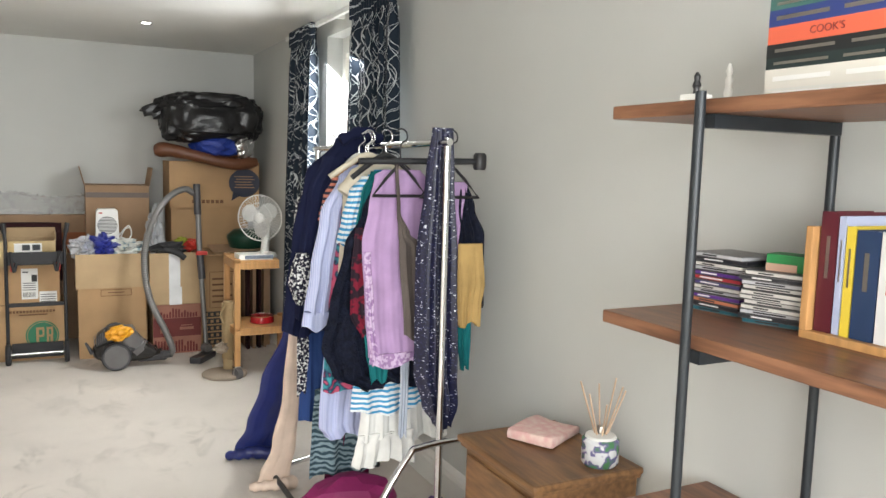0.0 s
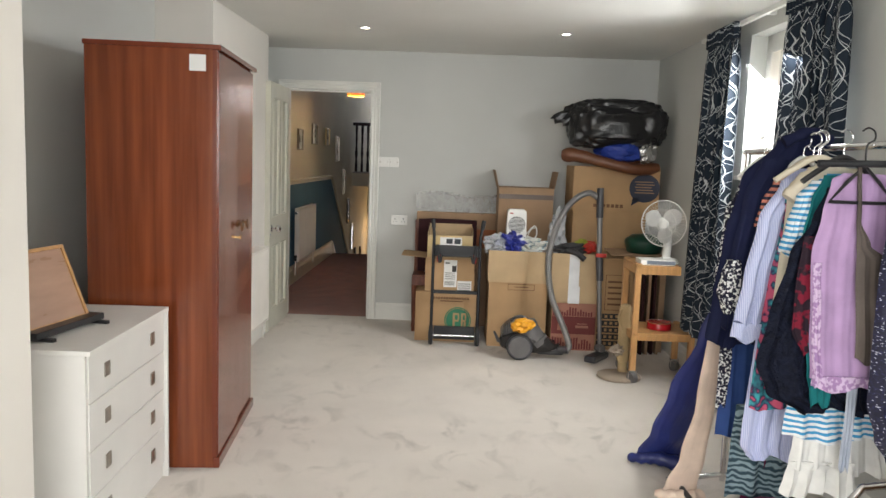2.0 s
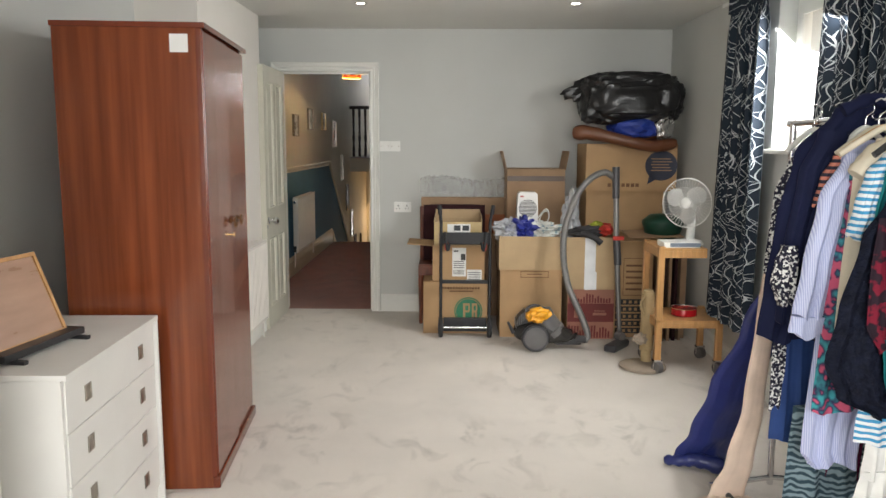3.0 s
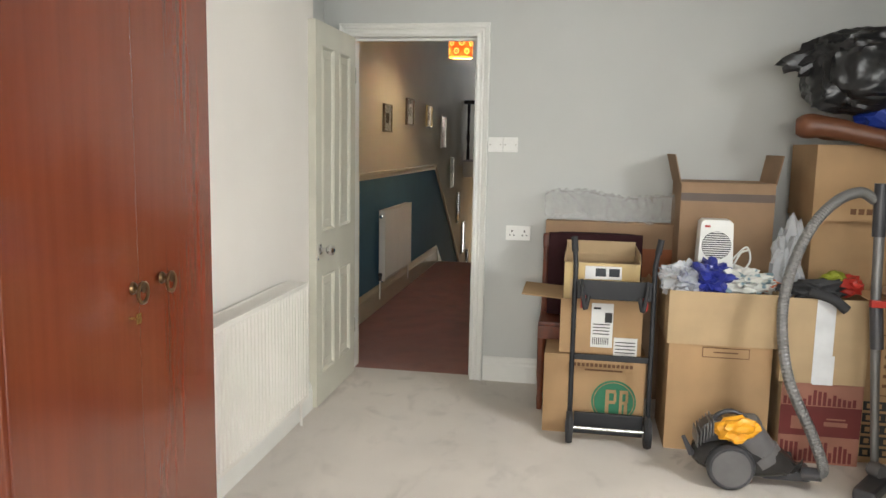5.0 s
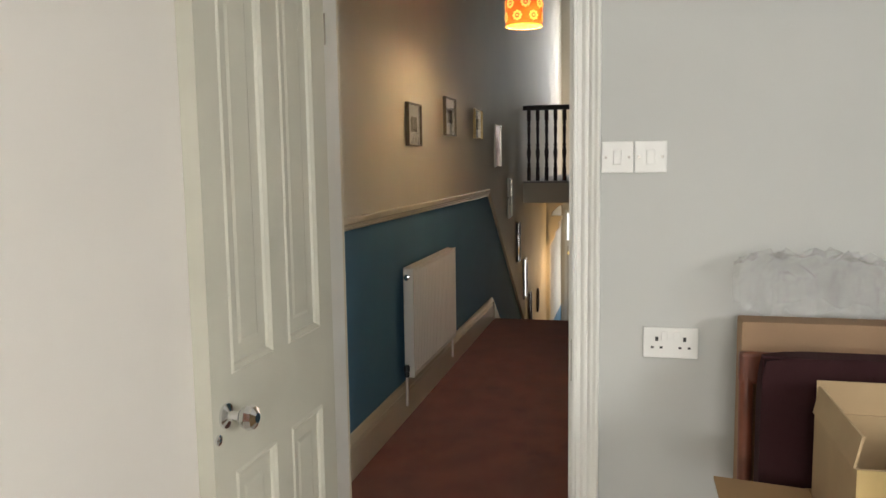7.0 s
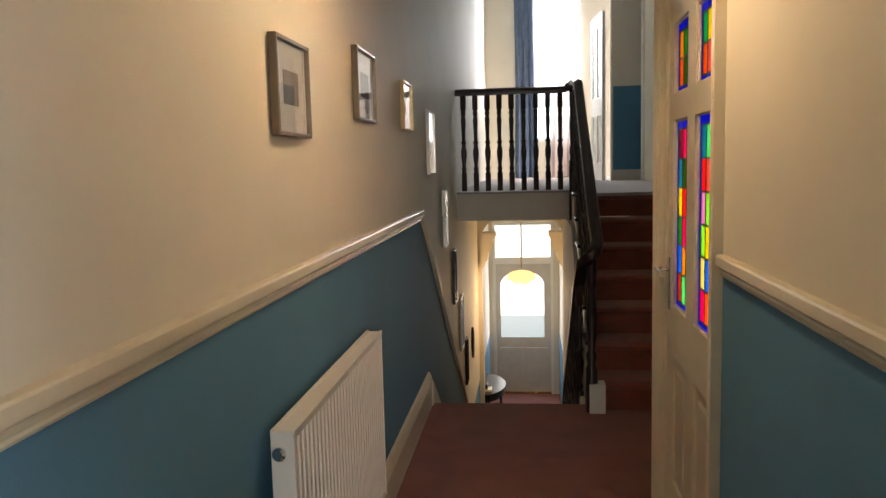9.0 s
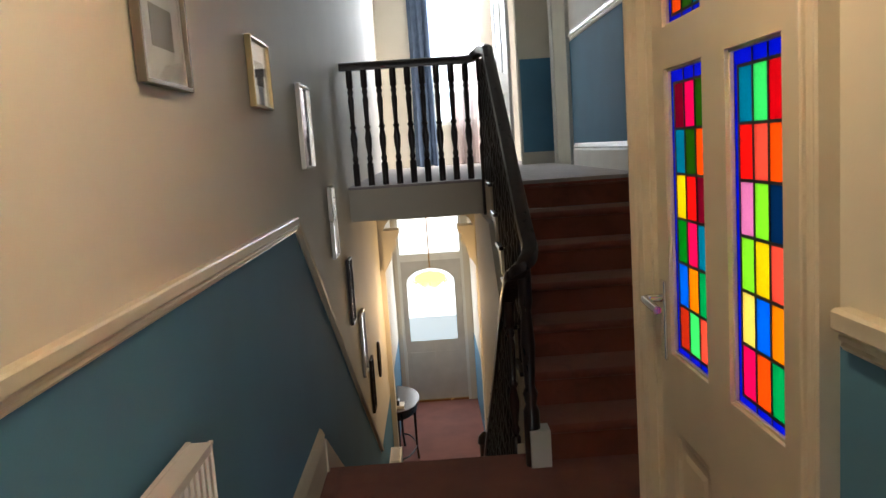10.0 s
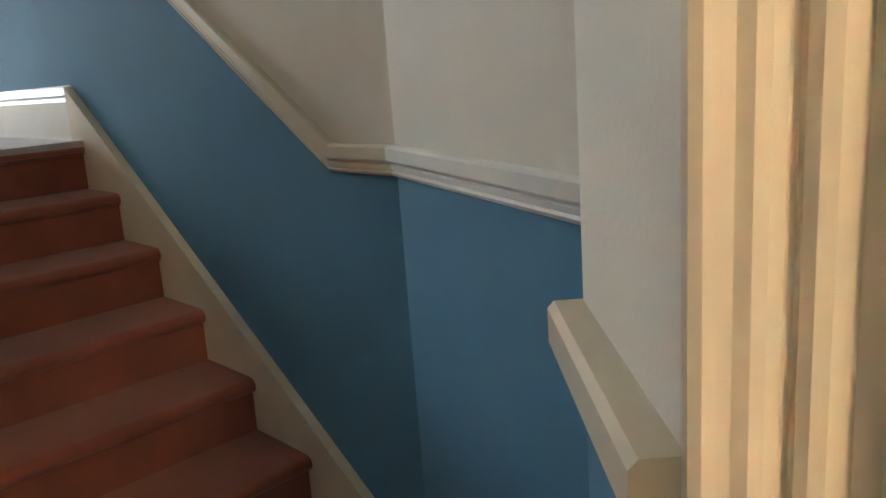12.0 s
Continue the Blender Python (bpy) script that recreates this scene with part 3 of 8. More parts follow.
C = dict(
    navy=cloth("navy_wool", (0.010, 0.013, 0.040)), black=mat("black_ruffled_lace", (0.007, 0.009, 0.020), 0.8, var=0.35, scale=40, bump=0.9, bscale=55, dist=0.012, spec=0.15), lilac=cloth("lilac_jersey", (0.42, 0.28, 0.48)),
    sky=band_mat("pale_blue_pinstripe", (0.40, 0.45, 0.72), (0.62, 0.66, 0.86), 62, "X"), stripe=band_mat("blue_white_stripes", (0.05, 0.30, 0.55), (0.75, 0.78, 0.80), 16, "Z", 1.6, 0.45),
    floral=spot_mat("black_white_floral", (0.015, 0.015, 0.03), (0.72, 0.72, 0.70), 95, 0.55), red_lace=spot_mat("dark_red_lace", (0.02, 0.012, 0.02), (0.18, 0.012, 0.03), 30, 0.5),
    teal=cloth("teal_jersey", (0.01, 0.16, 0.17)), taupe=cloth("taupe_jersey", (0.12, 0.10, 0.09)), cream=cloth("cream_satin", (0.70, 0.55, 0.45), 0.4), satin=cloth("royal_blue_satin", (0.018, 0.028, 0.145), 0.32),
    white=cloth("white_cotton", (0.74, 0.74, 0.72)), tan=cloth("tan_suede", (0.45, 0.30, 0.12)), print=spot_mat("pink_teal_print", (0.03, 0.03, 0.09), (0.55, 0.10, 0.18), 28, 0.55, c=(0.05, 0.35, 0.40)),
    leaf=band_mat("teal_ikat", (0.03, 0.06, 0.08), (0.22, 0.30, 0.33), 14, "Z", 6.0, 0.5, soft=0.2), wine=cloth("wine_velvet", (0.10, 0.008, 0.04)), blue=cloth("mid_blue_cotton", (0.025, 0.055, 0.17)),
    coral=band_mat("coral_stripe", (0.60, 0.22, 0.16), (0.03, 0.03, 0.05), 14, "Z"), ivory=cloth("ivory_cotton", (0.62, 0.56, 0.45)),
    sequin=sequin_mat("navy_sequins", (0.008, 0.009, 0.030), (0.80, 0.82, 0.88)),
    lilac_lace=spot_mat("lilac_lace", (0.36, 0.22, 0.42), (0.60, 0.46, 0.64), 70, 0.5), grey_ribbon=cloth("pale_grey_ribbon", (0.38, 0.42, 0.50)),
    curtain=swirl_mat("navy_curtain_with_silver_swirls", (0.012, 0.020, 0.032), (0.50, 0.53, 0.54)),
    maroon=cloth("dark_brown_velour", (0.035, 0.012, 0.014)), pink=spot_mat("pink_towelling", (0.70, 0.42, 0.40), (0.76, 0.58, 0.52), 40, 0.5, 0.15),
    shell=cloth("brown_leather", (0.14, 0.05, 0.022), 0.4), royal=cloth("royal_blue_nylon", (0.01, 0.035, 0.26), 0.5), green=mat("dark_green_plastic", (0.005, 0.05, 0.03), 0.35),
    blue_bag=mat("blue_plastic_bag", (0.02, 0.03, 0.22), 0.3, bump=0.6, bscale=25, dist=0.02), red_pot=mat("red_enamel", (0.38, 0.01, 0.015), 0.2, bump=0.0), sisal=mat("sisal_rope", (0.48, 0.36, 0.2), 0.9, bump=0.4, bscale=200),
    plush=mat("beige_plush", (0.33, 0.27, 0.21), 0.95, bump=0.6, bscale=200), wrap=film("bubble_wrap", (0.88, 0.90, 0.92), 0.16), frost=film("clear_plastic_bag", (0.75, 0.78, 0.82), 0.45),
    tape=mat("white_tape", (0.70, 0.71, 0.72), 0.4, bump=0.1), brown_tape=mat("dark_brown_tape", (0.09, 0.055, 0.035), 0.4, bump=0.0), maroon_box=mat("printed_maroon_card", (0.16, 0.025, 0.022), 0.6, bump=0.05), pinkish=mat("printed_tan_on_maroon", (0.36, 0.16, 0.11), 0.7, bump=0.0),
    brown_chair=mat("reddish_chair_wood", (0.16, 0.045, 0.022), 0.35, var=0.3, scale=8, stretch=(5, 5, 1)), rubber=mat("black_rubber", (0.025, 0.025, 0.027), 0.7, bump=0.1), red_plastic=mat("red_plastic", (0.45, 0.03, 0.02), 0.4, bump=0.0),
    hose=mat("silver_hose", (0.22, 0.215, 0.21), 0.38, 0.5, bump=0.0), smoke=mat("smoked_plastic", (0.028, 0.026, 0.025), 0.25, bump=0.0), ash=mat("pale_wood_board", (0.45, 0.28, 0.2), 0.3, var=0.1, scale=4, stretch=(1, 1, 5)),
)


def grid_cloth(rows, n, fold, thick, seed, bm=None):
    """A hanging cloth: rows of (z, x0, x1, y) joined into a folded shell with front and back."""
    bm = bm or bmesh.new()
    rnd = random.Random(seed)
    ph, fr = rnd.uniform(0, 6), rnd.uniform(2.5, 4.5)
    sheets = []
    for side in (-1, 1):
        sheet = []
        for i, (z, x0, x1, y) in enumerate(rows):
            k = i / (len(rows) - 1)
            line = []
            for j in range(n + 1):
                u = j / n
                d = fold * k**0.7 * (math.sin(2 * math.pi * fr * u + ph + 0.5 * math.sin(3 * k + ph)) + 0.35 * math.sin(2 * math.pi * 2.3 * fr * u + 2 * ph))
                edge = (1 - (2 * u - 1) ** 4) ** 0.5 if 0 < u < 1 else 0.0
                line.append(bm.verts.new((x0 + (x1 - x0) * u, y + d + side * thick * edge, z + 0.012 * k * math.sin(9 * u + ph))))
            sheet.append(line)
        sheets.append(sheet)
    f, b = sheets
    m = len(rows)
    for s, sheet in ((0, f), (1, b)):
        for i in range(m - 1):
            for j in range(n):
                q = (sheet[i][j], sheet[i][j + 1], sheet[i + 1][j + 1], sheet[i + 1][j])
                bm.faces.new(q if s else tuple(reversed(q)))
    for i in range(m - 1):
        bm.faces.new((f[i][0], b[i][0], b[i + 1][0], f[i + 1][0]))
        bm.faces.new((b[i][n], f[i][n], f[i + 1][n], b[i + 1][n]))
    for j in range(n):
        bm.faces.new((f[m - 1][j], b[m - 1][j], b[m - 1][j + 1], f[m - 1][j + 1]))
        bm.faces.new((b[0][j], f[0][j], f[0][j + 1], b[0][j + 1]))
    bmesh.ops.recalc_face_normals(bm, faces=bm.faces)
    return bm


def rows_between(keys, n):
    """Rows interpolated smoothly between key rows (z, x0, x1, y)."""
    out = []
    for i in range(len(keys) - 1):
        for k in range(n):
            t = k / n
            s = t * t * (3 - 2 * t)
            out.append(tuple(a + (b - a) * (t if c == 0 else s) for c, (a, b) in enumerate(zip(keys[i], keys[i + 1]))))
    return out + [keys[-1]]


def lettering(text, size, m, material, parent, name="lettering"):
    cu = bpy.data.curves.new(name, "FONT")
    cu.body, cu.size, cu.align_x, cu.align_y, cu.extrude = text, size, "CENTER", "CENTER", 0.0004
    tmp = bpy.data.objects.new(name, cu)
    me = bpy.data.meshes.new_from_object(tmp)
    bpy.data.objects.remove(tmp)
    me.materials.append(material)
    ob = part(name, me, None, parent)
    ob.matrix_local = m
    return ob


# ---- door and its frame ----
ARCH = [(0.0, 0.0), (0.0, 0.018), (0.003, 0.0215), (0.008, 0.022), (0.012, 0.020), (0.014, 0.015), (0.024, 0.013), (0.027, 0.0155), (0.030, 0.0185), (0.035, 0.0205), (0.040, 0.0195), (0.043, 0.0165), (0.046, 0.0175), (0.049, 0.0225), (0.053, 0.0255), (0.059, 0.026), (0.063, 0.0285), (0.067, 0.0315), (0.072, 0.032), (0.076, 0.029), (0.076, 0.0)]


def architrave(parent, a0, a1, h, plane, axis, sign, material, z0=0.0):
    """A moulded surround of three lengths: along axis 'x' or 'y' from a0 to a1, on the plane, standing out by sign."""
    def at(u, v, o):
        return (u, plane + sign * o, v) if axis == "x" else (plane + sign * o, u, v)
    for name, pts in (("jamb_moulding", lambda i, o: [at(a0 - i, z0, o), at(a0 - i, h + i, o)]), ("jamb_moulding", lambda i, o: [at(a1 + i, z0, o), at(a1 + i, h + i, o)]), ("head_moulding", lambda i, o: [at(a0 - i, h + i, o), at(a1 + i, h + i, o)])):
        bm = bmesh.new()
        lines = [[bm.verts.new(q) for q in pts(i, o)] for i, o in ARCH]
        for p, q in zip(lines, lines[1:] + lines[:1]):
            bm.faces.new((p[0], p[1], q[1], q[0]))
        bm.faces.new([p[0] for p in lines])
        bm.faces.new([p[1] for p in reversed(lines)])
        bmesh.ops.recalc_face_normals(bm, faces=bm.faces)
        part(name, bm, material, parent)


df = thing("door_frame", pose(0, 0, 0), "white gloss moulded door frame with fluted architraves", "door frame", kind="structure")
architrave(df, DX0, DX1, DH, YF, "x", -1, M["gloss_white"])
architrave(df, DX0, DX1, DH, YF + 0.14, "x", 1, M["gloss_cream"])
part("lining", boxes([(DX0 - 0.02, DX0, YF, YF + 0.14, 0, DH), (DX1, DX1 + 0.02, YF, YF + 0.14, 0, DH), (DX0 - 0.02, DX1 + 0.02, YF, YF + 0.14, DH, DH + 0.02)]), M["gloss_white"], df)
part("stop_bead", boxes([(DX1 - 0.014, DX1, YF + 0.05, YF + 0.085, 0, DH - 0.014), (DX0, DX1, YF + 0.05, YF + 0.085, DH - 0.014, DH)]), M["gloss_white"], df)
part("strike_plate", box(DX1 - 0.004, DX1, YF - 0.002, YF + 0.03, 0.78, 0.90), M["nickel"], df)


def panelled(w, h, t, panels, material, parent, mould=0.016):
    """A door leaf in the x-z plane, hinge at x=0, with sunk panels on both faces. panels: (x0, x1, z0, z1)."""
    xs = sorted({0, w} | {v for p in panels for v in p[:2]})
    zs = sorted({0, h} | {v for p in panels for v in p[2:]})
    solid, sunk = [], []
    for x0, x1 in zip(xs, xs[1:]):
        for z0, z1 in zip(zs, zs[1:]):
            cx, cz = (x0 + x1) / 2, (z0 + z1) / 2
            if not any(p[0] < cx < p[1] and p[2] < cz < p[3] for p in panels):
                solid.append((x0, x1, -t / 2, t / 2, z0, z1))
    bm = bmesh.new()
    for r in solid:
        bm_box(bm, *r)
    bmesh.ops.remove_doubles(bm, verts=bm.verts, dist=1e-5)
    inner = {}
    for f in bm.faces:
        key = tuple(sorted(v.index for v in f.verts))
    leaf = part("leaf_frame", bm, material, parent)
    for x0, x1, z0, z1 in panels:
        for s in (-1, 1):
            b2 = bmesh.new()
            rings = []
            for d, o in ((0, t / 2), (0.006, t / 2 + 0.004), (mould, t / 2 - 0.004), (mould + 0.003, t / 2 - 0.011), (mould + 0.04, t / 2 - 0.011), (mould + 0.05, t / 2 - 0.008)):
                rings.append([b2.verts.new((x, s * o, z)) for x, z in ((x0 + d, z0 + d), (x1 - d, z0 + d), (x1 - d, z1 - d), (x0 + d, z1 - d))])
            for a, b in zip(rings, rings[1:]):
                for k in range(4):
                    b2.faces.new((a[k], a[(k + 1) % 4], b[(k + 1) % 4], b[k]))
            b2.faces.new(rings[-1])
            bmesh.ops.recalc_face_normals(b2, faces=b2.faces)
            part("panel", b2, material, parent)
    return leaf


door = thing("door_1", pose(DX0 + 0.006, YF - 0.03, 0.008, 0, 0, -90), "off-white four-panel door standing open, glass knob", "door", kind="structure")
panelled(0.70, 2.015, 0.04, [(0.10, 0.31, 0.16, 0.70), (0.40, 0.61, 0.16, 0.70), (0.10, 0.31, 0.93, 1.90), (0.40, 0.61, 0.93, 1.90)], M["door_paint"], door)
knob = part("door_knob", moved(lathe([(0.028, 0), (0.028, 0.006), (0.012, 0.012), (0.010, 0.035), (0.018, 0.040)], 20), pose(0.645, 0.02, 0.845, -90)), M["chrome"], door, "chrome rose and spindle", smooth=True)
part("glass_ball", moved(lathe([(0.010, 0.036), (0.024, 0.045), (0.030, 0.058), (0.026, 0.072), (0.012, 0.080)], 10), pose(0.645, 0.02, 0.845, -90)), M["chrome"], knob, "cut glass knob")
part("escutcheon", moved(lathe([(0.012, 0), (0.012, 0.004), (0.004, 0.006)], 14), pose(0.68, 0.02, 0.80, -90)), M["chrome"], door)
part("door_knob", moved(lathe([(0.028, 0), (0.028, 0.006), (0.012, 0.012), (0.010, 0.035), (0.026, 0.045), (0.030, 0.058), (0.012, 0.080)], 16), pose(0.645, -0.02, 0.845, 90)), M["chrome"], door, smooth=True)
for z in (0.25, 1.75):
    part("hinge", box(-0.004, 0.0, -0.022, 0.024, z, z + 0.09), M["nickel"], door)

# ---- switches, socket, downlights ----
for i, x in enumerate((0.681, 0.769)):
    sw = thing("light_switch", pose(x, YF, 1.418), "white plastic light switch plate on the wall", "light switch", "switches by the door")
    part("plate", box(-0.043, 0.043, -0.009, 0, -0.043, 0.043, 0.003), M["white_plastic"], sw)
    part("rocker", box(-0.011, 0.011, -0.013, -0.009, -0.020, 0.020, 0.002), M["white_plastic"], sw)
    for sx in (-0.031, 0.031):
        part("screw", moved(lathe([(0.004, 0), (0.003, 0.0015)], 8), pose(sx, -0.009, 0, 90)), M["nickel"], sw)
so = thing("wall_socket", pose(0.83, YF, 0.905), "white double power socket on the wall", "power socket")
part("plate", box(-0.073, 0.073, -0.010, 0, -0.043, 0.043, 0.003), M["white_plastic"], so)
for sx in (-0.037, 0.037):
    part("rocker", box(sx * 0.45 - 0.008, sx * 0.45 + 0.008, -0.014, -0.010, 0.008, 0.032, 0.001), M["white_plastic"], so)
    part("pin_holes", boxes([(sx - 0.004, sx + 0.004, -0.0106, -0.0099, 0.005, 0.017), (sx - 0.016, sx - 0.008, -0.0106, -0.0099, -0.016, -0.010), (sx + 0.008, sx + 0.016, -0.0106, -0.0099, -0.016, -0.010)]), M["ink"], so)
bulb = glow("halogen_bulb", (1, 0.93, 0.82), 40)
dl = thing("downlight", pose(0.63, 6.17, CEIL), "small recessed chrome ceiling downlight, lit", "downlight", "bedroom downlights")
part("bezel", lathe([(0.030, 0), (0.042, -0.001), (0.043, -0.005), (0.030, -0.006), (0.029, 0.0)], 28), M["chrome"], dl, smooth=True)
part("lens", lathe([(0.027, -0.001), (0.027, -0.004), (0.001, -0.005)], 20), bulb, dl)
for x, y in ((2.07, 6.16), (0.57, 5.06), (2.10, 4.76), (0.57, 3.0), (2.1, 3.0), (0.9, 1.0), (2.1, 1.0)):
    copy_thing(dl, pose(x, y, CEIL))


# ---- radiators ----
def radiator(m, length, height, label, d=0.10):
    r = thing("radiator", m, label, "radiator")
    z0 = 0.15 if height > 0.5 else 0.12
    for y0 in ((0.035, 0.035 + d - 0.022) if d > 0.06 else (0.035 + d - 0.022,)):
        bm = bmesh.new()
        n = int(length / 0.034)
        w = length / n
        pts = []
        for i in range(n):
            for f, o in ((0.0, 0.0), (0.25, 0.0), (0.40, 0.010), (0.85, 0.010)):
                pts.append((i * w + f * w, o))
        pts.append((length, 0.0))
        front = [(x, y0 + 0.010 + o) for x, o in pts]
        back = [(length, y0), (0, y0)]
        prism(front + back, "z", z0 + 0.02, z0 + height - 0.02, bm)
        part("panel", bm, M["radiator"], r)
        for ra, rb in ((z0, z0 + 0.022), (z0 + height - 0.022, z0 + height - 0.004)):
            part("panel_rim", box(0, length, y0, y0 + 0.020, ra, rb, 0.004), M["radiator"], r)
    for xa in (-0.006, length):
        part("end_cover", box(xa, xa + 0.006, 0.03, 0.035 + d, z0, z0 + height, 0.002), M["radiator"], r)
    bm = boxes([(-0.006, length + 0.006, 0.030, 0.040, z0 + height - 0.004, z0 + height + 0.003), (-0.006, length + 0.006, 0.028 + d, 0.037 + d, z0 + height - 0.004, z0 + height + 0.003)])
    if d > 0.06:
        for i in range(int(length / 0.016)):
            bm_box(bm, i * 0.016, i * 0.016 + 0.007, 0.038, 0.030 + d, z0 + height - 0.002, z0 + height + 0.001)
    else:
        bm_box(bm, 0, length, 0.040, 0.028 + d, z0 + height - 0.006, z0 + height)
    part("top_grille", bm, M["radiator"], r)
    for xa in (0.15, length - 0.18):
        part("bracket", box(xa, xa + 0.03, 0, 0.035, z0 + 0.1, z0 + height - 0.1), M["radiator"], r)
    for x in (-0.035, length + 0.035):
        part("pipe", tube([(x, 0.015 + d * 0.7, 0), (x, 0.015 + d * 0.7, z0 + 0.02)], 0.0075), M["radiator"], r, smooth=True)
        v = part("valve", lathe([(0.012, 0), (0.014, 0.02), (0.010, 0.03), (0.016, 0.032), (0.016, 0.06), (0.012, 0.065)], 14, at=(x, 0.015 + d * 0.7, z0 + 0.01)), M["black_plastic"] if x > 0 else M["chrome"], r, smooth=True)
        part("tail", tube([(x, 0.015 + d * 0.7, z0 + 0.035), (0 if x < 0 else length, 0.015 + d * 0.7, z0 + 0.035)], 0.009), M["chrome"], v, smooth=True)
    part("bleed_plug", moved(lathe([(0.016, 0), (0.016, 0.006), (0.008, 0.008)], 14), pose(length + 0.006, 0.02 + d * 0.6, z0 + height - 0.05, 0, 90)), M["chrome"], r)
    return r


radiator(pose(XL, 6.25, 0.045, 0, 0, -90), 1.06, 0.565, "white ribbed double panel radiator under the pale wall")
radiator(pose(HL, 10.14, 0.10, 0, 0, -90), 1.02, 0.60, "white ribbed panel radiator on the teal wall", 0.05)

# ---- wardrobe ----
BRONZE = mat("aged_bronze", (0.20, 0.12, 0.06), 0.3, 0.9, var=0.2, scale=20, bump=0.05)
wd = thing("wardrobe", pose(0.268, 3.915, 0, 0, 0, 5.0), "red-brown mahogany two-door wardrobe with brass ring handles", "wardrobe")
WW, WD, WH = 0.90, 0.57, 1.915
part("side_panel", box(-WD, -0.022, 0, 0.02, 0.0, WH - 0.02, 0.002), M["mahogany_side"], wd, "warm brown veneered side")
part("side_panel", box(-WD, -0.022, WW - 0.02, WW, 0.0, WH - 0.02, 0.002), M["mahogany_side"], wd)
part("back_panel", box(-WD, -WD + 0.008, 0.02, WW - 0.02, 0.05, WH - 0.02), M["mahogany_side"], wd)
part("top_panel", box(-WD - 0.005, 0.012, -0.008, WW + 0.008, WH - 0.022, WH, 0.004), M["mahogany"], wd)
part("plinth", box(-WD + 0.02, -0.012, 0.02, WW - 0.02, 0, 0.07), M["mahogany"], wd)
part("plinth_moulding", box(-0.022, 0.008, -0.004, WW + 0.004, 0.0, 0.05, 0.006), M["mahogany"], wd)
part("front_stile", box(-0.03, -0.004, 0.0, 0.03, 0.05, WH - 0.022, 0.003), M["mahogany"], wd)
for y0, y1, hy in ((0.012, 0.465, 0.434), (0.470, WW - 0.006, 0.572)):
    dr = part("door", box(-0.020, 0.0 if y0 < 0.1 else -0.006, y0, y1, 0.055, WH - 0.03, 0.003), M["mahogany"], wd, "glossy dark red-brown wardrobe door")
    h = part("handle", moved(lathe([(0.014, 0), (0.012, 0.006), (0.005, 0.010), (0.006, 0.022), (0.010, 0.026)], 12), pose(0.0, hy, 1.095, 0, 90)), BRONZE, dr, smooth=True)
    part("drop_ring", tube([(0.024, hy + 0.022 * math.sin(a), 1.082 - 0.022 * math.cos(a) + 0.004) for a in [2 * math.pi * k / 14 for k in range(14)]], 0.004, 8, closed=True), BRONZE, dr, smooth=True)
part("key", boxes([(0.0, 0.02, 0.415, 0.421, 1.03, 1.036), (0.018, 0.021, 0.408, 0.428, 1.022, 1.044)]), M["brass"], wd)
part("sticker", box(-0.125, -0.055, -0.0015, 0.0, 1.80, 1.87), M["paper"], wd, "small square white paper sticker")

# ---- chest of drawers ----
ch = thing("chest_of_drawers", pose(0.098, 3.02, 0, 0, 0, 2.3), "white laminate chest of four drawers with recessed square handles", "chest of drawers")
CW, CD, CH = 0.80, 0.47, 0.77
part("side_panel", box(-CD, -0.004, 0, 0.018, 0, CH - 0.018, 0.001), M["white_lam"], ch)
part("side_panel", box(-CD, 0.012, CW - 0.018, CW, 0, CH - 0.018, 0.001), M["white_lam"], ch)
part("top_panel", box(-CD, 0.014, 0, CW, CH - 0.018, CH, 0.0015), M["white_lam"], ch)
part("back_panel", box(-CD, -CD + 0.005, 0.018, CW - 0.018, 0.02, CH - 0.018), M["white_lam"], ch)
part("plinth", box(-0.03, -0.012, 0.018, CW - 0.018, 0, 0.065), M["white_lam"], ch)
for k in range(4):
    z0 = 0.07 + k * 0.170
    d = part("drawer_front", box(-0.018, 0.0, 0.021, CW - 0.021, z0, z0 + 0.167, 0.0015), M["white_lam"], ch)
    for y in (0.17, CW - 0.17):
        hd = part("handle", boxes([(0.0, 0.004, y - 0.022, y + 0.022, z0 + 0.060, z0 + 0.064), (0.0, 0.004, y - 0.022, y + 0.022, z0 + 0.108, z0 + 0.112), (0.0, 0.004, y - 0.022, y - 0.018, z0 + 0.064, z0 + 0.108), (0.0, 0.004, y + 0.018, y + 0.022, z0 + 0.064, z0 + 0.108)]), M["nickel"], d, "square nickel cup handle")
        part("cup", box(0.0, 0.0015, y - 0.018, y + 0.018, z0 + 0.064, z0 + 0.108), M["nickel"], hd)
# framed board on an easel base
bd = thing("tilted_board", pose(-0.14, 3.30, CH, 0, 0, 82), "pale wooden framed board resting tilted on a black stand", "display board")
tilt = pose(0, 0, 0.035, -22)
part("board", moved(box(-0.16, 0.16, -0.004, 0.004, 0.0, 0.27, 0.002), tilt), C["ash"], bd, "pale pinkish wooden board")
part("frame", moved(boxes([(-0.172, -0.158, -0.010, 0.008, -0.012, 0.284), (0.158, 0.172, -0.010, 0.008, -0.012, 0.284), (-0.158, 0.158, -0.010, 0.008, 0.270, 0.284), (-0.158, 0.158, -0.010, 0.008, -0.012, 0.0)]), tilt), M["beech"], bd)
part("ledge", box(-0.20, 0.20, -0.06, 0.03, 0.010, 0.035, 0.004), M["black_plastic"], bd)
part("back_rest", moved(box(-0.19, 0.19, 0.010, 0.022, -0.03, 0.16, 0.003), tilt), M["black_plastic"], bd)
for xa in (-0.17, 0.15):
    part("foot", box(xa, xa + 0.02, -0.10, 0.10, 0, 0.012), M["black_plastic"], bd)

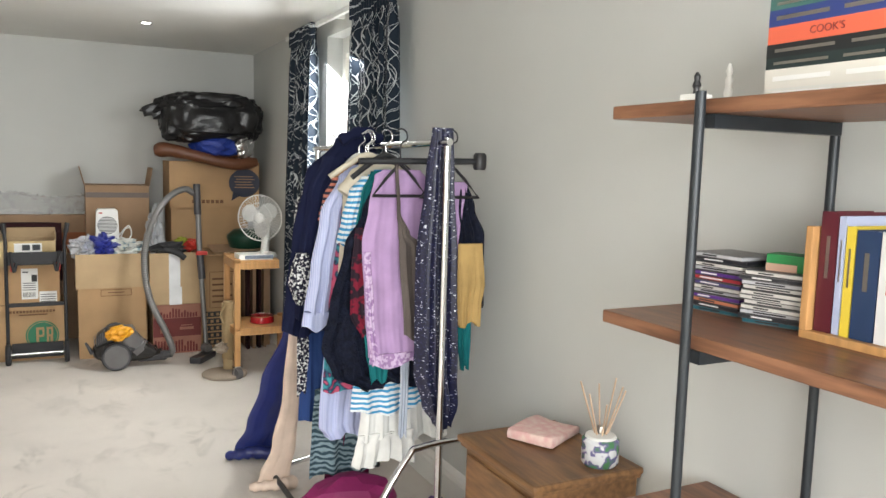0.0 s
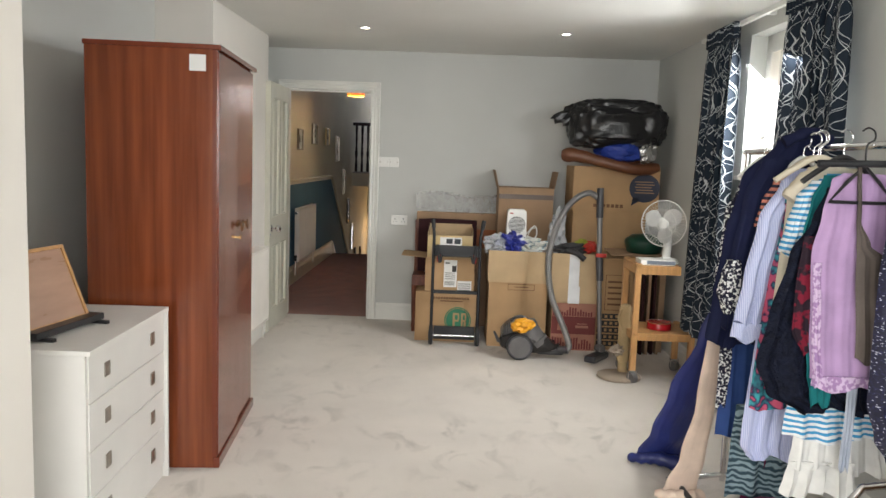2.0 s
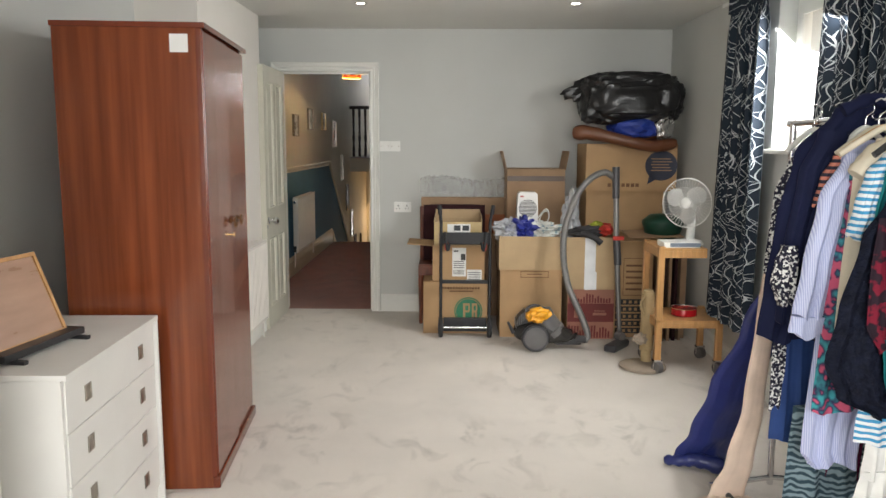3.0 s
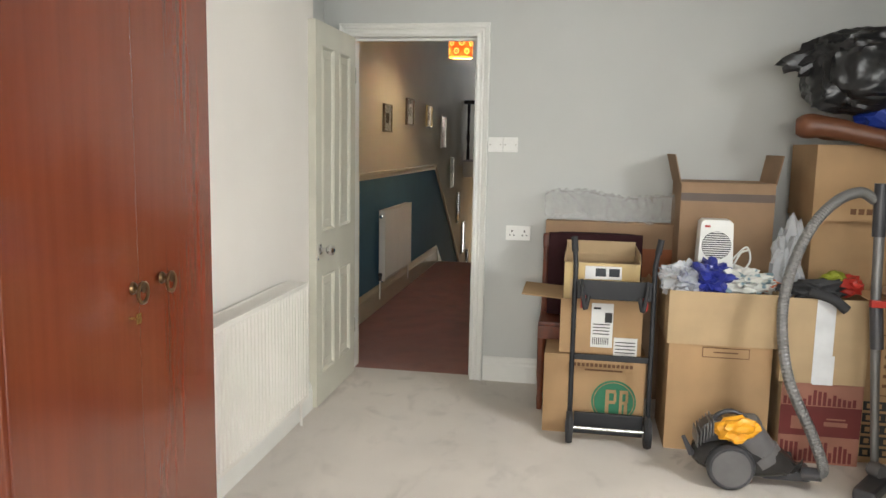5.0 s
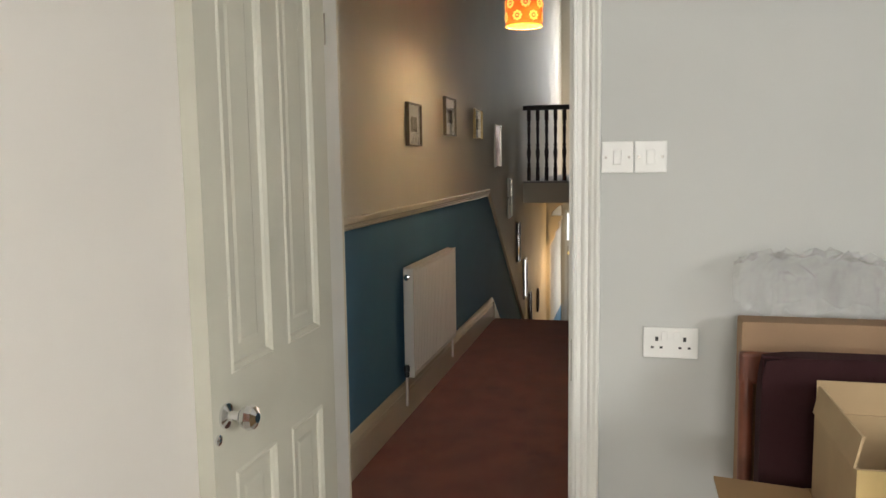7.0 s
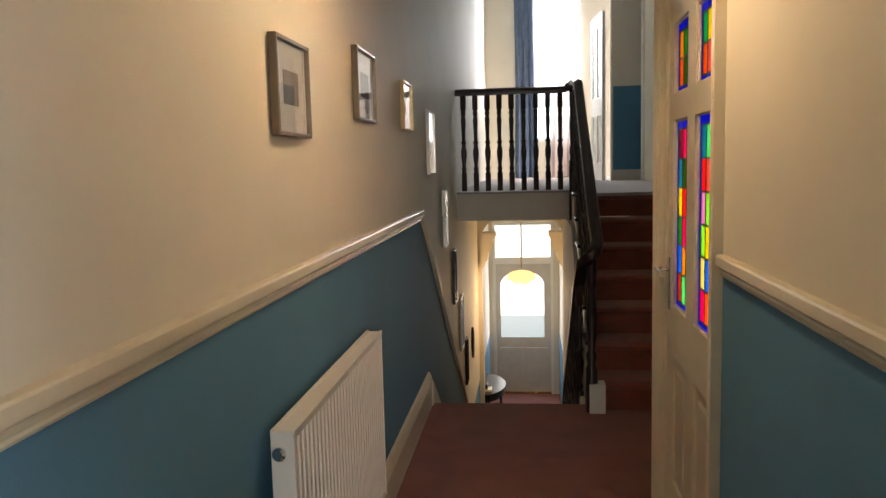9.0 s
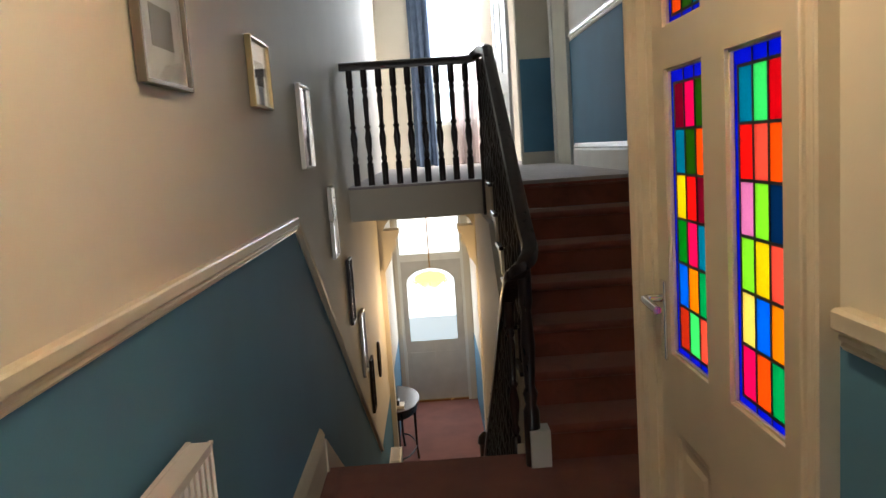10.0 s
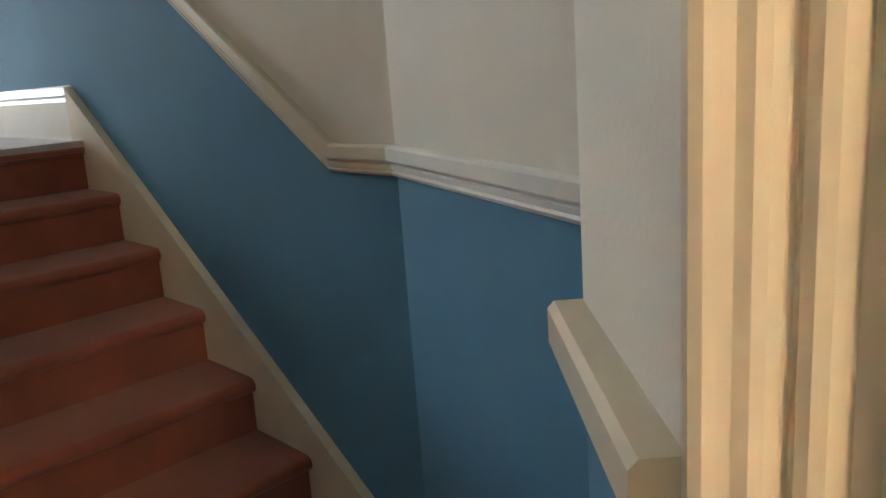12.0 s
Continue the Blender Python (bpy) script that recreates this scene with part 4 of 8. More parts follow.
# ---- window, curtains ----
win = thing("window_1", pose(0, 0, 0), "white plastic framed window set high in the wall", "window", kind="structure")
fx0, fx1 = 3.16, 3.22
part("window_frame", boxes([(fx0, fx1, W0, W0 + 0.06, WZ0, WZ1), (fx0, fx1, W1 - 0.06, W1, WZ0, WZ1), (fx0, fx1, W0 + 0.06, W1 - 0.06, WZ0, WZ0 + 0.06), (fx0, fx1, W0 + 0.06, W1 - 0.06, WZ1 - 0.06, WZ1), (fx0, fx1, 4.47, 4.53, WZ0 + 0.06, WZ1 - 0.06)], 0.004), M["gloss_white"], win)
for a, b in ((W0 + 0.06, 4.47), (4.53, W1 - 0.06)):
    s = part("sash", boxes([(fx0 - 0.015, fx0, a, a + 0.05, WZ0 + 0.06, WZ1 - 0.06), (fx0 - 0.015, fx0, b - 0.05, b, WZ0 + 0.06, WZ1 - 0.06), (fx0 - 0.015, fx0, a + 0.05, b - 0.05, WZ0 + 0.06, WZ0 + 0.11), (fx0 - 0.015, fx0, a + 0.05, b - 0.05, WZ1 - 0.11, WZ1 - 0.06)], 0.003), M["gloss_white"], win)
    p = part("pane", box(fx0 + 0.02, fx0 + 0.026, a, b, WZ0 + 0.06, WZ1 - 0.06), M["glass"], s)
    p.visible_shadow = False
part("window_sill", box(3.0, 3.16, W0 - 0.03, W1 + 0.03, WZ0 - 0.02, WZ0 + 0.004, 0.005), M["gloss_white"], win)
win2 = thing("window_2", pose(0, 0, 0), "wide white framed window in the rear wall", "window", kind="structure")
part("window_frame", boxes([(0.3, 0.36, -1.34, -1.28, 0.85, 2.25), (2.64, 2.7, -1.34, -1.28, 0.85, 2.25), (1.47, 1.53, -1.34, -1.28, 0.91, 2.19), (0.36, 2.64, -1.34, -1.28, 0.85, 0.91), (0.36, 2.64, -1.34, -1.28, 2.19, 2.25)]), M["gloss_white"], win2)
cr = thing("curtain_rail", pose(2.97, 3.85, 2.315), "white plastic curtain track under the ceiling", "curtain rail")
part("track", box(-0.012, 0.012, 0, 2.05, -0.012, 0.014, 0.002), M["white_plastic"], cr)
for y in (0.1, 1.0, 1.95):
    part("bracket", box(0.012, 0.06, y - 0.015, y + 0.015, -0.01, 0.015), M["white_plastic"], cr)


def curtain(y0, y1, y0b, y1b, z0, seed, label):
    t = thing("curtain", pose(2.97, (y0 + y1) / 2, z0), label, "curtain", "curtains at the bedroom window")
    bm = bmesh.new()
    across = bm.verts.layers.float.new("across_cloth")
    n, m = 110, 22
    ph = random.Random(seed).uniform(0, 6)
    h = 2.30 - z0
    sheets = []
    for side in (0.0, 0.003):
        lines = []
        for i in range(m + 1):
            k = i / m
            a, b = y0 + (y0b - y0) * k, y1 + (y1b - y1) * k
            line = []
            for j in range(n + 1):
                u = j / n
                amp = 0.024 + 0.018 * k
                x = amp * (math.sin(2 * math.pi * 7 * u + ph + 0.8 * math.sin(2.2 * k + 5 * u)) + 0.3 * math.sin(2 * math.pi * 17 * u + 3 * k))
                if i <= 1:
                    x *= 0.5
                v = bm.verts.new((x - 0.02 + side, a + (b - a) * u - (y0 + y1) / 2 + 0.012 * math.sin(2 * math.pi * 14 * u), h * (1 - k)))
                v[across] = 1.5 * u + seed * 0.37
                line.append(v)
            lines.append(line)
        sheets.append(lines)
        for p, q in zip(lines, lines[1:]):
            for j in range(n):
                ring = (p[j], p[j + 1], q[j + 1], q[j])
                bm.faces.new(ring if side else ring[::-1])
    f, g = sheets
    for j in range(n):
        bm.faces.new((f[m][j], f[m][j + 1], g[m][j + 1], g[m][j]))
    for i in range(m):
        bm.faces.new((f[i][0], f[i + 1][0], g[i + 1][0], g[i][0]))
        bm.faces.new((f[i + 1][n], f[i][n], g[i][n], g[i + 1][n]))
    part("drape", bm, C["curtain"], t, smooth=True)
    bm = bmesh.new()
    for j in range(16):
        y = y0 + (y1 - y0) * (j + 0.5) / 16 - (y0 + y1) / 2
        bm_box(bm, -0.045, -0.012, y - 0.008, y + 0.008, h - 0.07, h + 0.03, 0.004)
    part("pleat_heading", bm, C["curtain"], t)


curtain(5.18, 5.70, 5.22, 5.84, 0.36, 3, "navy curtain with silver swirls gathered beside the trolley")
curtain(3.90, 4.48, 3.88, 4.56, 0.36, 8, "navy curtain with silver swirls gathered beside the clothes rack")


# ---- boxes and clutter by the door wall ----
def carton(m, w, d, h, label, material, flaps=(), tape=None, lid=True, wall=0.006):
    """A cardboard box with its front on y=0, from x=0 to w; flaps: (side, length, degrees from closed)."""
    t = thing("cardboard_box", m, label, "cardboard box", "removal boxes")
    bm = box(0, w, 0, d, 0, h)
    bmesh.ops.delete(bm, geom=[f for f in bm.faces if f.calc_center_median().z > h - 1e-4], context="FACES_ONLY")
    bmesh.ops.recalc_face_normals(bm, faces=bm.faces)
    bmesh.ops.solidify(bm, geom=bm.faces[:], thickness=wall)
    part("carton", bm, M[material], t)
    if lid:
        part("flap", box(0, w, 0, d / 2 - 0.002, h - 0.001, h + wall - 0.001), M[material], t)
        part("flap", box(0, w, d / 2 + 0.002, d, h - 0.001, h + wall - 0.001), M[material], t)
    for side, ln, deg in flaps:
        bm = box(0.004, (w if side in "fb" else d) - 0.004, 0, ln, 0, wall * 0.8)
        spot = {"f": pose(0, 0, h) @ pose(0, 0, 0, deg), "b": pose(w, d, h, 0, 0, 180) @ pose(0, 0, 0, deg), "l": pose(0, d, h, 0, 0, -90) @ pose(0, 0, 0, deg), "r": pose(w, 0, h, 0, 0, 90) @ pose(0, 0, 0, deg)}[side]
        part("flap", moved(bm, spot), M[material], t)
    if tape:
        part("tape", tape[0], tape[1], t)
    return t


def bars(rows, material, parent, y=-0.0012, name="printed_line"):
    for a, b, c, d in rows:
        part(name, box(a, b, y, 0.0, c, d), material, parent)


# low box with a green roundel
b = carton(pose(1.035, 6.60, 0), 0.49, 0.40, 0.395, "brown removal box with a green round print", "card")
disc = moved(lathe([(0.108, 0), (0.108, 0.0012)], 36), pose(0.345, 0, 0.175, 90))
part("printed_roundel", disc, M["green_ink"], b, "green printed roundel")
part("printed_ring", tube([(0.345 + 0.097 * math.cos(a), -0.002, 0.175 + 0.097 * math.sin(a)) for a in [2 * math.pi * k / 36 for k in range(36)]], 0.0022, 6, closed=True), M["card"], b)
part("printed_emblem", boxes([(0.305, 0.322, -0.003, -0.0013, 0.11, 0.235), (0.322, 0.355, -0.003, -0.0013, 0.218, 0.235), (0.345, 0.357, -0.003, -0.0013, 0.175, 0.222), (0.322, 0.352, -0.003, -0.0013, 0.165, 0.180), (0.372, 0.386, -0.003, -0.0013, 0.11, 0.235), (0.386, 0.412, -0.003, -0.0013, 0.218, 0.235), (0.402, 0.414, -0.003, -0.0013, 0.175, 0.222), (0.386, 0.410, -0.003, -0.0013, 0.165, 0.180), (0.395, 0.412, -0.003, -0.0013, 0.11, 0.165)]), M["card"], b)
bars([(0.12 + i * 0.021, 0.12 + i * 0.021 + 0.015, 0.345, 0.362) for i in range(15)] + [(0.20, 0.38, 0.325, 0.333)], M["brown_ink"], b)
# upper open box with labels, and a smaller taped one standing in it
b = carton(pose(1.105, 6.62, 0.405), 0.395, 0.36, 0.27, "brown cardboard box with shipping labels, flaps open", "card", [("l", 0.195, 176), ("r", 0.10, 120)], lid=False)
part("paper_label", box(0.15, 0.255, -0.003, -0.001, 0.035, 0.255), M["paper"], b)
bars([(0.215, 0.25, 0.16, 0.21), (0.16, 0.195, 0.225, 0.235)] + [(0.16 + 0.009 * i, 0.164 + 0.009 * i, 0.05, 0.085) for i in range(9)] + [(0.16, 0.24, 0.10 + 0.016 * i, 0.105 + 0.016 * i) for i in range(4)], M["ink"], b, -0.0038)
part("paper_label", box(0.262, 0.375, -0.003, -0.001, -0.002, 0.088), M["paper"], b)
bars([(0.27, 0.365, 0.012 + 0.017 * i, 0.017 + 0.017 * i) for i in range(4)], M["steel_paint"], b, -0.0038)
b = carton(pose(1.116, 6.645, 0.414), 0.362, 0.325, 0.44, "buff-taped carton standing inside the open box", "card2", [("b", 0.07, 95), ("l", 0.06, 78), ("r", 0.05, 84)], lid=False)
buff = mat("buff_tape", (0.50, 0.36, 0.16), 0.25, bump=0.1)
part("brown_tape", box(0.0, 0.362, -0.002, 0.0, 0.355, 0.44), buff, b)
part("brown_tape", box(0.0, 0.03, -0.003, -0.002, 0.26, 0.44), buff, b)
part("paper_label", box(0.10, 0.275, -0.005, -0.003, 0.36, 0.425), M["paper"], b)
bars([(0.15, 0.20, 0.375, 0.415), (0.215, 0.265, 0.375, 0.415)], M["steel_paint"], b, -0.0058)
# sack truck
st = thing("sack_truck", pose(1.15, 6.45, 0), "black folding steel sack truck standing before the boxes", "sack truck")
bk = 0.05
for x in (0.02, 0.385):
    part("upright", tube([(x, 0.03, 0.10), (x, 0.055, 0.55), (x, 0.08, 0.86), (x + (-0.01 if x < 0.1 else 0.02), 0.10, 0.975)], 0.012), M["black_metal"], st, smooth=True)
    part("grip", tube([(x + (-0.006 if x < 0.1 else 0.012), 0.094, 0.92), (x + (-0.012 if x < 0.1 else 0.024), 0.104, 0.99)], 0.016), C["rubber"], st, smooth=True)
    w = part("wheel", moved(lathe([(0.02, -0.018), (0.072, -0.016), (0.078, 0.0), (0.072, 0.016), (0.02, 0.018)], 24), pose(x, 0.02, 0.078, 0, 90)), C["rubber"], st, smooth=True)
    part("hub", moved(lathe([(0.03, -0.020), (0.03, 0.020)], 16), pose(x, 0.02, 0.078, 0, 90)), M["grey_plastic"], w)
    part("strap_hook", tube(smooth_path([(x + (0.03 if x < 0.1 else -0.03), 0.06, 0.79), (x + (0.035 if x < 0.1 else -0.035), 0.03, 0.75), (x + (0.05 if x < 0.1 else -0.05), 0.025, 0.66), (x + (0.065 if x < 0.1 else -0.065), 0.04, 0.72)]), 0.011), C["rubber"], st, smooth=True)
    part("red_catch", box(x + (0.028 if x < 0.1 else -0.052), x + (0.052 if x < 0.1 else -0.028), 0.03, 0.045, 0.66, 0.72, 0.003), C["red_plastic"], st)
part("cross_panel", box(0.03, 0.375, 0.055, 0.075, 0.70, 0.79, 0.004), M["black_metal"], st)
part("cross_bar", box(0.03, 0.375, 0.035, 0.055, 0.408, 0.435, 0.003), M["black_metal"], st)
part("toe_plate", box(0.04, 0.365, 0.045, 0.065, 0.040, 0.145, 0.004), M["black_metal"], st)
part("axle", tube([(0.02, 0.02, 0.078), (0.385, 0.02, 0.078)], 0.009), M["chrome"], st, smooth=True)
# dining chair behind
dc = thing("dining_chair", pose(0.985, 6.70, 0), "reddish wooden chair with a dark brown button-tufted cushion", "chair")
for x, y in ((0.02, 0.02), (0.50, 0.02)):
    part("leg", lathe([(0.014, 0), (0.018, 0.06), (0.014, 0.08), (0.020, 0.20), (0.022, 0.44)], 12, at=(x, y + 0.2, 0)), C["brown_chair"], dc, smooth=True)
for x in (0.02, 0.50):
    part("leg", tube([(x, 0.52, 0), (x, 0.47, 0.45), (x, 0.50, 0.92)], 0.018), C["brown_chair"], dc, smooth=True)
part("seat_rail", boxes([(0.0, 0.52, 0.18, 0.22, 0.40, 0.47), (0.0, 0.03, 0.22, 0.49, 0.40, 0.47), (0.49, 0.52, 0.22, 0.49, 0.40, 0.47)], 0.004), C["brown_chair"], dc)
part("seat", box(0.0, 0.52, 0.19, 0.49, 0.465, 0.49, 0.008), C["brown_chair"], dc)
part("back_slat", boxes([(0.08 + 0.07 * i, 0.11 + 0.07 * i, 0.485, 0.50, 0.49, 0.86) for i in range(6)]), C["brown_chair"], dc)
part("top_rail", box(0.0, 0.52, 0.48, 0.51, 0.85, 0.93, 0.01), C["brown_chair"], dc)
cu = thing("seat_cushion", pose(1.02, 7.06, 0.495), "dark brown tufted cushion propped upright on the chair", "cushion")
bm = box(0, 0.50, 0, 0.075, 0, 0.455)
bmesh.ops.subdivide_edges(bm, edges=bm.edges, cuts=9, use_grid_fill=True)
for v in bm.verts:
    u, w = v.co.x / 0.50, v.co.z / 0.455
    puff = (1 - (2 * u - 1) ** 6) * (1 - (2 * w - 1) ** 6)
    v.co.y += (v.co.y - 0.037) * 0.5 * puff - (0.012 * (math.sin(u * math.pi * 6) ** 8 + math.sin(w * math.pi * 6) ** 8) if v.co.y < 0.03 else 0) * -1
    v.co.x += 0.02 * (0.5 - u) * (abs(2 * w - 1) ** 6)
    v.co.z += 0.02 * (0.5 - w) * (abs(2 * u - 1) ** 6)
cushion = part("pad", bm, C["maroon"], cu, smooth=True)
part("piping", tube([(0.005, 0.02, 0.005), (0.495, 0.02, 0.005), (0.495, 0.02, 0.45), (0.005, 0.02, 0.45)], 0.006, 8, closed=True), C["maroon"], cu)
# flat carton against the wall with bubble wrap over it
fc = thing("flat_carton", pose(0.995, 7.22, 0), "large flat brown carton leaning on the wall", "cardboard box")
part("carton", box(0, 0.72, 0, 0.09, 0, 1.0, 0.004), M["card3"], fc)
part("printed_band", box(0.50, 0.715, -0.002, 0, 0.70, 0.86), mat("orange_brown_print", (0.35, 0.11, 0.04), 0.7, bump=0.0), fc)
bw = thing("bubble_wrap", pose(0.985, 7.20, 0.985), "crumpled clear bubble wrap over the top of a flat carton", "bubble wrap")
bm = bmesh.new()
rnd = random.Random(5)
lines = []
for i in range(15):
    k = i / 14
    line = []
    for j in range(41):
        u = j / 40
        a = math.pi * k
        x = 0.74 * u
        line.append(bm.verts.new((x + rnd.uniform(-0.006, 0.006), 0.06 - 0.065 * math.cos(a) + rnd.uniform(-0.014, 0.014), 0.03 + 0.14 * math.sin(a) ** 0.6 + rnd.uniform(-0.014, 0.018) + 0.018 * math.sin(7 * u))))
    lines.append(line)
for p, q in zip(lines, lines[1:]):
    for j in range(40):
        bm.faces.new((p[j], p[j + 1], q[j + 1], q[j]))
bmesh.ops.solidify(bm, geom=bm.faces[:], thickness=0.003)
part("sheet", bm, C["wrap"], bw)
# tall box in two sleeves
b = carton(pose(1.615, 6.50, 0), 0.46, 0.42, 0.53, "tall tan removal box with a second box telescoped over it", "card")
part("printed_handle_box", boxes([(0.15, 0.36, -0.0015, 0.0, 0.500, 0.504), (0.15, 0.36, -0.0015, 0.0, 0.455, 0.459), (0.15, 0.154, -0.0015, 0.0, 0.459, 0.500), (0.356, 0.36, -0.0015, 0.0, 0.459, 0.500), (0.20, 0.31, -0.0015, 0.0, 0.478, 0.484)]), M["brown_ink"], b)
s = carton(pose(1.603, 6.488, 0.515), 0.484, 0.444, 0.25, "tan open carton pulled over the tall box, full of bags", "card2", lid=False)
# contents
bt = thing("blue_plastic_bag", pose(1.72, 6.60, 0.76), "crumpled blue and white carrier bag on top of the box", "plastic bag")


def crumple(r, sx, sy, sz, seed, amount=0.35, sub=3):
    bm = bmesh.new()
    bmesh.ops.create_icosphere(bm, subdivisions=sub, radius=r)
    off = Vector((seed * 7.3, seed * 3.1, seed))
    for v in bm.verts:
        d = v.co.normalized()
        k = 1 + amount * noise.noise(d * 2.2 + off) + amount * 0.6 * noise.noise(d * 5.5 + off) + amount * 0.25 * noise.noise(d * 13 + off)
        v.co = Vector((d.x * r * k * sx, d.y * r * k * sy, d.z * r * k * sz))
    return bm


part("bag", moved(crumple(0.09, 1.2, 1.0, 0.95, 1, 0.5, 4), pose(0.06, -0.02, 0.05)), C["blue_bag"], bt)
part("bag", moved(crumple(0.085, 1.2, 1.0, 1.0, 2, 0.5, 4), pose(-0.05, -0.02, 0.04)), C["frost"], bt, "clear crumpled plastic")
nt = thing("printed_cloth", pose(1.92, 6.64, 0.785), "bundled white printed cloth on top of the box", "cloth")
part("folded_cloth", crumple(0.09, 1.7, 1.0, 0.85, 3, 0.7, 4), spot_mat("white_print", (0.72, 0.72, 0.68), (0.25, 0.36, 0.40), 22, 0.58), nt)
nt = thing("terracotta_cloth", pose(2.03, 6.66, 0.775), "small orange and white bundle in the open box", "cloth")
part("bundle", crumple(0.06, 1.3, 1, 0.7, 6, 0.5), spot_mat("orange_print", (0.6, 0.6, 0.56), (0.55, 0.16, 0.07), 14, 0.5), nt)
# fan heater
ht = thing("fan_heater", pose(1.745, 6.68, 0.82), "white upright fan heater with a round grille", "fan heater")
part("body", prism([(0.0, 0), (0.165, 0), (0.155, 0.245), (0.14, 0.26), (0.022, 0.26), (0.008, 0.245)], "y", 0, 0.11), M["white_plastic"], ht)
gr = bmesh.new()
for i in range(13):
    z = 0.075 + i * 0.0105
    hw = math.sqrt(max(0.0, 0.066**2 - (z - 0.138) ** 2))
    if hw > 0.01:
        bm_box(gr, 0.082 - hw, 0.082 + hw, -0.005, 0.0, z - 0.0022, z + 0.0022)
part("grille_disc", moved(lathe([(0.068, 0), (0.068, 0.001)], 28), pose(0.082, 0, 0.138, 90)), M["black_plastic"], ht)
part("grille", gr, M["white_plastic"], ht)
part("cord", tube(smooth_path([(0.165, 0.06, 0.06), (0.23, 0.05, 0.13), (0.25, 0.05, 0.06), (0.20, 0.04, 0.0), (0.17, 0.04, 0.02), (0.20, 0.03, 0.10), (0.24, 0.03, 0.12)]), 0.005), M["white_plastic"], ht, smooth=True)
part("badge", box(0.025, 0.05, -0.002, 0, 0.225, 0.235), C["red_plastic"], ht)
# open box behind
b = carton(pose(1.69, 6.98, 0), 0.46, 0.38, 1.24, "tall brown carton behind, end flaps standing open", "card3", [("l", 0.15, 104), ("r", 0.15, 100)])
part("tape", boxes([(0, 0.46, -0.002, 0, 1.15, 1.19)]), C["brown_tape"], b)
# taped box on maroon box
b = carton(pose(2.115, 6.46, 0), 0.345, 0.36, 0.375, "maroon and tan printed wine box", "card2")
part("printed_band", box(0.0, 0.345, -0.0015, 0, 0.13, 0.27), C["maroon_box"], b)
part("printed_band", box(0.0, 0.345, -0.0015, 0, 0.0, 0.13), C["pinkish"], b)
part("printed_band", box(0.0, 0.345, -0.0015, 0, 0.27, 0.375), C["pinkish"], b)
rr = random.Random(4)
bars([(0.01 + 0.021 * i, 0.024 + 0.021 * i, 0.275, 0.30 + 0.05 * rr.random()) for i in range(15)] + [(0.01 + 0.021 * i, 0.024 + 0.021 * i, 0.01, 0.05 + 0.06 * rr.random()) for i in range(15)], C["maroon_box"], b, -0.0028)
bars([(0.19, 0.29, 0.18, 0.20), (0.20, 0.28, 0.21, 0.217), (0.05, 0.10, 0.16, 0.22)], C["pinkish"], b, -0.0028)
b = carton(pose(2.095, 6.44, 0.382), 0.36, 0.38, 0.385, "tan carton with a strip of white tape, open on top", "card2", lid=False)
part("white_tape", box(0.135, 0.215, -0.002, 0, 0.0, 0.385), C["tape"], b)
part("white_tape", box(0.14, 0.225, -0.003, -0.002, -0.005, 0.13), C["tape"], b)
gl = thing("black_gloves", pose(2.22, 6.50, 0.775), "pile of black gloves and straps on the box", "gloves")
part("glove", moved(crumple(0.075, 1.6, 0.9, 0.6, 9, 0.7), pose(0, 0, 0.02)), C["rubber"], gl)
part("fingers", tube(smooth_path([(-0.02, -0.05, 0.02), (0.06, -0.09, 0.0), (0.12, -0.10, -0.045)]), [0.022] * 13), C["rubber"], gl, smooth=True)
tl = thing("toy_bundle", pose(2.36, 6.60, 0.775), "red and yellow-green bundle in the carton", "bundle")
part("bundle", moved(crumple(0.06, 1.2, 1, 0.8, 12), pose(0.04, 0, 0.03)), C["red_plastic"], tl)
part("bundle", moved(crumple(0.045, 1.2, 1, 0.8, 14), pose(-0.02, 0, 0.06)), mat("lime_cloth", (0.30, 0.33, 0.03), 0.7), tl)
pb = thing("clear_bag", pose(2.16, 6.72, 0.75), "clear crumpled plastic bag between the boxes", "plastic bag")
part("bag", moved(crumple(0.10, 0.7, 0.7, 1.9, 21, 0.5), pose(0, 0, 0.13)), C["frost"], pb)
# right hand boxes
b = carton(pose(2.455, 6.52, 0), 0.30, 0.38, 0.72, "brown carton with printed panels of lettering", "card")
bars([(0.08, 0.27, 0.60, 0.604), (0.08, 0.27, 0.32, 0.324), (0.08, 0.084, 0.324, 0.60), (0.266, 0.27, 0.324, 0.60)] + [(0.10, 0.22 + 0.03 * (i % 2), 0.36 + 0.045 * i, 0.375 + 0.045 * i) for i in range(5)], M["brown_ink"], b)
bars([(0.03, 0.27, 0.03 + 0.055 * i, 0.072 + 0.055 * i) for i in range(5)], M["ink"], b)
bars([(0.045 + 0.042 * j, 0.066 + 0.042 * j, 0.040 + 0.055 * i, 0.062 + 0.055 * i) for i in range(5) for j in range(5)], M["card"], b, -0.0026)
b = carton(pose(2.30, 6.86, 0), 0.60, 0.42, 1.075, "large plain brown carton in the corner", "card")
b = carton(pose(2.285, 6.82, 1.082), 0.70, 0.44, 0.36, "brown carton printed with a dark speech bubble", "card")
part("printed_bubble", prism([(0.58 + 0.125 * math.cos(a), 0.20 + 0.115 * math.sin(a)) for a in [2 * math.pi * k / 30 for k in range(30)]], "y", -0.0015, 0), M["navy_ink"], b, "dark printed speech bubble")
part("bubble_tail", prism([(0.49, 0.13), (0.55, 0.10), (0.475, 0.055)], "y", -0.0015, 0), M["navy_ink"], b)
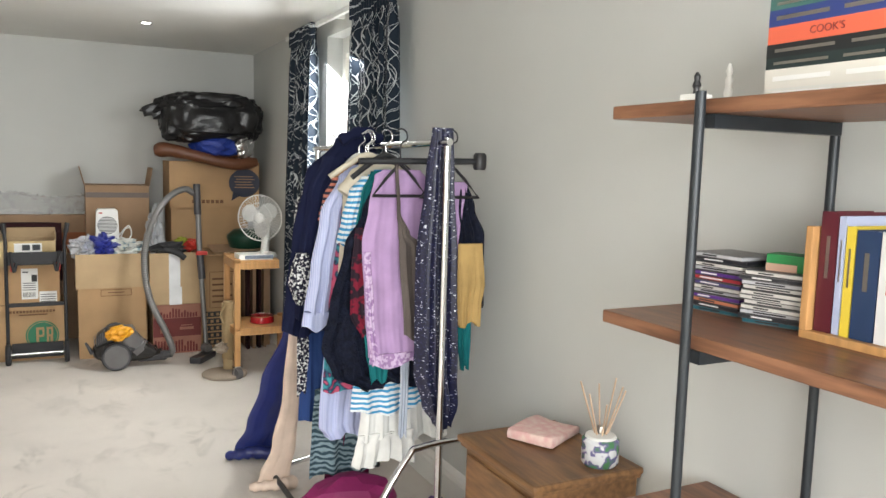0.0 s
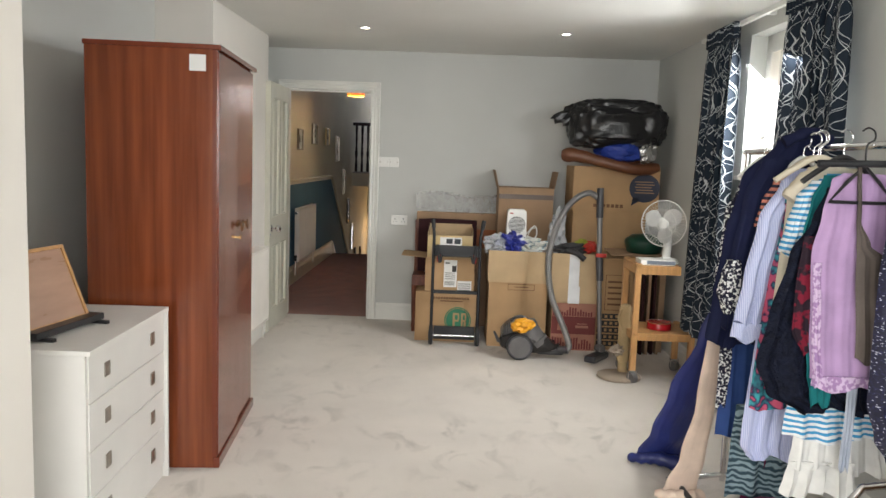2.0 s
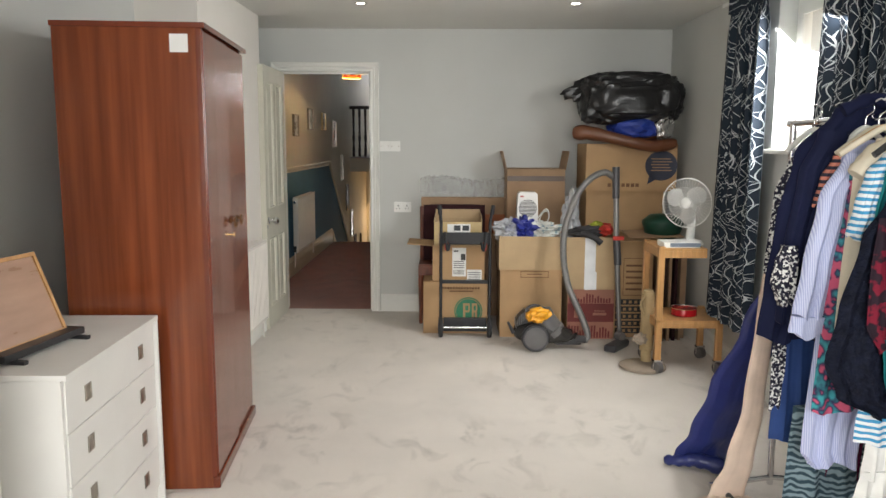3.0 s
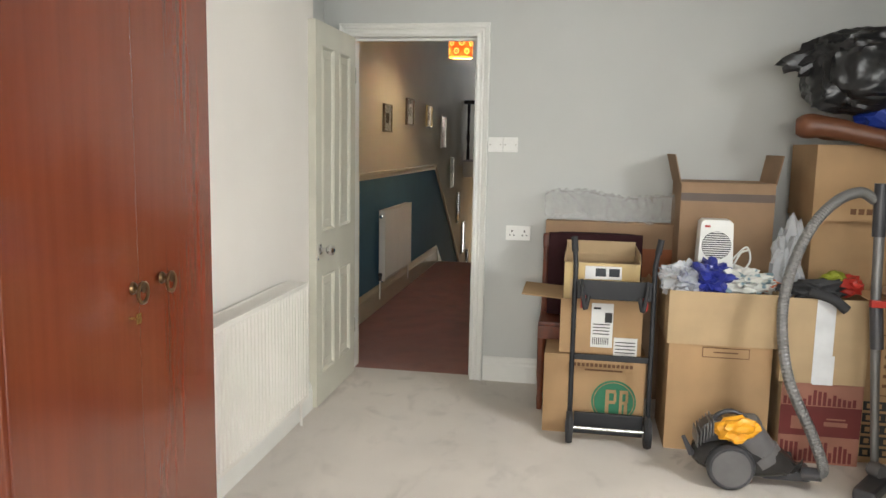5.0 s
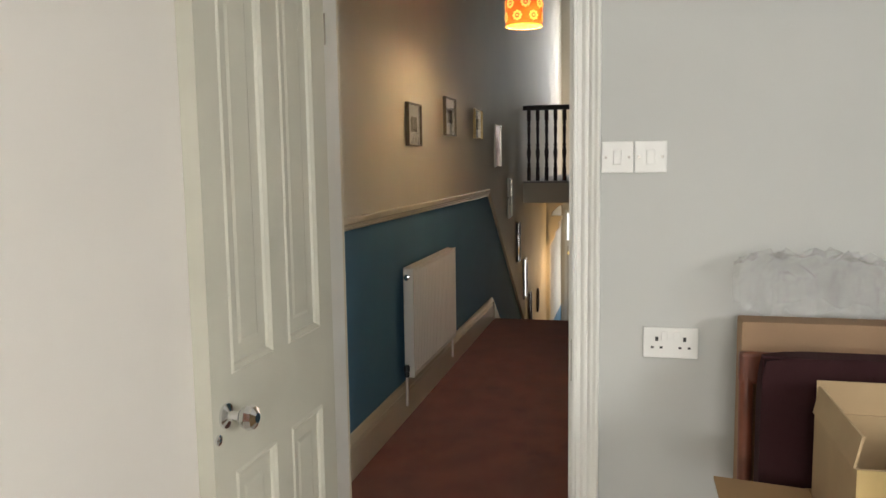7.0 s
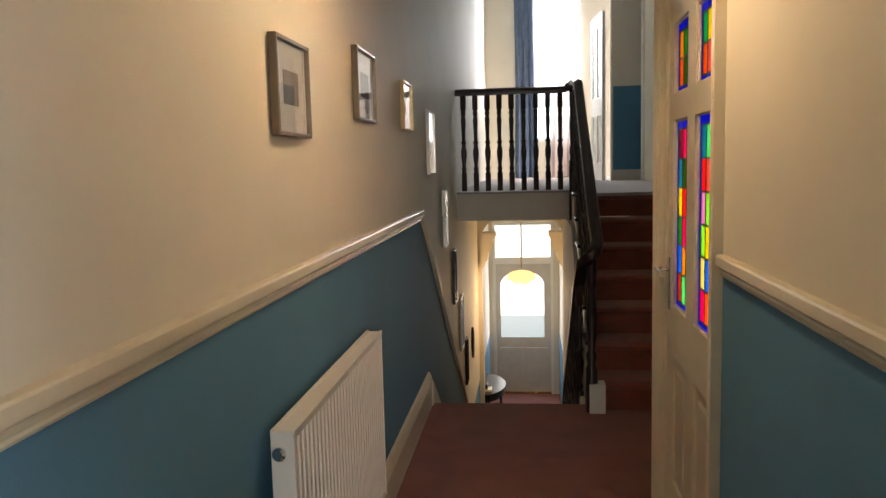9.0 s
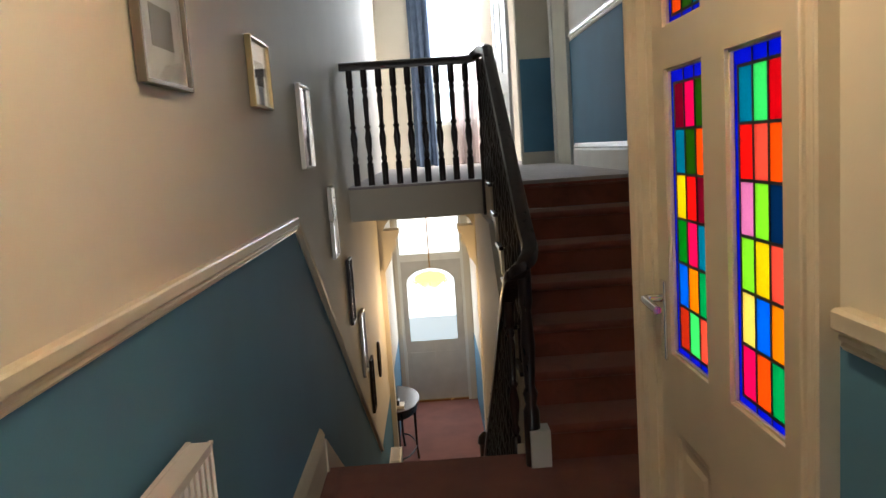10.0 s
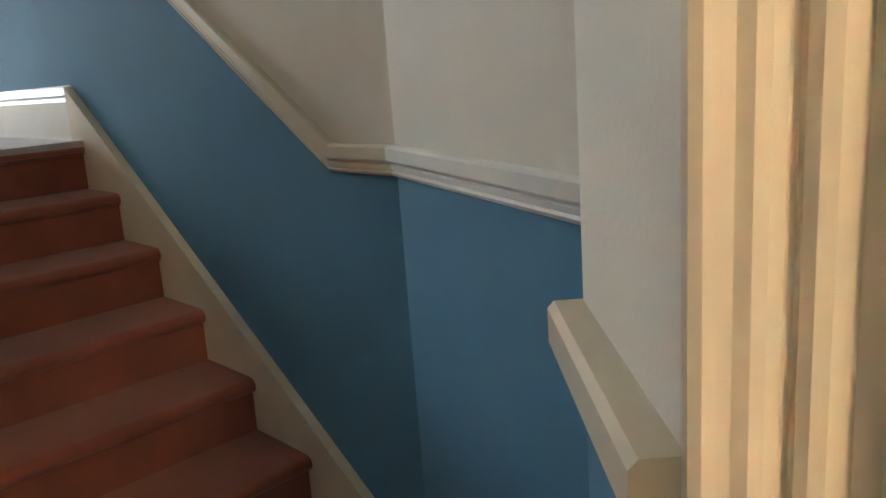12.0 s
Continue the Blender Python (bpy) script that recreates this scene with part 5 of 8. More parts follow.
bars([(0.50 + 0.01 * (i % 2), 0.66 - 0.012 * (i % 3), 0.16 + 0.022 * i, 0.168 + 0.022 * i) for i in range(5)], M["card3"], b, -0.003)
bars([(0.17 + 0.036 * i, 0.196 + 0.036 * i, 0.035, 0.062) for i in range(7)], M["brown_ink"], b)
# rubbish sacks on top
sk = thing("brown_jacket", pose(2.55, 6.84, 1.455), "brown leather jacket laid under the sack", "jacket")
part("folded_sleeve", moved(tube(smooth_path([(-0.37, -0.02, 0.075), (-0.25, -0.06, 0.075), (-0.05, -0.10, 0.03), (0.20, -0.11, -0.02), (0.40, -0.06, 0.0)], 5), [0.04, 0.055, 0.06, 0.06, 0.055, 0.05, 0.05, 0.05, 0.045, 0.045, 0.045, 0.045, 0.045, 0.045, 0.045, 0.045, 0.05, 0.05, 0.05, 0.045, 0.035]), pose(0, 0, 0)), C["shell"], sk, smooth=True)
part("body", moved(crumple(0.2, 1.5, 0.85, 0.22, 31, 0.3), pose(0, 0.08, 0.05)), C["shell"], sk)
rb = thing("blue_bag", pose(2.68, 6.80, 1.50), "royal blue nylon bag tucked under the sack", "bag")
part("bag", moved(crumple(0.17, 1.25, 0.9, 0.55, 33, 0.2), pose(-0.03, 0, 0.08)), C["royal"], rb)
part("shiny_end", moved(crumple(0.085, 0.9, 0.6, 1.0, 35, 0.3), pose(0.16, -0.10, 0.07)), mat("silver_foil", (0.4, 0.4, 0.4), 0.2, 0.9, bump=0.5, bscale=30, dist=0.02), rb)
bg = thing("black_sack", pose(2.60, 6.86, 1.58), "bulging shiny black polythene sack on the cartons", "rubbish sack")
bm = bmesh.new()
bmesh.ops.create_icosphere(bm, subdivisions=5, radius=1)
for v in bm.verts:
    d = v.co.copy()
    e = Vector([math.copysign(abs(c) ** 0.62, c) for c in d])
    k = 1 + 0.16 * noise.noise(d * 1.7 + Vector((4, 2, 9))) + 0.08 * noise.noise(d * 4.5) + 0.045 * noise.noise(Vector((d.x * 5, d.y * 14, d.z * 14))) + 0.02 * noise.noise(d * 26)
    v.co = Vector((e.x * 0.375 * k, e.y * 0.24 * k, 0.205 + e.z * 0.205 * k))
part("sack", bm, M["bag"], bg, smooth=True)
part("knot_ear", moved(crumple(0.09, 1.6, 0.6, 0.7, 41, 0.6), pose(-0.36, -0.02, 0.28, 0, -20)), M["bag"], bg, smooth=True)
gb = thing("green_bowl", pose(2.84, 6.62, 0.73), "dark green plastic tub behind the fan", "plastic tub")
part("tub", lathe([(0.08, 0), (0.13, 0.05), (0.155, 0.13), (0.15, 0.15), (0.10, 0.19), (0.02, 0.2)], 24), C["green"], gb, smooth=True)
lf = thing("flat_cardboard", pose(2.45, 6.42, 0.727), "loose brown cardboard flaps lying on the boxes", "cardboard")
part("sheet", moved(box(0, 0.40, 0, 0.3, 0, 0.006), pose(0, 0, 0.012, 5, 1)), M["card"], lf)
part("sheet", moved(box(0.1, 0.5, 0, 0.3, 0, 0.006), pose(0, 0.02, 0.035, 4, -1)), M["card3"], lf)
# cartons seen behind the trolley
b = carton(pose(2.80, 6.50, 0), 0.20, 0.36, 0.70, "dull brown carton behind the trolley", "card3")
for i in range(4):
    pl = thing("leaning_board", pose(2.80 + 0.045 * i, 6.40 + 0.01 * i, 0), "brown board leaning upright behind the trolley", "board", "leaning boards")
    part("board", box(0, 0.02, 0, 0.09, 0, 0.62 + 0.03 * i), M["card3"] if i % 2 else C["maroon"], pl)

# ---- vacuum cleaner ----
vc = thing("vacuum_cleaner", pose(1.84, 6.15, 0), "grey cylinder vacuum cleaner with a yellow top and a tall hose", "vacuum cleaner")
for y, yy in ((-0.06, -0.02), (0.14, 0.10)):
    w = part("wheel", moved(lathe([(0.02, -0.022), (0.088, -0.022), (0.098, -0.010), (0.098, 0.010), (0.088, 0.022), (0.02, 0.022)], 30), pose(0, y, 0.10, 90)), M["dark_grey"], vc, smooth=True)
    part("hub_cap", moved(lathe([(0.02, -0.029), (0.074, -0.026), (0.078, -0.02), (0.078, 0.026)], 28), pose(0, y, 0.10, 90)), M["grey_plastic"], w, smooth=True)
bm = bmesh.new()
bmesh.ops.create_icosphere(bm, subdivisions=3, radius=1)
for v in bm.verts:
    e = [math.copysign(abs(c) ** 0.75, c) for c in v.co]
    v.co = Vector((0.08 + e[0] * 0.23, 0.04 + e[1] * 0.09, 0.125 + e[2] * 0.085 - 0.10 * max(0, e[0]) ** 2 * (e[2] > 0)))
part("body", bm, C["smoke"], vc, smooth=True)
part("cyclone_bin", moved(lathe([(0.05, 0), (0.082, 0.01), (0.085, 0.05), (0.078, 0.055), (0.078, 0.15), (0.085, 0.155), (0.085, 0.19), (0.06, 0.21), (0.02, 0.215)], 24), pose(0.16, 0.03, 0.10, 0, -38)), M["grey_plastic"], vc, smooth=True)
part("motor_ring", moved(lathe([(0.05, -0.05), (0.075, -0.04), (0.075, 0.04), (0.05, 0.05)], 24), pose(-0.05, 0.04, 0.20, 90)), M["dark_grey"], vc, smooth=True)
for a in range(6):
    part("motor_rib", box(-0.135 + 0.012 * a, -0.130 + 0.012 * a, -0.035, 0.11, 0.16 + 0.012 * a, 0.22 + 0.012 * a, 0.002), M["grey_plastic"], vc)
part("cord_clip", tube([(-0.15, 0.0, 0.12), (-0.19, -0.01, 0.20)], [0.014, 0.008]), M["dark_grey"], vc, smooth=True)
part("carry_handle", tube(smooth_path([(-0.085, 0.03, 0.20), (-0.06, 0.02, 0.285), (0.0, 0.02, 0.315), (0.07, 0.02, 0.29), (0.09, 0.03, 0.25)]), 0.010), M["dark_grey"], vc, smooth=True)
part("yellow_cover", moved(crumple(0.07, 1.2, 0.8, 0.75, 51, 0.35), pose(0.02, -0.03, 0.255, 0, -14)), M["yellow"], vc, "bright yellow plastic cover")
part("nose", box(0.14, 0.34, 0.0, 0.10, 0.03, 0.09, 0.02), M["dark_grey"], vc)
hp = [Vector((0.33, 0.0, 0.075)), Vector((0.37, -0.03, 0.11)), Vector((0.33, 0.02, 0.24)), Vector((0.24, 0.08, 0.45)), Vector((0.205, 0.12, 0.68)), Vector((0.225, 0.15, 0.88)), Vector((0.30, 0.18, 1.08)), Vector((0.40, 0.21, 1.20)), Vector((0.50, 0.23, 1.245)), Vector((0.565, 0.235, 1.215))]
hs = smooth_path(hp, 56)
part("hose", tube(hs, [0.022 + (0.0018 if i % 4 < 2 else 0.0) for i in range(len(hs))], 12), C["hose"], vc, "ribbed silver-grey hose", smooth=False)
part("hose_cuff", tube([(0.30, 0.0, 0.075), (0.365, -0.03, 0.085)], 0.028), M["dark_grey"], vc, smooth=True)
part("wand", tube([(0.585, 0.23, 1.27), (0.60, 0.22, 0.78), (0.632, 0.15, 0.08)], [0.021, 0.021, 0.016]), C["hose"], vc, "grey telescopic wand", smooth=True)
part("wand_grip", tube([(0.583, 0.23, 1.285), (0.590, 0.228, 1.06)], 0.027), M["dark_grey"], vc, smooth=True)
part("wand_collar", tube([(0.600, 0.215, 0.78), (0.612, 0.19, 0.58)], 0.027), M["dark_grey"], vc, smooth=True)
part("wand_catch", box(0.57, 0.65, 0.18, 0.21, 0.76, 0.79, 0.004), C["red_plastic"], vc)
fh = part("floor_head", moved(box(-0.13, 0.13, -0.045, 0.045, 0.0, 0.05, 0.016), pose(0.59, 0.03, 0.002, 0, 0, 55)), M["dark_grey"], vc)
part("swivel", moved(lathe([(0.03, -0.03), (0.034, 0), (0.03, 0.03)], 16), pose(0.625, 0.10, 0.075, 90, 0, 30)), M["grey_plastic"], fh, smooth=True)

# ---- scratching post ----
sp = thing("cat_scratching_post", pose(2.50, 5.72, 0), "worn sisal-wrapped cat scratching post on a round base", "scratching post")
part("base", lathe([(0.14, 0), (0.15, 0.006), (0.15, 0.02), (0.14, 0.026)], 36), C["plush"], sp, smooth=True)
prof = []
for i in range(50):
    z = 0.10 + i * 0.0078
    prof += [(0.040, z), (0.044, z + 0.0039)]
part("sisal_wrap", lathe(prof, 20, at=(0.04, 0.08, 0)), C["sisal"], sp, smooth=True)
part("core", lathe([(0.034, 0.02), (0.034, 0.12), (0.034, 0.50), (0.02, 0.505)], 16, at=(0.04, 0.08, 0)), C["sisal"], sp)
part("frayed_rope", tube(smooth_path([(0.01, 0.05, 0.47), (-0.02, 0.03, 0.42), (0.0, 0.03, 0.35)]), 0.006), C["sisal"], sp, smooth=True)
part("toy_mouse", moved(crumple(0.035, 1.3, 1, 1, 61, 0.5), pose(-0.02, 0.02, 0.19)), C["plush"], sp)

# ---- trolley with a fan ----
tr = thing("kitchen_trolley", pose(2.545, 5.60, 0), "beech kitchen trolley on castors with two shelves", "trolley")
for x, y, top in ((0.0, 0.0, 0.815), (0.385, 0.0, 0.36), (0.0, 0.36, 0.815), (0.385, 0.36, 0.36)):
    part("leg", box(x, x + 0.04, y, y + 0.04, 0.085, top, 0.004), M["beech"], tr)
    c = part("castor", moved(lathe([(0.012, -0.022), (0.036, -0.020), (0.038, 0.0), (0.036, 0.020), (0.012, 0.022)], 18), pose(x + 0.02, y + 0.0, 0.038, 0, 90, 25)), M["grey_plastic"], tr, smooth=True)
    part("fork", boxes([(x - 0.008, x - 0.002, y, y + 0.035, 0.03, 0.085), (x + 0.044, x + 0.050, y, y + 0.035, 0.03, 0.085), (x - 0.008, x + 0.05, y, y + 0.04, 0.078, 0.086)]), M["chrome"], c)
part("top_shelf", box(0.0, 0.30, 0.0, 0.40, 0.785, 0.805, 0.003), M["beech"], tr)
part("top_rail", boxes([(0.04, 0.30, 0.0, 0.03, 0.745, 0.785), (0.0, 0.03, 0.04, 0.36, 0.745, 0.785)]), M["beech"], tr)
part("lower_shelf", box(0.0, 0.425, 0.0, 0.40, 0.325, 0.345, 0.003), M["beech"], tr)
part("lower_rail", boxes([(0.04, 0.385, 0.0, 0.03, 0.295, 0.325), (0.0, 0.03, 0.04, 0.36, 0.295, 0.325)]), M["beech"], tr)
tb = thing("white_tray", pose(2.58, 5.63, 0.805), "white box with a blue edge on the trolley top", "box")
part("body", box(0.0, 0.23, 0, 0.16, 0, 0.035, 0.004), M["white_plastic"], tb)
part("blue_edge", box(0.04, 0.231, -0.001, 0.0, 0.006, 0.030), mat("slate_blue_card", (0.16, 0.20, 0.26), 0.6, bump=0), tb)
fn = thing("desk_fan", pose(2.79, 5.78, 0.805), "white plastic desk fan with a round wire guard", "desk fan")
part("base", lathe([(0.075, 0), (0.085, 0.008), (0.07, 0.03), (0.03, 0.04)], 26), M["white_plastic"], fn, smooth=True)
part("neck", tube([(0, 0.01, 0.03), (0.01, 0.02, 0.16), (0.005, 0.03, 0.26)], [0.030, 0.026, 0.030]), M["white_plastic"], fn, smooth=True)
FM = pose(-0.03, -0.02, 0.275, 90, 0, -35)
part("motor", moved(lathe([(0.02, -0.11), (0.045, -0.10), (0.05, -0.02), (0.035, 0.0)], 20), FM), M["white_plastic"], fn, smooth=True)
part("hub", moved(lathe([(0.035, 0.02), (0.033, 0.05), (0.015, 0.062)], 18), FM), M["white_plastic"], fn, smooth=True)
for k in range(3):
    bm = bmesh.new()
    ring = [[], []]
    for i in range(9):
        a = 2 * math.pi * k / 3 + (i / 8) * 1.45
        rad = 0.06 + 0.078 * math.sin(math.pi * min(1, 0.15 + i / 8 * 0.8))
        ring[0].append(bm.verts.new((0.028 * math.cos(a), 0.028 * math.sin(a), 0.03 + 0.012 * (i / 8 - 0.5))))
        ring[1].append(bm.verts.new((rad * math.cos(a), rad * math.sin(a), 0.03 + 0.035 * (i / 8 - 0.5))))
    for i in range(8):
        bm.faces.new((ring[0][i], ring[0][i + 1], ring[1][i + 1], ring[1][i]))
    bmesh.ops.solidify(bm, geom=bm.faces[:], thickness=0.002)
    part("blade", moved(bm, FM), mat("translucent_white_blade", (0.66, 0.66, 0.64), 0.3, bump=0) if k == 0 else bpy.data.materials["translucent_white_blade"], fn, smooth=True)
for k in range(44):
    a = 2 * math.pi * k / 44
    bm = tube([(r * math.cos(a), r * math.sin(a), z) for r, z in ((0.03, 0.075), (0.10, 0.072), (0.148, 0.055), (0.155, 0.03), (0.148, 0.0), (0.10, -0.02), (0.045, -0.03))], 0.0011, 4)
    part("guard_wire", moved(bm, FM), M["white_plastic"], fn)
for r, z in ((0.156, 0.03), (0.10, 0.073), (0.035, 0.076)):
    part("guard_ring", moved(tube([(r * math.cos(a), r * math.sin(a), z) for a in [2 * math.pi * k / 40 for k in range(40)]], 0.0035 if r > 0.15 else 0.0018, 6, closed=True), FM), M["white_plastic"], fn, smooth=True)
part("switch_stub", box(-0.035, -0.02, -0.05, -0.035, 0.028, 0.05, 0.003), M["white_plastic"], fn)
rp = thing("red_bowl", pose(2.765, 5.76, 0.345), "red enamel pet bowl with a steel rim on the lower shelf", "bowl")
part("bowl", lathe([(0.07, 0), (0.082, 0.005), (0.080, 0.045), (0.078, 0.05)], 28), C["red_pot"], rp, smooth=True)
part("steel_liner", lathe([(0.05, 0.012), (0.072, 0.03), (0.078, 0.052), (0.084, 0.054), (0.080, 0.048)], 28), M["chrome"], rp, smooth=True)


# ---- clothes rack ----
rk = thing("clothes_rack", pose(2.70, 2.80, 0), "chrome clothes rack crammed with garments", "clothes rack")
part("near_post", tube([(0, 0, 0.03), (0, 0, 1.57)], 0.0125), M["chrome"], rk, smooth=True)
part("far_post", tube([(-0.10, 1.14, 0.03), (-0.10, 1.14, 1.54)], 0.0125), M["chrome"], rk, smooth=True)
part("hanging_bar", tube([(-0.005, -0.03, 1.555), (-0.10, 1.18, 1.535)], 0.0125), M["chrome"], rk, smooth=True)
part("near_foot", tube(smooth_path([(-0.42, -0.14, 0.03), (-0.26, -0.07, 0.33), (-0.13, -0.03, 0.49), (-0.085, -0.02, 0.512), (0.06, 0.0, 0.512), (0.12, 0.01, 0.49), (0.26, 0.06, 0.30), (0.32, 0.08, 0.03)]), 0.012), M["chrome"], rk, smooth=True)
part("far_foot", tube([(-0.36, 1.12, 0.03), (-0.10, 1.14, 0.06), (0.18, 1.16, 0.03)], 0.012), M["chrome"], rk, smooth=True)
part("base_rail", tube([(-0.30, -0.14, 0.05), (-0.33, 1.0, 0.05)], 0.012), M["steel_paint"], rk, smooth=True)
for x, y in ((-0.42, -0.14), (0.32, 0.08), (-0.36, 1.0), (0.18, 1.04)):
    part("castor", moved(lathe([(0.008, -0.012), (0.022, -0.010), (0.022, 0.010), (0.008, 0.012)], 14), pose(x, y, 0.022, 0, 90)), C["rubber"], rk, smooth=True)
part("side_arm", tube([(-0.28, 0.09, 1.485), (0.16, 0.07, 1.495)], 0.011), M["black_metal"], rk, smooth=True)
part("arm_end", moved(lathe([(0.020, 0), (0.024, 0.01), (0.024, 0.05), (0.018, 0.06)], 16), pose(0.165, 0.07, 1.465)), M["black_plastic"], rk, smooth=True)


def hanger(x, y, z, w, material, label):
    h = thing("coat_hanger", pose(x, y, z), label, "coat hanger", "hangers on the rack")
    part("bar", tube(smooth_path([(-w, 0, -0.12), (-w * 0.55, 0, -0.075), (0, 0, -0.035), (w * 0.55, 0, -0.075), (w, 0, -0.12)]), 0.010), material, h, smooth=True)
    part("hook", tube(smooth_path([(0, 0, -0.04), (0, 0, 0.0), (0.022, 0, 0.02), (0.020, 0, 0.045), (0, 0, 0.056), (-0.018, 0, 0.046)]), 0.0028), M["chrome"], h, smooth=True)
    return h


for x, y, w, m, lb in ((2.60, 3.10, 0.13, M["black_plastic"], "black plastic coat hanger"), (2.57, 3.20, 0.15, C["ivory"], "cream padded coat hanger"),
                       (2.60, 3.28, 0.14, M["beech"], "pale wooden coat hanger"), (2.62, 3.36, 0.13, C["ivory"], "cream padded coat hanger"), (2.62, 3.44, 0.10, M["white_plastic"], "white plastic coat hanger"),
                       (2.62, 3.62, 0.10, M["black_plastic"], "black plastic coat hanger"), (2.60, 3.76, 0.10, M["white_plastic"], "white plastic coat hanger")):
    hanger(x, y, 1.545, w, m, lb)
for x, y, z, w in ((2.600, 2.962, 1.545, 0.102), (2.76, 2.89, 1.545, 0.115)):
    h = thing("coat_hanger", pose(x, y, z), "black plastic coat hanger with a trouser bar", "coat hanger", "hangers on the rack")
    part("bar", tube([(-w, 0, -0.178), (-w * 0.5, 0, -0.115), (0, 0, -0.062), (w * 0.5, 0, -0.115), (w, 0, -0.178)], 0.006, 8, closed=True), M["black_plastic"], h, smooth=True)
    part("hook", tube(smooth_path([(0, 0, -0.06), (0, 0, 0.0), (0.022, 0, 0.02), (0.020, 0, 0.045), (0, 0, 0.056), (-0.018, 0, 0.046)]), 0.003), M["black_plastic"], h, smooth=True)


def garment(name, keys, material, label, seed, fold=0.012, thick=0.016, extras=(), panels=()):
    """A garment: rows of (z, x0, x1, y); extras are tubes (name, points, radii, cloth), panels are flat pieces (name, rows, cloth, fold, thickness)."""
    g = thing(name, pose(0, 0, 0), label, name.replace("_", " "), "clothes on the rack")
    part("body", grid_cloth(rows_between(list(keys), 6), 40, fold, thick, seed), C[material], g, smooth=True)
    for nm, pts, rad, mm in extras:
        p = smooth_path(pts, 6)
        n = len(p)
        part(nm, tube(p, [rad[0] + (rad[1] - rad[0]) * i / (n - 1) + 0.004 * math.sin(i * 1.7 + seed) for i in range(n)], 12), C[mm], g, smooth=True)
    for nm, rows, mm, fo, th in panels:
        part(nm, grid_cloth(rows_between(list(rows), 6), 20, fo, th, seed + 0.5), C[mm], g, smooth=True)
    return g


garment("sequin_scarf", [(1.605, 2.662, 2.742, 2.84), (1.45, 2.645, 2.752, 2.84), (1.14, 2.617, 2.775, 2.84), (0.75, 2.621, 2.790, 2.84), (0.63, 2.655, 2.792, 2.84), (0.55, 2.700, 2.755, 2.84)], "sequin", "long navy sequinned scarf draped over the end of the rack", 1, 0.020, 0.012)
garment("jacket", [(1.42, 2.785, 2.850, 2.93), (1.32, 2.765, 2.885, 2.93), (1.22, 2.750, 2.930, 2.93), (0.95, 2.755, 2.938, 2.93)], "black", "black jacket with tan suede panels", 2, 0.010, 0.02,
        panels=[("tan_panel", [(1.20, 2.800, 2.900, 2.892), (1.05, 2.800, 2.912, 2.89), (0.98, 2.800, 2.900, 2.892), (0.905, 2.800, 2.898, 2.892)], "tan", 0.006, 0.012), ("lining_tail", [(0.98, 2.800, 2.890, 2.945), (0.85, 2.830, 2.890, 2.945), (0.73, 2.850, 2.885, 2.945)], "teal", 0.006, 0.01)])
garment("lilac_blouse", [(1.42, 2.700, 2.845, 2.915), (1.30, 2.700, 2.825, 2.915), (1.18, 2.700, 2.810, 2.915), (0.90, 2.700, 2.790, 2.915)], "lilac", "lilac blouse half hidden behind the sequinned scarf", 31, 0.008, 0.008)
garment("vest_top", [(1.458, 2.545, 2.690, 2.990), (1.435, 2.515, 2.710, 2.990), (1.32, 2.495, 2.715, 2.990), (1.193, 2.472, 2.720, 2.988), (0.95, 2.486, 2.722, 2.986), (0.775, 2.502, 2.735, 2.986)], "lilac", "lilac jersey vest top with a lace hem on a black hanger", 3, 0.005, 0.008,
        panels=[("lace_edge", [(1.17, 2.473, 2.500, 2.974), (0.95, 2.486, 2.516, 2.972), (0.77, 2.502, 2.536, 2.970)], "lilac_lace", 0.003, 0.004), ("lace_hem", [(0.80, 2.502, 2.736, 2.972), (0.755, 2.500, 2.738, 2.970)], "lilac_lace", 0.006, 0.004)])
garment("camisole", [(1.492, 2.577, 2.590, 2.960), (1.31, 2.590, 2.602, 2.960), (1.235, 2.596, 2.640, 2.958), (1.19, 2.600, 2.700, 2.956), (0.855, 2.626, 2.735, 2.956)], "taupe", "taupe camisole with thin straps", 4, 0.005, 0.006)
garment("grey_sash", [(0.80, 2.632, 2.668, 3.00), (0.65, 2.634, 2.668, 3.00), (0.475, 2.630, 2.664, 3.00)], "grey_ribbon", "pale grey ribbon sash hanging below the vest", 41, 0.003, 0.004)
garment("lace_dress", [(1.41, 2.535, 2.700, 3.06), (1.30, 2.495, 2.705, 3.06), (1.187, 2.430, 2.710, 3.055), (0.96, 2.375, 2.730, 3.05), (0.825, 2.347, 2.745, 3.05), (0.72, 2.388, 2.750, 3.05), (0.66, 2.500, 2.756, 3.05)], "black", "black lace dress with a flared hem", 5, 0.014, 0.018,
        panels=[("red_lace_panel", [(1.25, 2.455, 2.500, 3.018), (1.10, 2.440, 2.530, 3.014), (0.95, 2.438, 2.530, 3.010), (0.86, 2.485, 2.530, 3.012)], "red_lace", 0.004, 0.006), ("teal_tie", [(0.90, 2.490, 2.540, 3.012), (0.80, 2.500, 2.565, 3.012), (0.735, 2.515, 2.592, 3.012), (0.69, 2.523, 2.588, 3.012)], "teal", 0.005, 0.006)])
garment("teal_blouse", [(1.45, 2.545, 2.690, 3.11), (1.37, 2.508, 2.692, 3.11), (1.25, 2.488, 2.692, 3.11), (0.95, 2.470, 2.712, 3.11)], "teal", "teal jersey blouse hanging behind the lace dress", 6, 0.010, 0.014)
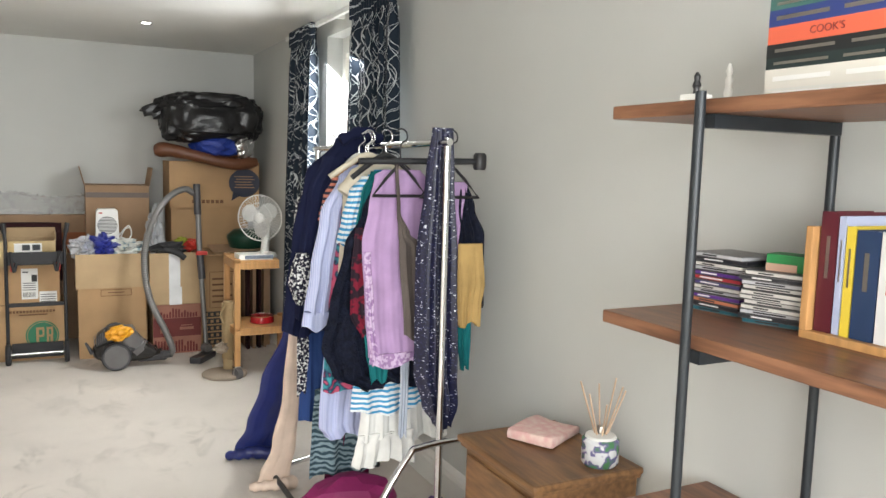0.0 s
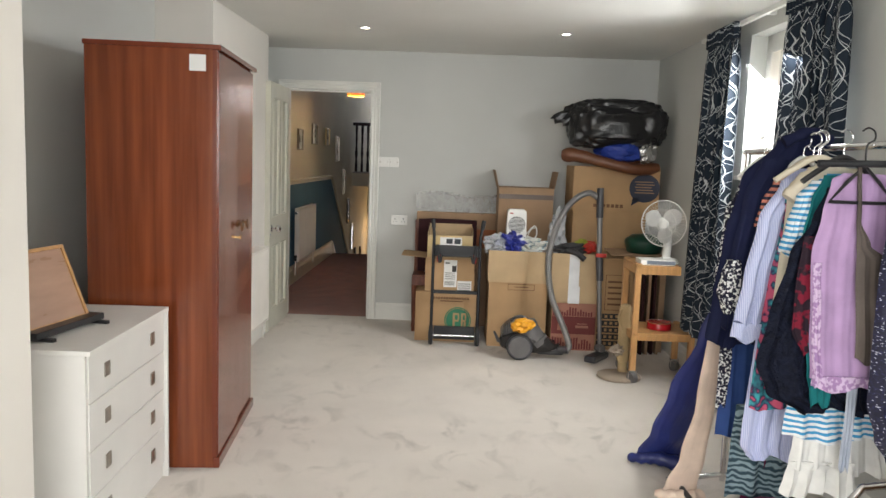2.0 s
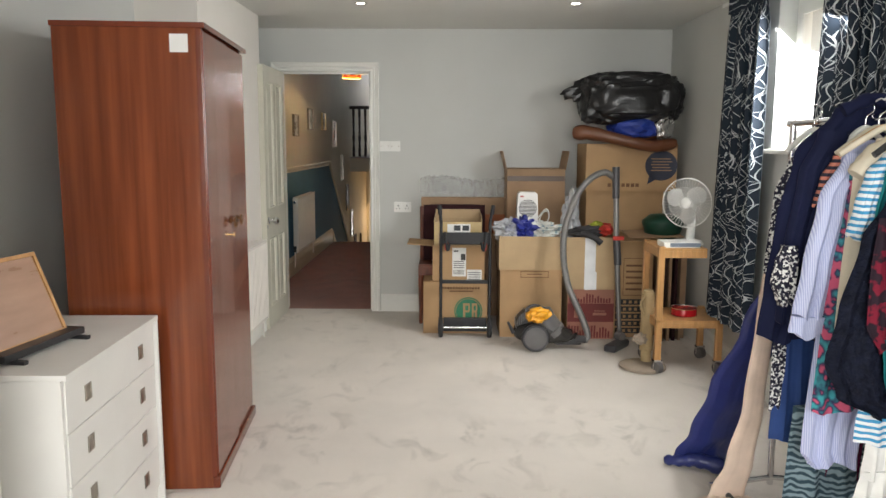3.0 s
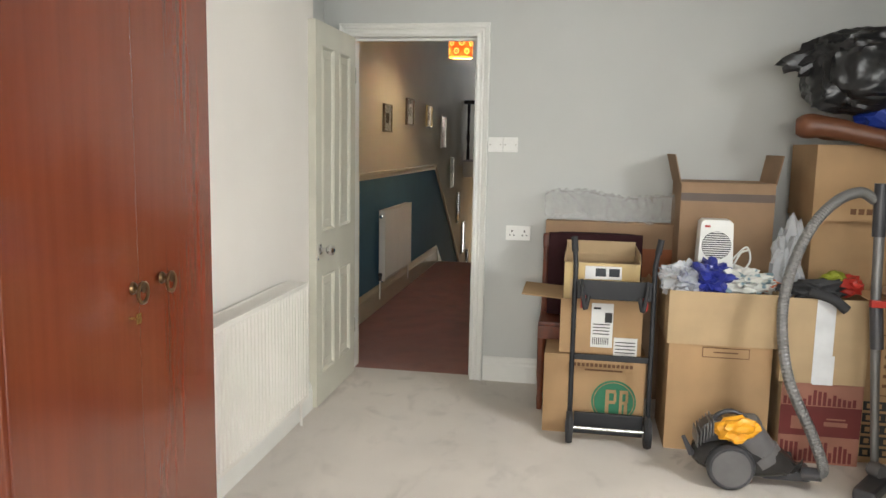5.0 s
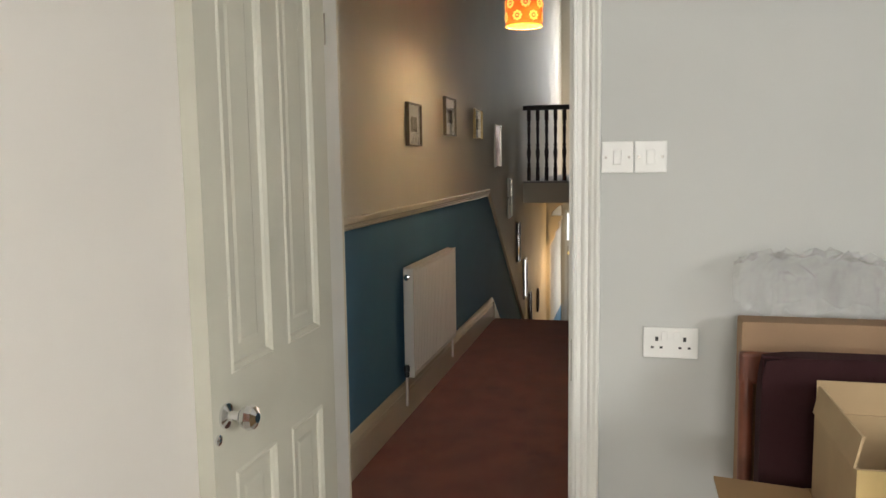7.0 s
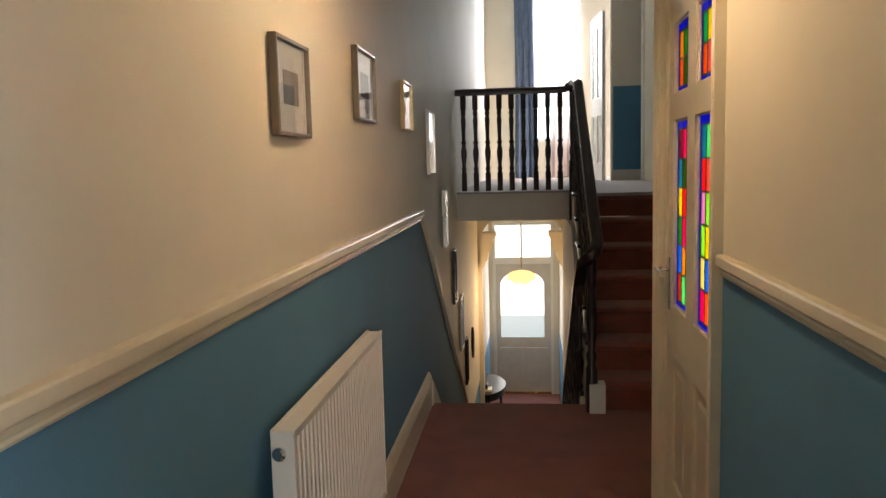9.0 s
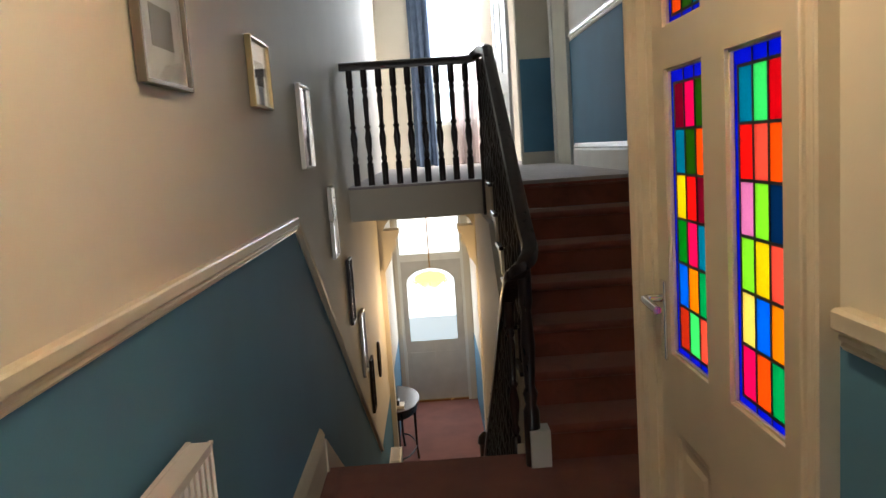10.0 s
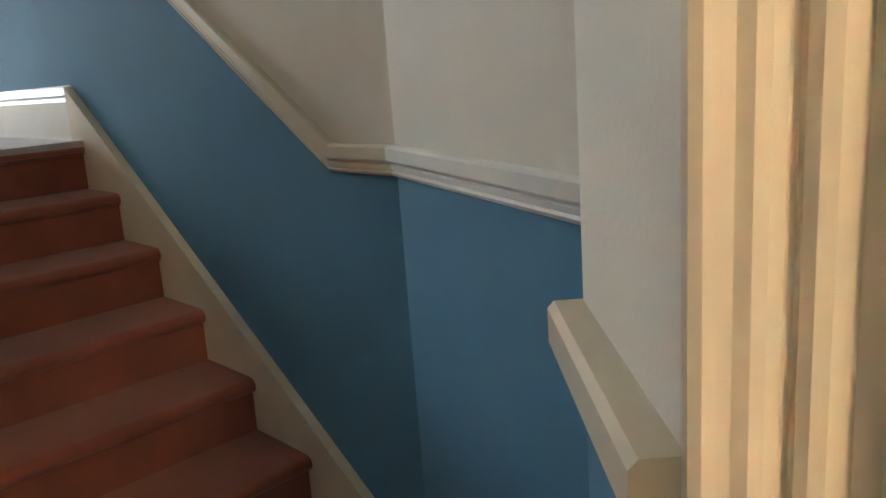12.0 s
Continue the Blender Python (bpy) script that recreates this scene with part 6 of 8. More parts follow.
garment("striped_shirt", [(1.455, 2.570, 2.714, 3.17), (1.38, 2.500, 2.714, 3.17), (1.05, 2.490, 2.734, 3.17), (0.75, 2.480, 2.744, 3.16)], "stripe", "blue and white striped top", 7, 0.010, 0.014,
        panels=[("sleeve", [(1.43, 2.520, 2.570, 3.135), (1.37, 2.472, 2.545, 3.135), (1.27, 2.446, 2.520, 3.135), (1.18, 2.428, 2.495, 3.135)], "stripe", 0.005, 0.022)])
garment("cream_dress", [(1.475, 2.540, 2.744, 3.22), (1.40, 2.480, 2.764, 3.22), (0.9, 2.460, 2.764, 3.22), (0.70, 2.460, 2.774, 3.22)], "ivory", "ivory dress on a padded hanger", 8, 0.010, 0.016, [("shoulder", [(2.640, 3.20, 1.475), (2.540, 3.19, 1.44), (2.475, 3.19, 1.36)], (0.028, 0.035), "ivory")])
garment("striped_skirt", [(0.74, 2.505, 2.780, 3.10), (0.66, 2.490, 2.805, 3.10), (0.60, 2.482, 2.822, 3.095), (0.545, 2.477, 2.832, 3.09)], "stripe", "blue and white striped skirt hem below the lace dress", 21, 0.012, 0.014)
garment("frilled_skirt", [(0.62, 2.535, 2.715, 3.115), (0.52, 2.522, 2.722, 3.11), (0.44, 2.512, 2.730, 3.105)], "white", "white cotton skirt with a frilled hem", 9, 0.012, 0.014, panels=[("frill", [(0.452, 2.508, 2.734, 3.10), (0.40, 2.498, 2.740, 3.098), (0.342, 2.484, 2.745, 3.096)], "white", 0.016, 0.008), ("seam_band", [(0.462, 2.508, 2.734, 3.092), (0.446, 2.508, 2.734, 3.092)], "white", 0.006, 0.006)])
garment("white_petticoat", [(0.62, 2.690, 2.840, 3.15), (0.50, 2.690, 2.875, 3.15), (0.40, 2.680, 2.905, 3.15)], "white", "white cotton petticoat behind the frilled skirt", 29, 0.014, 0.012)
garment("printed_dress", [(1.46, 2.560, 2.718, 3.28), (1.36, 2.490, 2.738, 3.28), (0.9, 2.440, 2.738, 3.27), (0.60, 2.420, 2.738, 3.26)], "print", "dress printed in pink, navy and teal", 10, 0.012, 0.018,
        panels=[("sleeve", [(1.42, 2.485, 2.530, 3.365), (1.34, 2.445, 2.500, 3.365), (1.26, 2.428, 2.475, 3.365)], "coral", 0.004, 0.016)])
garment("pinstripe_shirt", [(1.47, 2.540, 2.725, 3.35), (1.41, 2.500, 2.745, 3.35), (0.9, 2.460, 2.725, 3.34), (0.43, 2.425, 2.615, 3.32), (0.385, 2.450, 2.615, 3.32)], "sky", "pale blue pinstriped shirt with long sleeves", 11, 0.008, 0.016,
        panels=[("sleeve", [(1.43, 2.490, 2.570, 3.30), (1.275, 2.416, 2.520, 3.30), (1.05, 2.378, 2.485, 3.295), (0.90, 2.354, 2.466, 3.29)], "sky", 0.008, 0.026), ("cuff", [(0.905, 2.350, 2.466, 3.29), (0.84, 2.344, 2.460, 3.29)], "sky", 0.003, 0.028)])
garment("wine_top", [(1.46, 2.530, 2.690, 3.42), (1.38, 2.510, 2.710, 3.42), (0.8, 2.500, 2.710, 3.42), (0.14, 2.490, 2.690, 3.44)], "wine", "wine red velvet dress", 12, 0.014, 0.018)
garment("navy_coat", [(1.605, 2.600, 2.675, 3.48), (1.57, 2.535, 2.705, 3.48), (1.42, 2.408, 2.740, 3.475), (1.17, 2.356, 2.730, 3.47), (0.95, 2.330, 2.600, 3.465), (0.785, 2.312, 2.520, 3.46)], "navy", "long navy wool coat over the rack", 13, 0.010, 0.035, [("collar", [(2.540, 3.44, 1.565), (2.630, 3.43, 1.605), (2.710, 3.44, 1.575)], (0.022, 0.022), "navy")],
        [("sleeve", [(1.50, 2.460, 2.560, 3.425), (1.35, 2.400, 2.500, 3.42), (1.10, 2.366, 2.460, 3.415), (0.86, 2.350, 2.440, 3.41)], "navy", 0.006, 0.026)])
garment("blue_skirt", [(0.86, 2.412, 2.600, 3.52), (0.7, 2.410, 2.610, 3.52), (0.55, 2.402, 2.620, 3.51), (0.395, 2.393, 2.620, 3.50)], "blue", "mid-blue cotton skirt hanging low", 14, 0.008, 0.02)
garment("ikat_skirt", [(0.55, 2.440, 2.690, 3.43), (0.4, 2.425, 2.700, 3.42), (0.19, 2.412, 2.710, 3.41)], "leaf", "teal patterned long skirt", 15, 0.014, 0.02)
garment("floral_blouse", [(1.47, 2.500, 2.702, 3.60), (1.38, 2.440, 2.722, 3.60), (1.28, 2.400, 2.702, 3.60), (0.98, 2.380, 2.702, 3.60)], "floral", "black and white floral blouse", 16, 0.012, 0.025,
        panels=[("sleeve_end", [(1.12, 2.350, 2.400, 3.395), (1.06, 2.328, 2.408, 3.39), (0.99, 2.318, 2.404, 3.388), (0.925, 2.340, 2.392, 3.39)], "floral", 0.008, 0.022)])
garment("cream_gown", [(1.30, 2.47, 2.58, 3.72), (0.80, 2.412, 2.480, 3.72), (0.45, 2.388, 2.470, 3.74), (0.20, 2.350, 2.460, 3.78), (0.06, 2.300, 2.440, 3.80), (0.012, 2.270, 2.430, 3.80)], "cream", "long cream satin gown reaching the floor", 17, 0.0003, 0.014, [("pool_of_hem", [(2.255, 3.79, 0.022), (2.32, 3.76, 0.03), (2.39, 3.74, 0.034), (2.45, 3.77, 0.024)], (0.018, 0.030), "cream")])
garment("satin_gown", [(1.42, 2.58, 2.68, 3.86), (1.0, 2.56, 2.67, 3.90), (0.7, 2.45, 2.62, 3.96), (0.4, 2.36, 2.56, 4.05), (0.18, 2.31, 2.52, 4.12), (0.05, 2.265, 2.50, 4.18), (0.012, 2.25, 2.50, 4.20)], "satin", "royal blue satin gown trailing on the carpet", 18, 0.0018, 0.020, [("train", [(2.23, 4.20, 0.022), (2.29, 4.16, 0.036), (2.36, 4.14, 0.045), (2.46, 4.10, 0.032)], (0.02, 0.038), "satin")])
garment("scarf", [(0.85, 2.385, 2.43, 3.50), (0.7, 2.385, 2.435, 3.50), (0.52, 2.385, 2.435, 3.50)], "floral", "black and white printed scarf end", 19, 0.001, 0.005)
fb = thing("bag_of_shoes", pose(2.66, 3.0, 0), "clear bag of purple and yellow things under the rack", "bag")
part("contents", moved(crumple(0.11, 1.3, 1.0, 0.8, 71, 0.4), pose(-0.07, 0, 0.12)), mat("olive_yellow_cloth", (0.30, 0.25, 0.07), 0.7), fb)
part("contents", moved(crumple(0.10, 1.2, 1.0, 0.9, 73, 0.4), pose(0.09, -0.05, 0.14)), mat("purple_cloth", (0.07, 0.03, 0.14), 0.5), fb)
part("contents", moved(crumple(0.09, 1.2, 1.0, 0.9, 75, 0.5), pose(0.02, -0.10, 0.11)), C["black"], fb)
pk = thing("magenta_bag", pose(2.52, 3.22, 0.0), "flat magenta bag under the skirts", "bag")
part("bag", moved(crumple(0.15, 1.3, 0.8, 0.8, 77, 0.15), pose(0, 0, 0.14)), mat("magenta_cloth", (0.22, 0.01, 0.09), 0.6), pk)

# ---- bedside cabinet ----
sc = thing("bedside_cabinet", pose(2.672, 2.146, 0), "small brown wooden bedside cabinet with a moulded top", "bedside cabinet")
part("top", box(-0.014, 0.368, -0.012, 0.446, 0.597, 0.62, 0.009), M["oak"], sc)
part("top_moulding", box(-0.004, 0.366, -0.002, 0.436, 0.585, 0.597, 0.004), M["oak"], sc)
part("body", box(0.012, 0.364, 0.012, 0.422, 0.05, 0.585, 0.003), M["oak"], sc)
part("plinth", box(0.0, 0.366, 0.0, 0.434, 0.0, 0.05, 0.006), M["oak"], sc)
for k in range(2):
    d = part("drawer_front", box(0.002, 0.012, 0.03, 0.404, 0.345 - 0.25 * k, 0.565 - 0.25 * k, 0.005), M["oak"], sc)
    part("knob", moved(lathe([(0.006, 0), (0.006, 0.008), (0.012, 0.014), (0.009, 0.022)], 14), pose(0.002, 0.217, 0.46 - 0.25 * k, 0, -90)), M["brass"], d, smooth=True)
pp = thing("folded_cloth", pose(2.905, 2.46, 0.62), "folded pale pink towelling cloth", "cloth")
bm = box(-0.098, 0.098, -0.082, 0.082, 0, 0.03, 0.010)
bmesh.ops.subdivide_edges(bm, edges=bm.edges, cuts=2, use_grid_fill=True)
for v in bm.verts:
    v.co.z += 0.012 * noise.noise(v.co * 14) if v.co.z > 0.01 else 0
part("cloth", moved(bm, pose(0, 0, 0.004, 0, 0, 28)), C["pink"], pp, smooth=True)
rd = thing("reed_diffuser", pose(2.935, 2.21, 0.62) @ Matrix.Scale(1.2, 4), "round floral glass jar with diffuser reeds", "reed diffuser")
part("jar", lathe([(0.040, 0), (0.046, 0.008), (0.046, 0.062), (0.040, 0.068), (0.036, 0.068), (0.036, 0.01), (0.001, 0.01)], 28), spot_mat("purple_floral_glass", (0.16, 0.13, 0.30), (0.62, 0.64, 0.66), 40, 0.52, 0.02, 0.15, c=(0.08, 0.22, 0.10)), rd, smooth=True)
part("collar", lathe([(0.012, 0.066), (0.014, 0.085), (0.010, 0.095)], 16), M["nickel"], rd, smooth=True)
part("cap", lathe([(0.040, 0.066), (0.036, 0.074), (0.012, 0.078)], 20), M["white_plastic"], rd, smooth=True)
for k in range(8):
    a = 2 * math.pi * k / 8 + 0.3
    part("reed", tube([(0, 0, 0.03), (0.055 * math.cos(a), 0.055 * math.sin(a), 0.205 - 0.02 * (k % 3))], 0.0022, 6), mat("reed", (0.55, 0.40, 0.28), 0.8, bump=0) if k == 0 else bpy.data.materials["reed"], rd)

# ---- shelving ----
SZ = 1.161
sh = thing("shelving_unit", pose(2.648, 0.10, 0), "walnut plank shelves on dark steel posts", "shelving unit")
for z in (1.622, SZ, 0.69, 0.22):
    s = part("shelf", box(0, 0.365, 0, 1.77, z - 0.029, z, 0.004), M["walnut"], sh, "thick walnut plank shelf")
    for y in (0.24, 1.48):
        part("bracket", box(0.0, 0.36, y - 0.016, y + 0.016, z - 0.056, z - 0.030), M["steel_paint"], sh)
for y in (0.24, 1.48):
    for x in (-0.024, 0.362):
        part("post", tube([(x, y, 0), (x, y, 1.634 if x < 0 else 1.60)], 0.0105, 14), M["steel_paint"], sh, smooth=True)


def solid_book(m, w, d, t, cover, label, title=None, inkm=None, group="books"):
    """A lying book: spine along x on y=0, thickness up z."""
    b = thing("book", m, label, "book", group)
    part("cover", boxes([(0, w, 0, 0.004, 0, t), (0, w, 0.004, d, 0, 0.003), (0, w, 0.004, d, t - 0.003, t)]), cover, b)
    part("pages", box(0.004, w - 0.004, 0.004, d - 0.004, 0.003, t - 0.003), M["paper"], b)
    if title:
        lettering(title, t * 0.6, pose(w * 0.45, -0.0006, t * 0.5, 90), inkm, b)
    else:
        for u, v in ((0.06, 0.45), (0.55, 0.80)):
            part("spine_line", box(u * w, v * w, -0.0008, 0, t * 0.38, t * 0.62), inkm, b)
    return b


def cover(name, col):
    return mat(name, col, 0.4, var=0.06, bump=0.05)


z = 1.622
BS = pose(2.70, 1.50, 0, 0, 0, -90)
for w, t, col, lb, ti, ik in ((0.31, 0.016, (0.62, 0.62, 0.58), "thin white book lying in a stack", None, M["paper"]), (0.30, 0.040, (0.66, 0.64, 0.58), "thick white book lying in a stack", None, M["paper"]), (0.285, 0.024, (0.02, 0.035, 0.035), "dark green book lying in a stack", None, M["nickel"]),
                              (0.31, 0.028, (0.015, 0.017, 0.018), "black book lying in a stack", None, M["nickel"]), (0.27, 0.036, (0.70, 0.13, 0.07), "orange book lying in a stack", "COOK'S", M["red_ink"]), (0.275, 0.034, (0.03, 0.05, 0.20), "navy blue book lying in a stack", None, M["nickel"]), (0.26, 0.024, (0.06, 0.16, 0.14), "green book lying in a stack", None, M["nickel"])):
    solid_book(Matrix.Translation((0, 0.03 * (w - 0.27), z)) @ BS, w, 0.21, t * 0.86, cover(lb.replace(" ", "_")[:20], col), lb, ti, ik, "stack of books")
    z += t * 0.86
for i, (t, hgt, col, lb) in enumerate(((0.036, 0.235, (0.10, 0.012, 0.022), "tall maroon book standing in a rack"), (0.014, 0.228, (0.45, 0.50, 0.68), "pale blue book standing in a rack"), (0.018, 0.21, (0.72, 0.55, 0.06), "yellow book standing in a rack"), (0.046, 0.205, (0.02, 0.045, 0.11), "navy book standing in a rack"), (0.038, 0.205, (0.70, 0.70, 0.70), "white book standing in a rack"), (0.03, 0.21, (0.25, 0.05, 0.04), "red book standing in a rack"))):
    y = 1.482 - sum((0.036, 0.014, 0.018, 0.046, 0.038, 0.03)[:i + 1]) - 0.003 * i
    bk = thing("book", pose(2.862, y, SZ + 0.017), lb, "book", "books in the wooden rack")
    cm = cover("upright_" + lb.split(" book")[0].replace(" ", "_"), col)
    part("cover", boxes([(0, 0.004, 0, t, 0, hgt), (0.004, 0.15, 0, 0.002, 0, hgt), (0.004, 0.15, t - 0.002, t, 0, hgt)]), cm, bk)
    part("pages", box(0.004, 0.146, 0.002, t - 0.002, 0.003, hgt - 0.004), M["paper"], bk)
    part("spine_line", box(-0.0008, 0, t * 0.4, t * 0.6, hgt * 0.45, hgt * 0.8), M["nickel"] if i != 4 else C["red_plastic"], bk)
wr = thing("book_rack", pose(2.845, 1.24, SZ), "light wooden book rack on the shelf", "book rack")
part("base", box(0, 0.168, 0, 0.262, 0, 0.016, 0.002), M["beech"], wr)
part("end_panel", box(0, 0.168, 0.246, 0.262, 0.016, 0.222, 0.002), M["beech"], wr)
rnd = random.Random(11)
cds = [(0.02, 0.02, 0.025), (0.5, 0.5, 0.52), (0.06, 0.05, 0.16), (0.35, 0.03, 0.04), (0.5, 0.18, 0.1), (0.02, 0.12, 0.16), (0.62, 0.60, 0.56), (0.10, 0.03, 0.22)]
CM = [mat("cd_inlay_%s" % "abcdefgh"[i], c, 0.3, var=0.1, bump=0) for i, c in enumerate(cds)]
for sx, sy, turn, spines in ((2.862, 1.818, -84, "faehbgcdhbgab"), (2.850, 1.655, -74, "fabgggggbag")):
    for k, c in enumerate(spines):
        cd = thing("cd_case", pose(sx + rnd.uniform(-0.006, 0.006), sy + rnd.uniform(-0.006, 0.006), SZ + k * 0.0105, 0, 0, turn + rnd.uniform(-4, 4)), "plastic compact disc case lying in a stack", "cd case", "stacks of discs")
        part("inlay", box(0.0015, 0.1405, 0.0008, 0.124, 0.0015, 0.0085), CM["abcdefgh".index(c)], cd)
        part("case", boxes([(0, 0.142, 0, 0.125, 0, 0.0014), (0, 0.142, 0, 0.125, 0.0087, 0.0100)]), M["dark_grey"] if k % 3 else M["grey_plastic"], cd)
        part("spine_line", box(0.03, 0.06 + 0.05 * rnd.random(), -0.0004, 0.0008, 0.0035, 0.0065), M["paper"] if c in "acdh" else M["ink"], cd)
gbx = thing("small_box", pose(2.89, 1.63, SZ + 11 * 0.0105, 0, 0, -74), "small green and cream cardboard box on the discs", "box")
part("carton", box(0, 0.10, 0, 0.06, 0, 0.036, 0.001), mat("green_card", (0.02, 0.25, 0.07), 0.5, bump=0), gbx)
part("printed_band", box(0.0, 0.066, -0.0012, 0, 0.0, 0.016), mat("salmon_card", (0.6, 0.38, 0.28), 0.6, bump=0), gbx)
fg = thing("white_figurine", pose(2.86, 1.74, 1.622), "small white ornamental figurine on the top shelf", "figurine")
part("figurine", lathe([(0.012, 0), (0.014, 0.006), (0.008, 0.012), (0.010, 0.035), (0.007, 0.05), (0.009, 0.062), (0.005, 0.072), (0.008, 0.082), (0.003, 0.098)], 14), M["white_plastic"], fg, smooth=True)
fg = thing("dark_figurine", pose(2.67, 1.64, 1.622), "tiny dark figurine on a white block", "figurine")
part("block", box(-0.022, 0.022, -0.022, 0.022, 0, 0.012, 0.002), M["white_plastic"], fg)
part("figurine", lathe([(0.008, 0.012), (0.006, 0.022), (0.009, 0.03), (0.005, 0.040), (0.007, 0.048), (0.002, 0.056)], 12), M["black_plastic"], fg, smooth=True)


# ---- stairs ----
def nosed_step(parent, x0, x1, ynose, z, drop, go, material):
    """A carpeted step: rounded nosing at ynose, riser below it on the -y side, tread behind on the +y side."""
    r = 0.022
    out = [(ynose + go + 0.01, z), (ynose, z)]
    out += [(ynose - r * math.sin(a), z - r + r * math.cos(a)) for a in [math.pi * k / 8 for k in range(1, 8)]]
    out += [(ynose, z - 2 * r), (ynose + 0.004, z - drop), (ynose + go + 0.01, z - drop)]
    return part("step", prism(out, "x", x0, x1), material, parent, smooth=True)


up = thing("staircase_up", pose(0, 0, 0), "red-brown carpeted wooden stairs up to the landing", "staircase")
for k in range(1, 8):
    nosed_step(up, 0.50, SX - 0.03, YTOP - (7 - k) * GO, k * RISE if k < 7 else LAND + 0.002, RISE, GO if k < 7 else 0.02, M["red_carpet"])
yb0 = YTOP - 6 * GO
part("wall_string", prism([(yb0 - 0.06, 0), (yb0 - 0.06, 0.10), (yb0, 0.28), (YTOP + 0.078, LAND + 0.207), (YTOP + 0.084, LAND + 0.207), (YTOP + 0.084, LAND - 0.1), (yb0 + 0.4, 0)], "x", SX - 0.03, SX), M["gloss_cream"], up, "cream painted wall string")
saw = [(yb0 - 0.02, 0)]
for k in range(1, 8):
    y = YTOP - (7 - k) * GO
    saw += [(y - 0.02, (k - 1) * RISE), (y - 0.02, k * RISE - 0.02)]
saw += [(YB, LAND - 0.02), (YB, LAND - 0.24), (YTOP - 0.1, LAND - 0.3), (yb0 + 0.25, -0.1), (yb0 - 0.02, -0.15)]
part("outer_string", prism(saw, "x", 0.468, 0.50), M["gloss_cream"], up, "cream painted cut string")
for k in range(2, 8):
    y = YTOP - (7 - k) * GO
    z = k * RISE - 0.012
    scroll = [(y - 0.02, z), (y + 0.205, z), (y + 0.20, z - 0.02), (y + 0.17, z - 0.035), (y + 0.155, z - 0.06), (y + 0.12, z - 0.062), (y + 0.085, z - 0.085), (y + 0.06, z - 0.125), (y + 0.02, z - 0.14), (y - 0.012, z - 0.152), (y - 0.02, z - 0.152)]
    part("step_bracket", prism(scroll, "x", 0.452, 0.468), M["gloss_cream"], up, "cream scrolled bracket at the end of a tread")
    part("tread_end", box(0.440, 0.468, y - 0.03, y + 0.23, z + 0.002, z + 0.024, 0.006), M["dark_wood"], up, "dark moulded tread end")
down = thing("staircase_down", pose(0, 0, 0), "red-brown carpeted wooden stairs down to the ground floor hall", "staircase")
ND = 12
DR = -GF / (ND + 0)
for k in range(0, ND):
    y = Y1 + k * GO
    out = [(y - GO - 0.05, -k * DR - 0.03), (y - GO - 0.05, -k * DR), (y, -k * DR)] + [(y + 0.02 * math.sin(a), -k * DR - 0.02 + 0.02 * math.cos(a)) for a in [math.pi * j / 8 for j in range(1, 8)]] + [(y - 0.004, -k * DR - 0.04), (y - 0.004, -(k + 1) * DR), (y - 0.05, -(k + 1) * DR), (y - 0.05, -k * DR - 0.03)]
    if k:
        part("step", prism(out, "x", HL + 0.03, 0.40), M["red_carpet"], down, smooth=True)
part("wall_string", prism([(Y1 - 0.05, 0.16), (Y1 + ND * GO, GF + 0.16), (Y1 + ND * GO, GF), (Y1 + (ND - 1) * GO - 0.2, GF), (Y1 - 0.05, -0.2)], "x", HL, HL + 0.03), M["gloss_cream"], down, "cream painted wall string")
part("outer_string", prism([(Y1, 0.05), (Y1 + ND * GO, GF + 0.16), (Y1 + ND * GO, GF), (Y1 + (ND - 1) * GO - 0.2, GF), (Y1, -0.25)], "x", 0.40, 0.43), M["gloss_cream"], down, "cream painted outer string")

# ---- balustrade: landing rail, raking rail up, wreath, raking rail down ----
bal = thing("balustrade", pose(0, 0, 0), "dark-stained wooden balustrade with turned balusters and a continuous handrail", "balustrade")


def baluster_mesh(h):
    s = h / 0.84
    prof = [(0.020, 0), (0.020, 0.16 * s), (0.013, 0.17 * s), (0.019, 0.20 * s), (0.012, 0.225 * s), (0.020, 0.30 * s), (0.022, 0.35 * s), (0.013, 0.41 * s), (0.021, 0.43 * s), (0.013, 0.45 * s), (0.015, 0.55 * s), (0.018, 0.63 * s), (0.012, 0.66 * s), (0.019, 0.685 * s), (0.013, 0.71 * s), (0.020, 0.72 * s), (0.020, h)]
    return mesh_of("baluster", lathe([(r * 1.15, z) for r, z in prof], 10), M["dark_wood"], True)


B1 = baluster_mesh(0.80)
for k in range(10):
    ob = part("baluster", B1, None, bal)
    ob.location = (HL + 0.07 + k * 0.101, YB - 0.02, LAND + 0.02)
HRZ = 0.84
XU = 0.485
for k in range(2, 8):
    for f in (0.06, 0.19):
        y = YTOP - (7 - k) * GO + f
        if y < YB - 0.08:
            ob = part("baluster", B1, None, bal)
            ob.location = (XU, y, k * RISE)
            ob.scale = (1, 1, 1.0 + (f - 0.06) * 0.8)
for k in range(2):
    ob = part("baluster", B1, None, bal)
    ob.location = (XU, YTOP + 0.32 + k * 0.16, LAND + 0.01)
for k in range(0, ND):
    for f in (0.07, 0.19):
        ob = part("baluster", B1, None, bal)
        ob.location = (0.40, Y1 + k * GO + f, -(k + 1) * DR + 0.08)


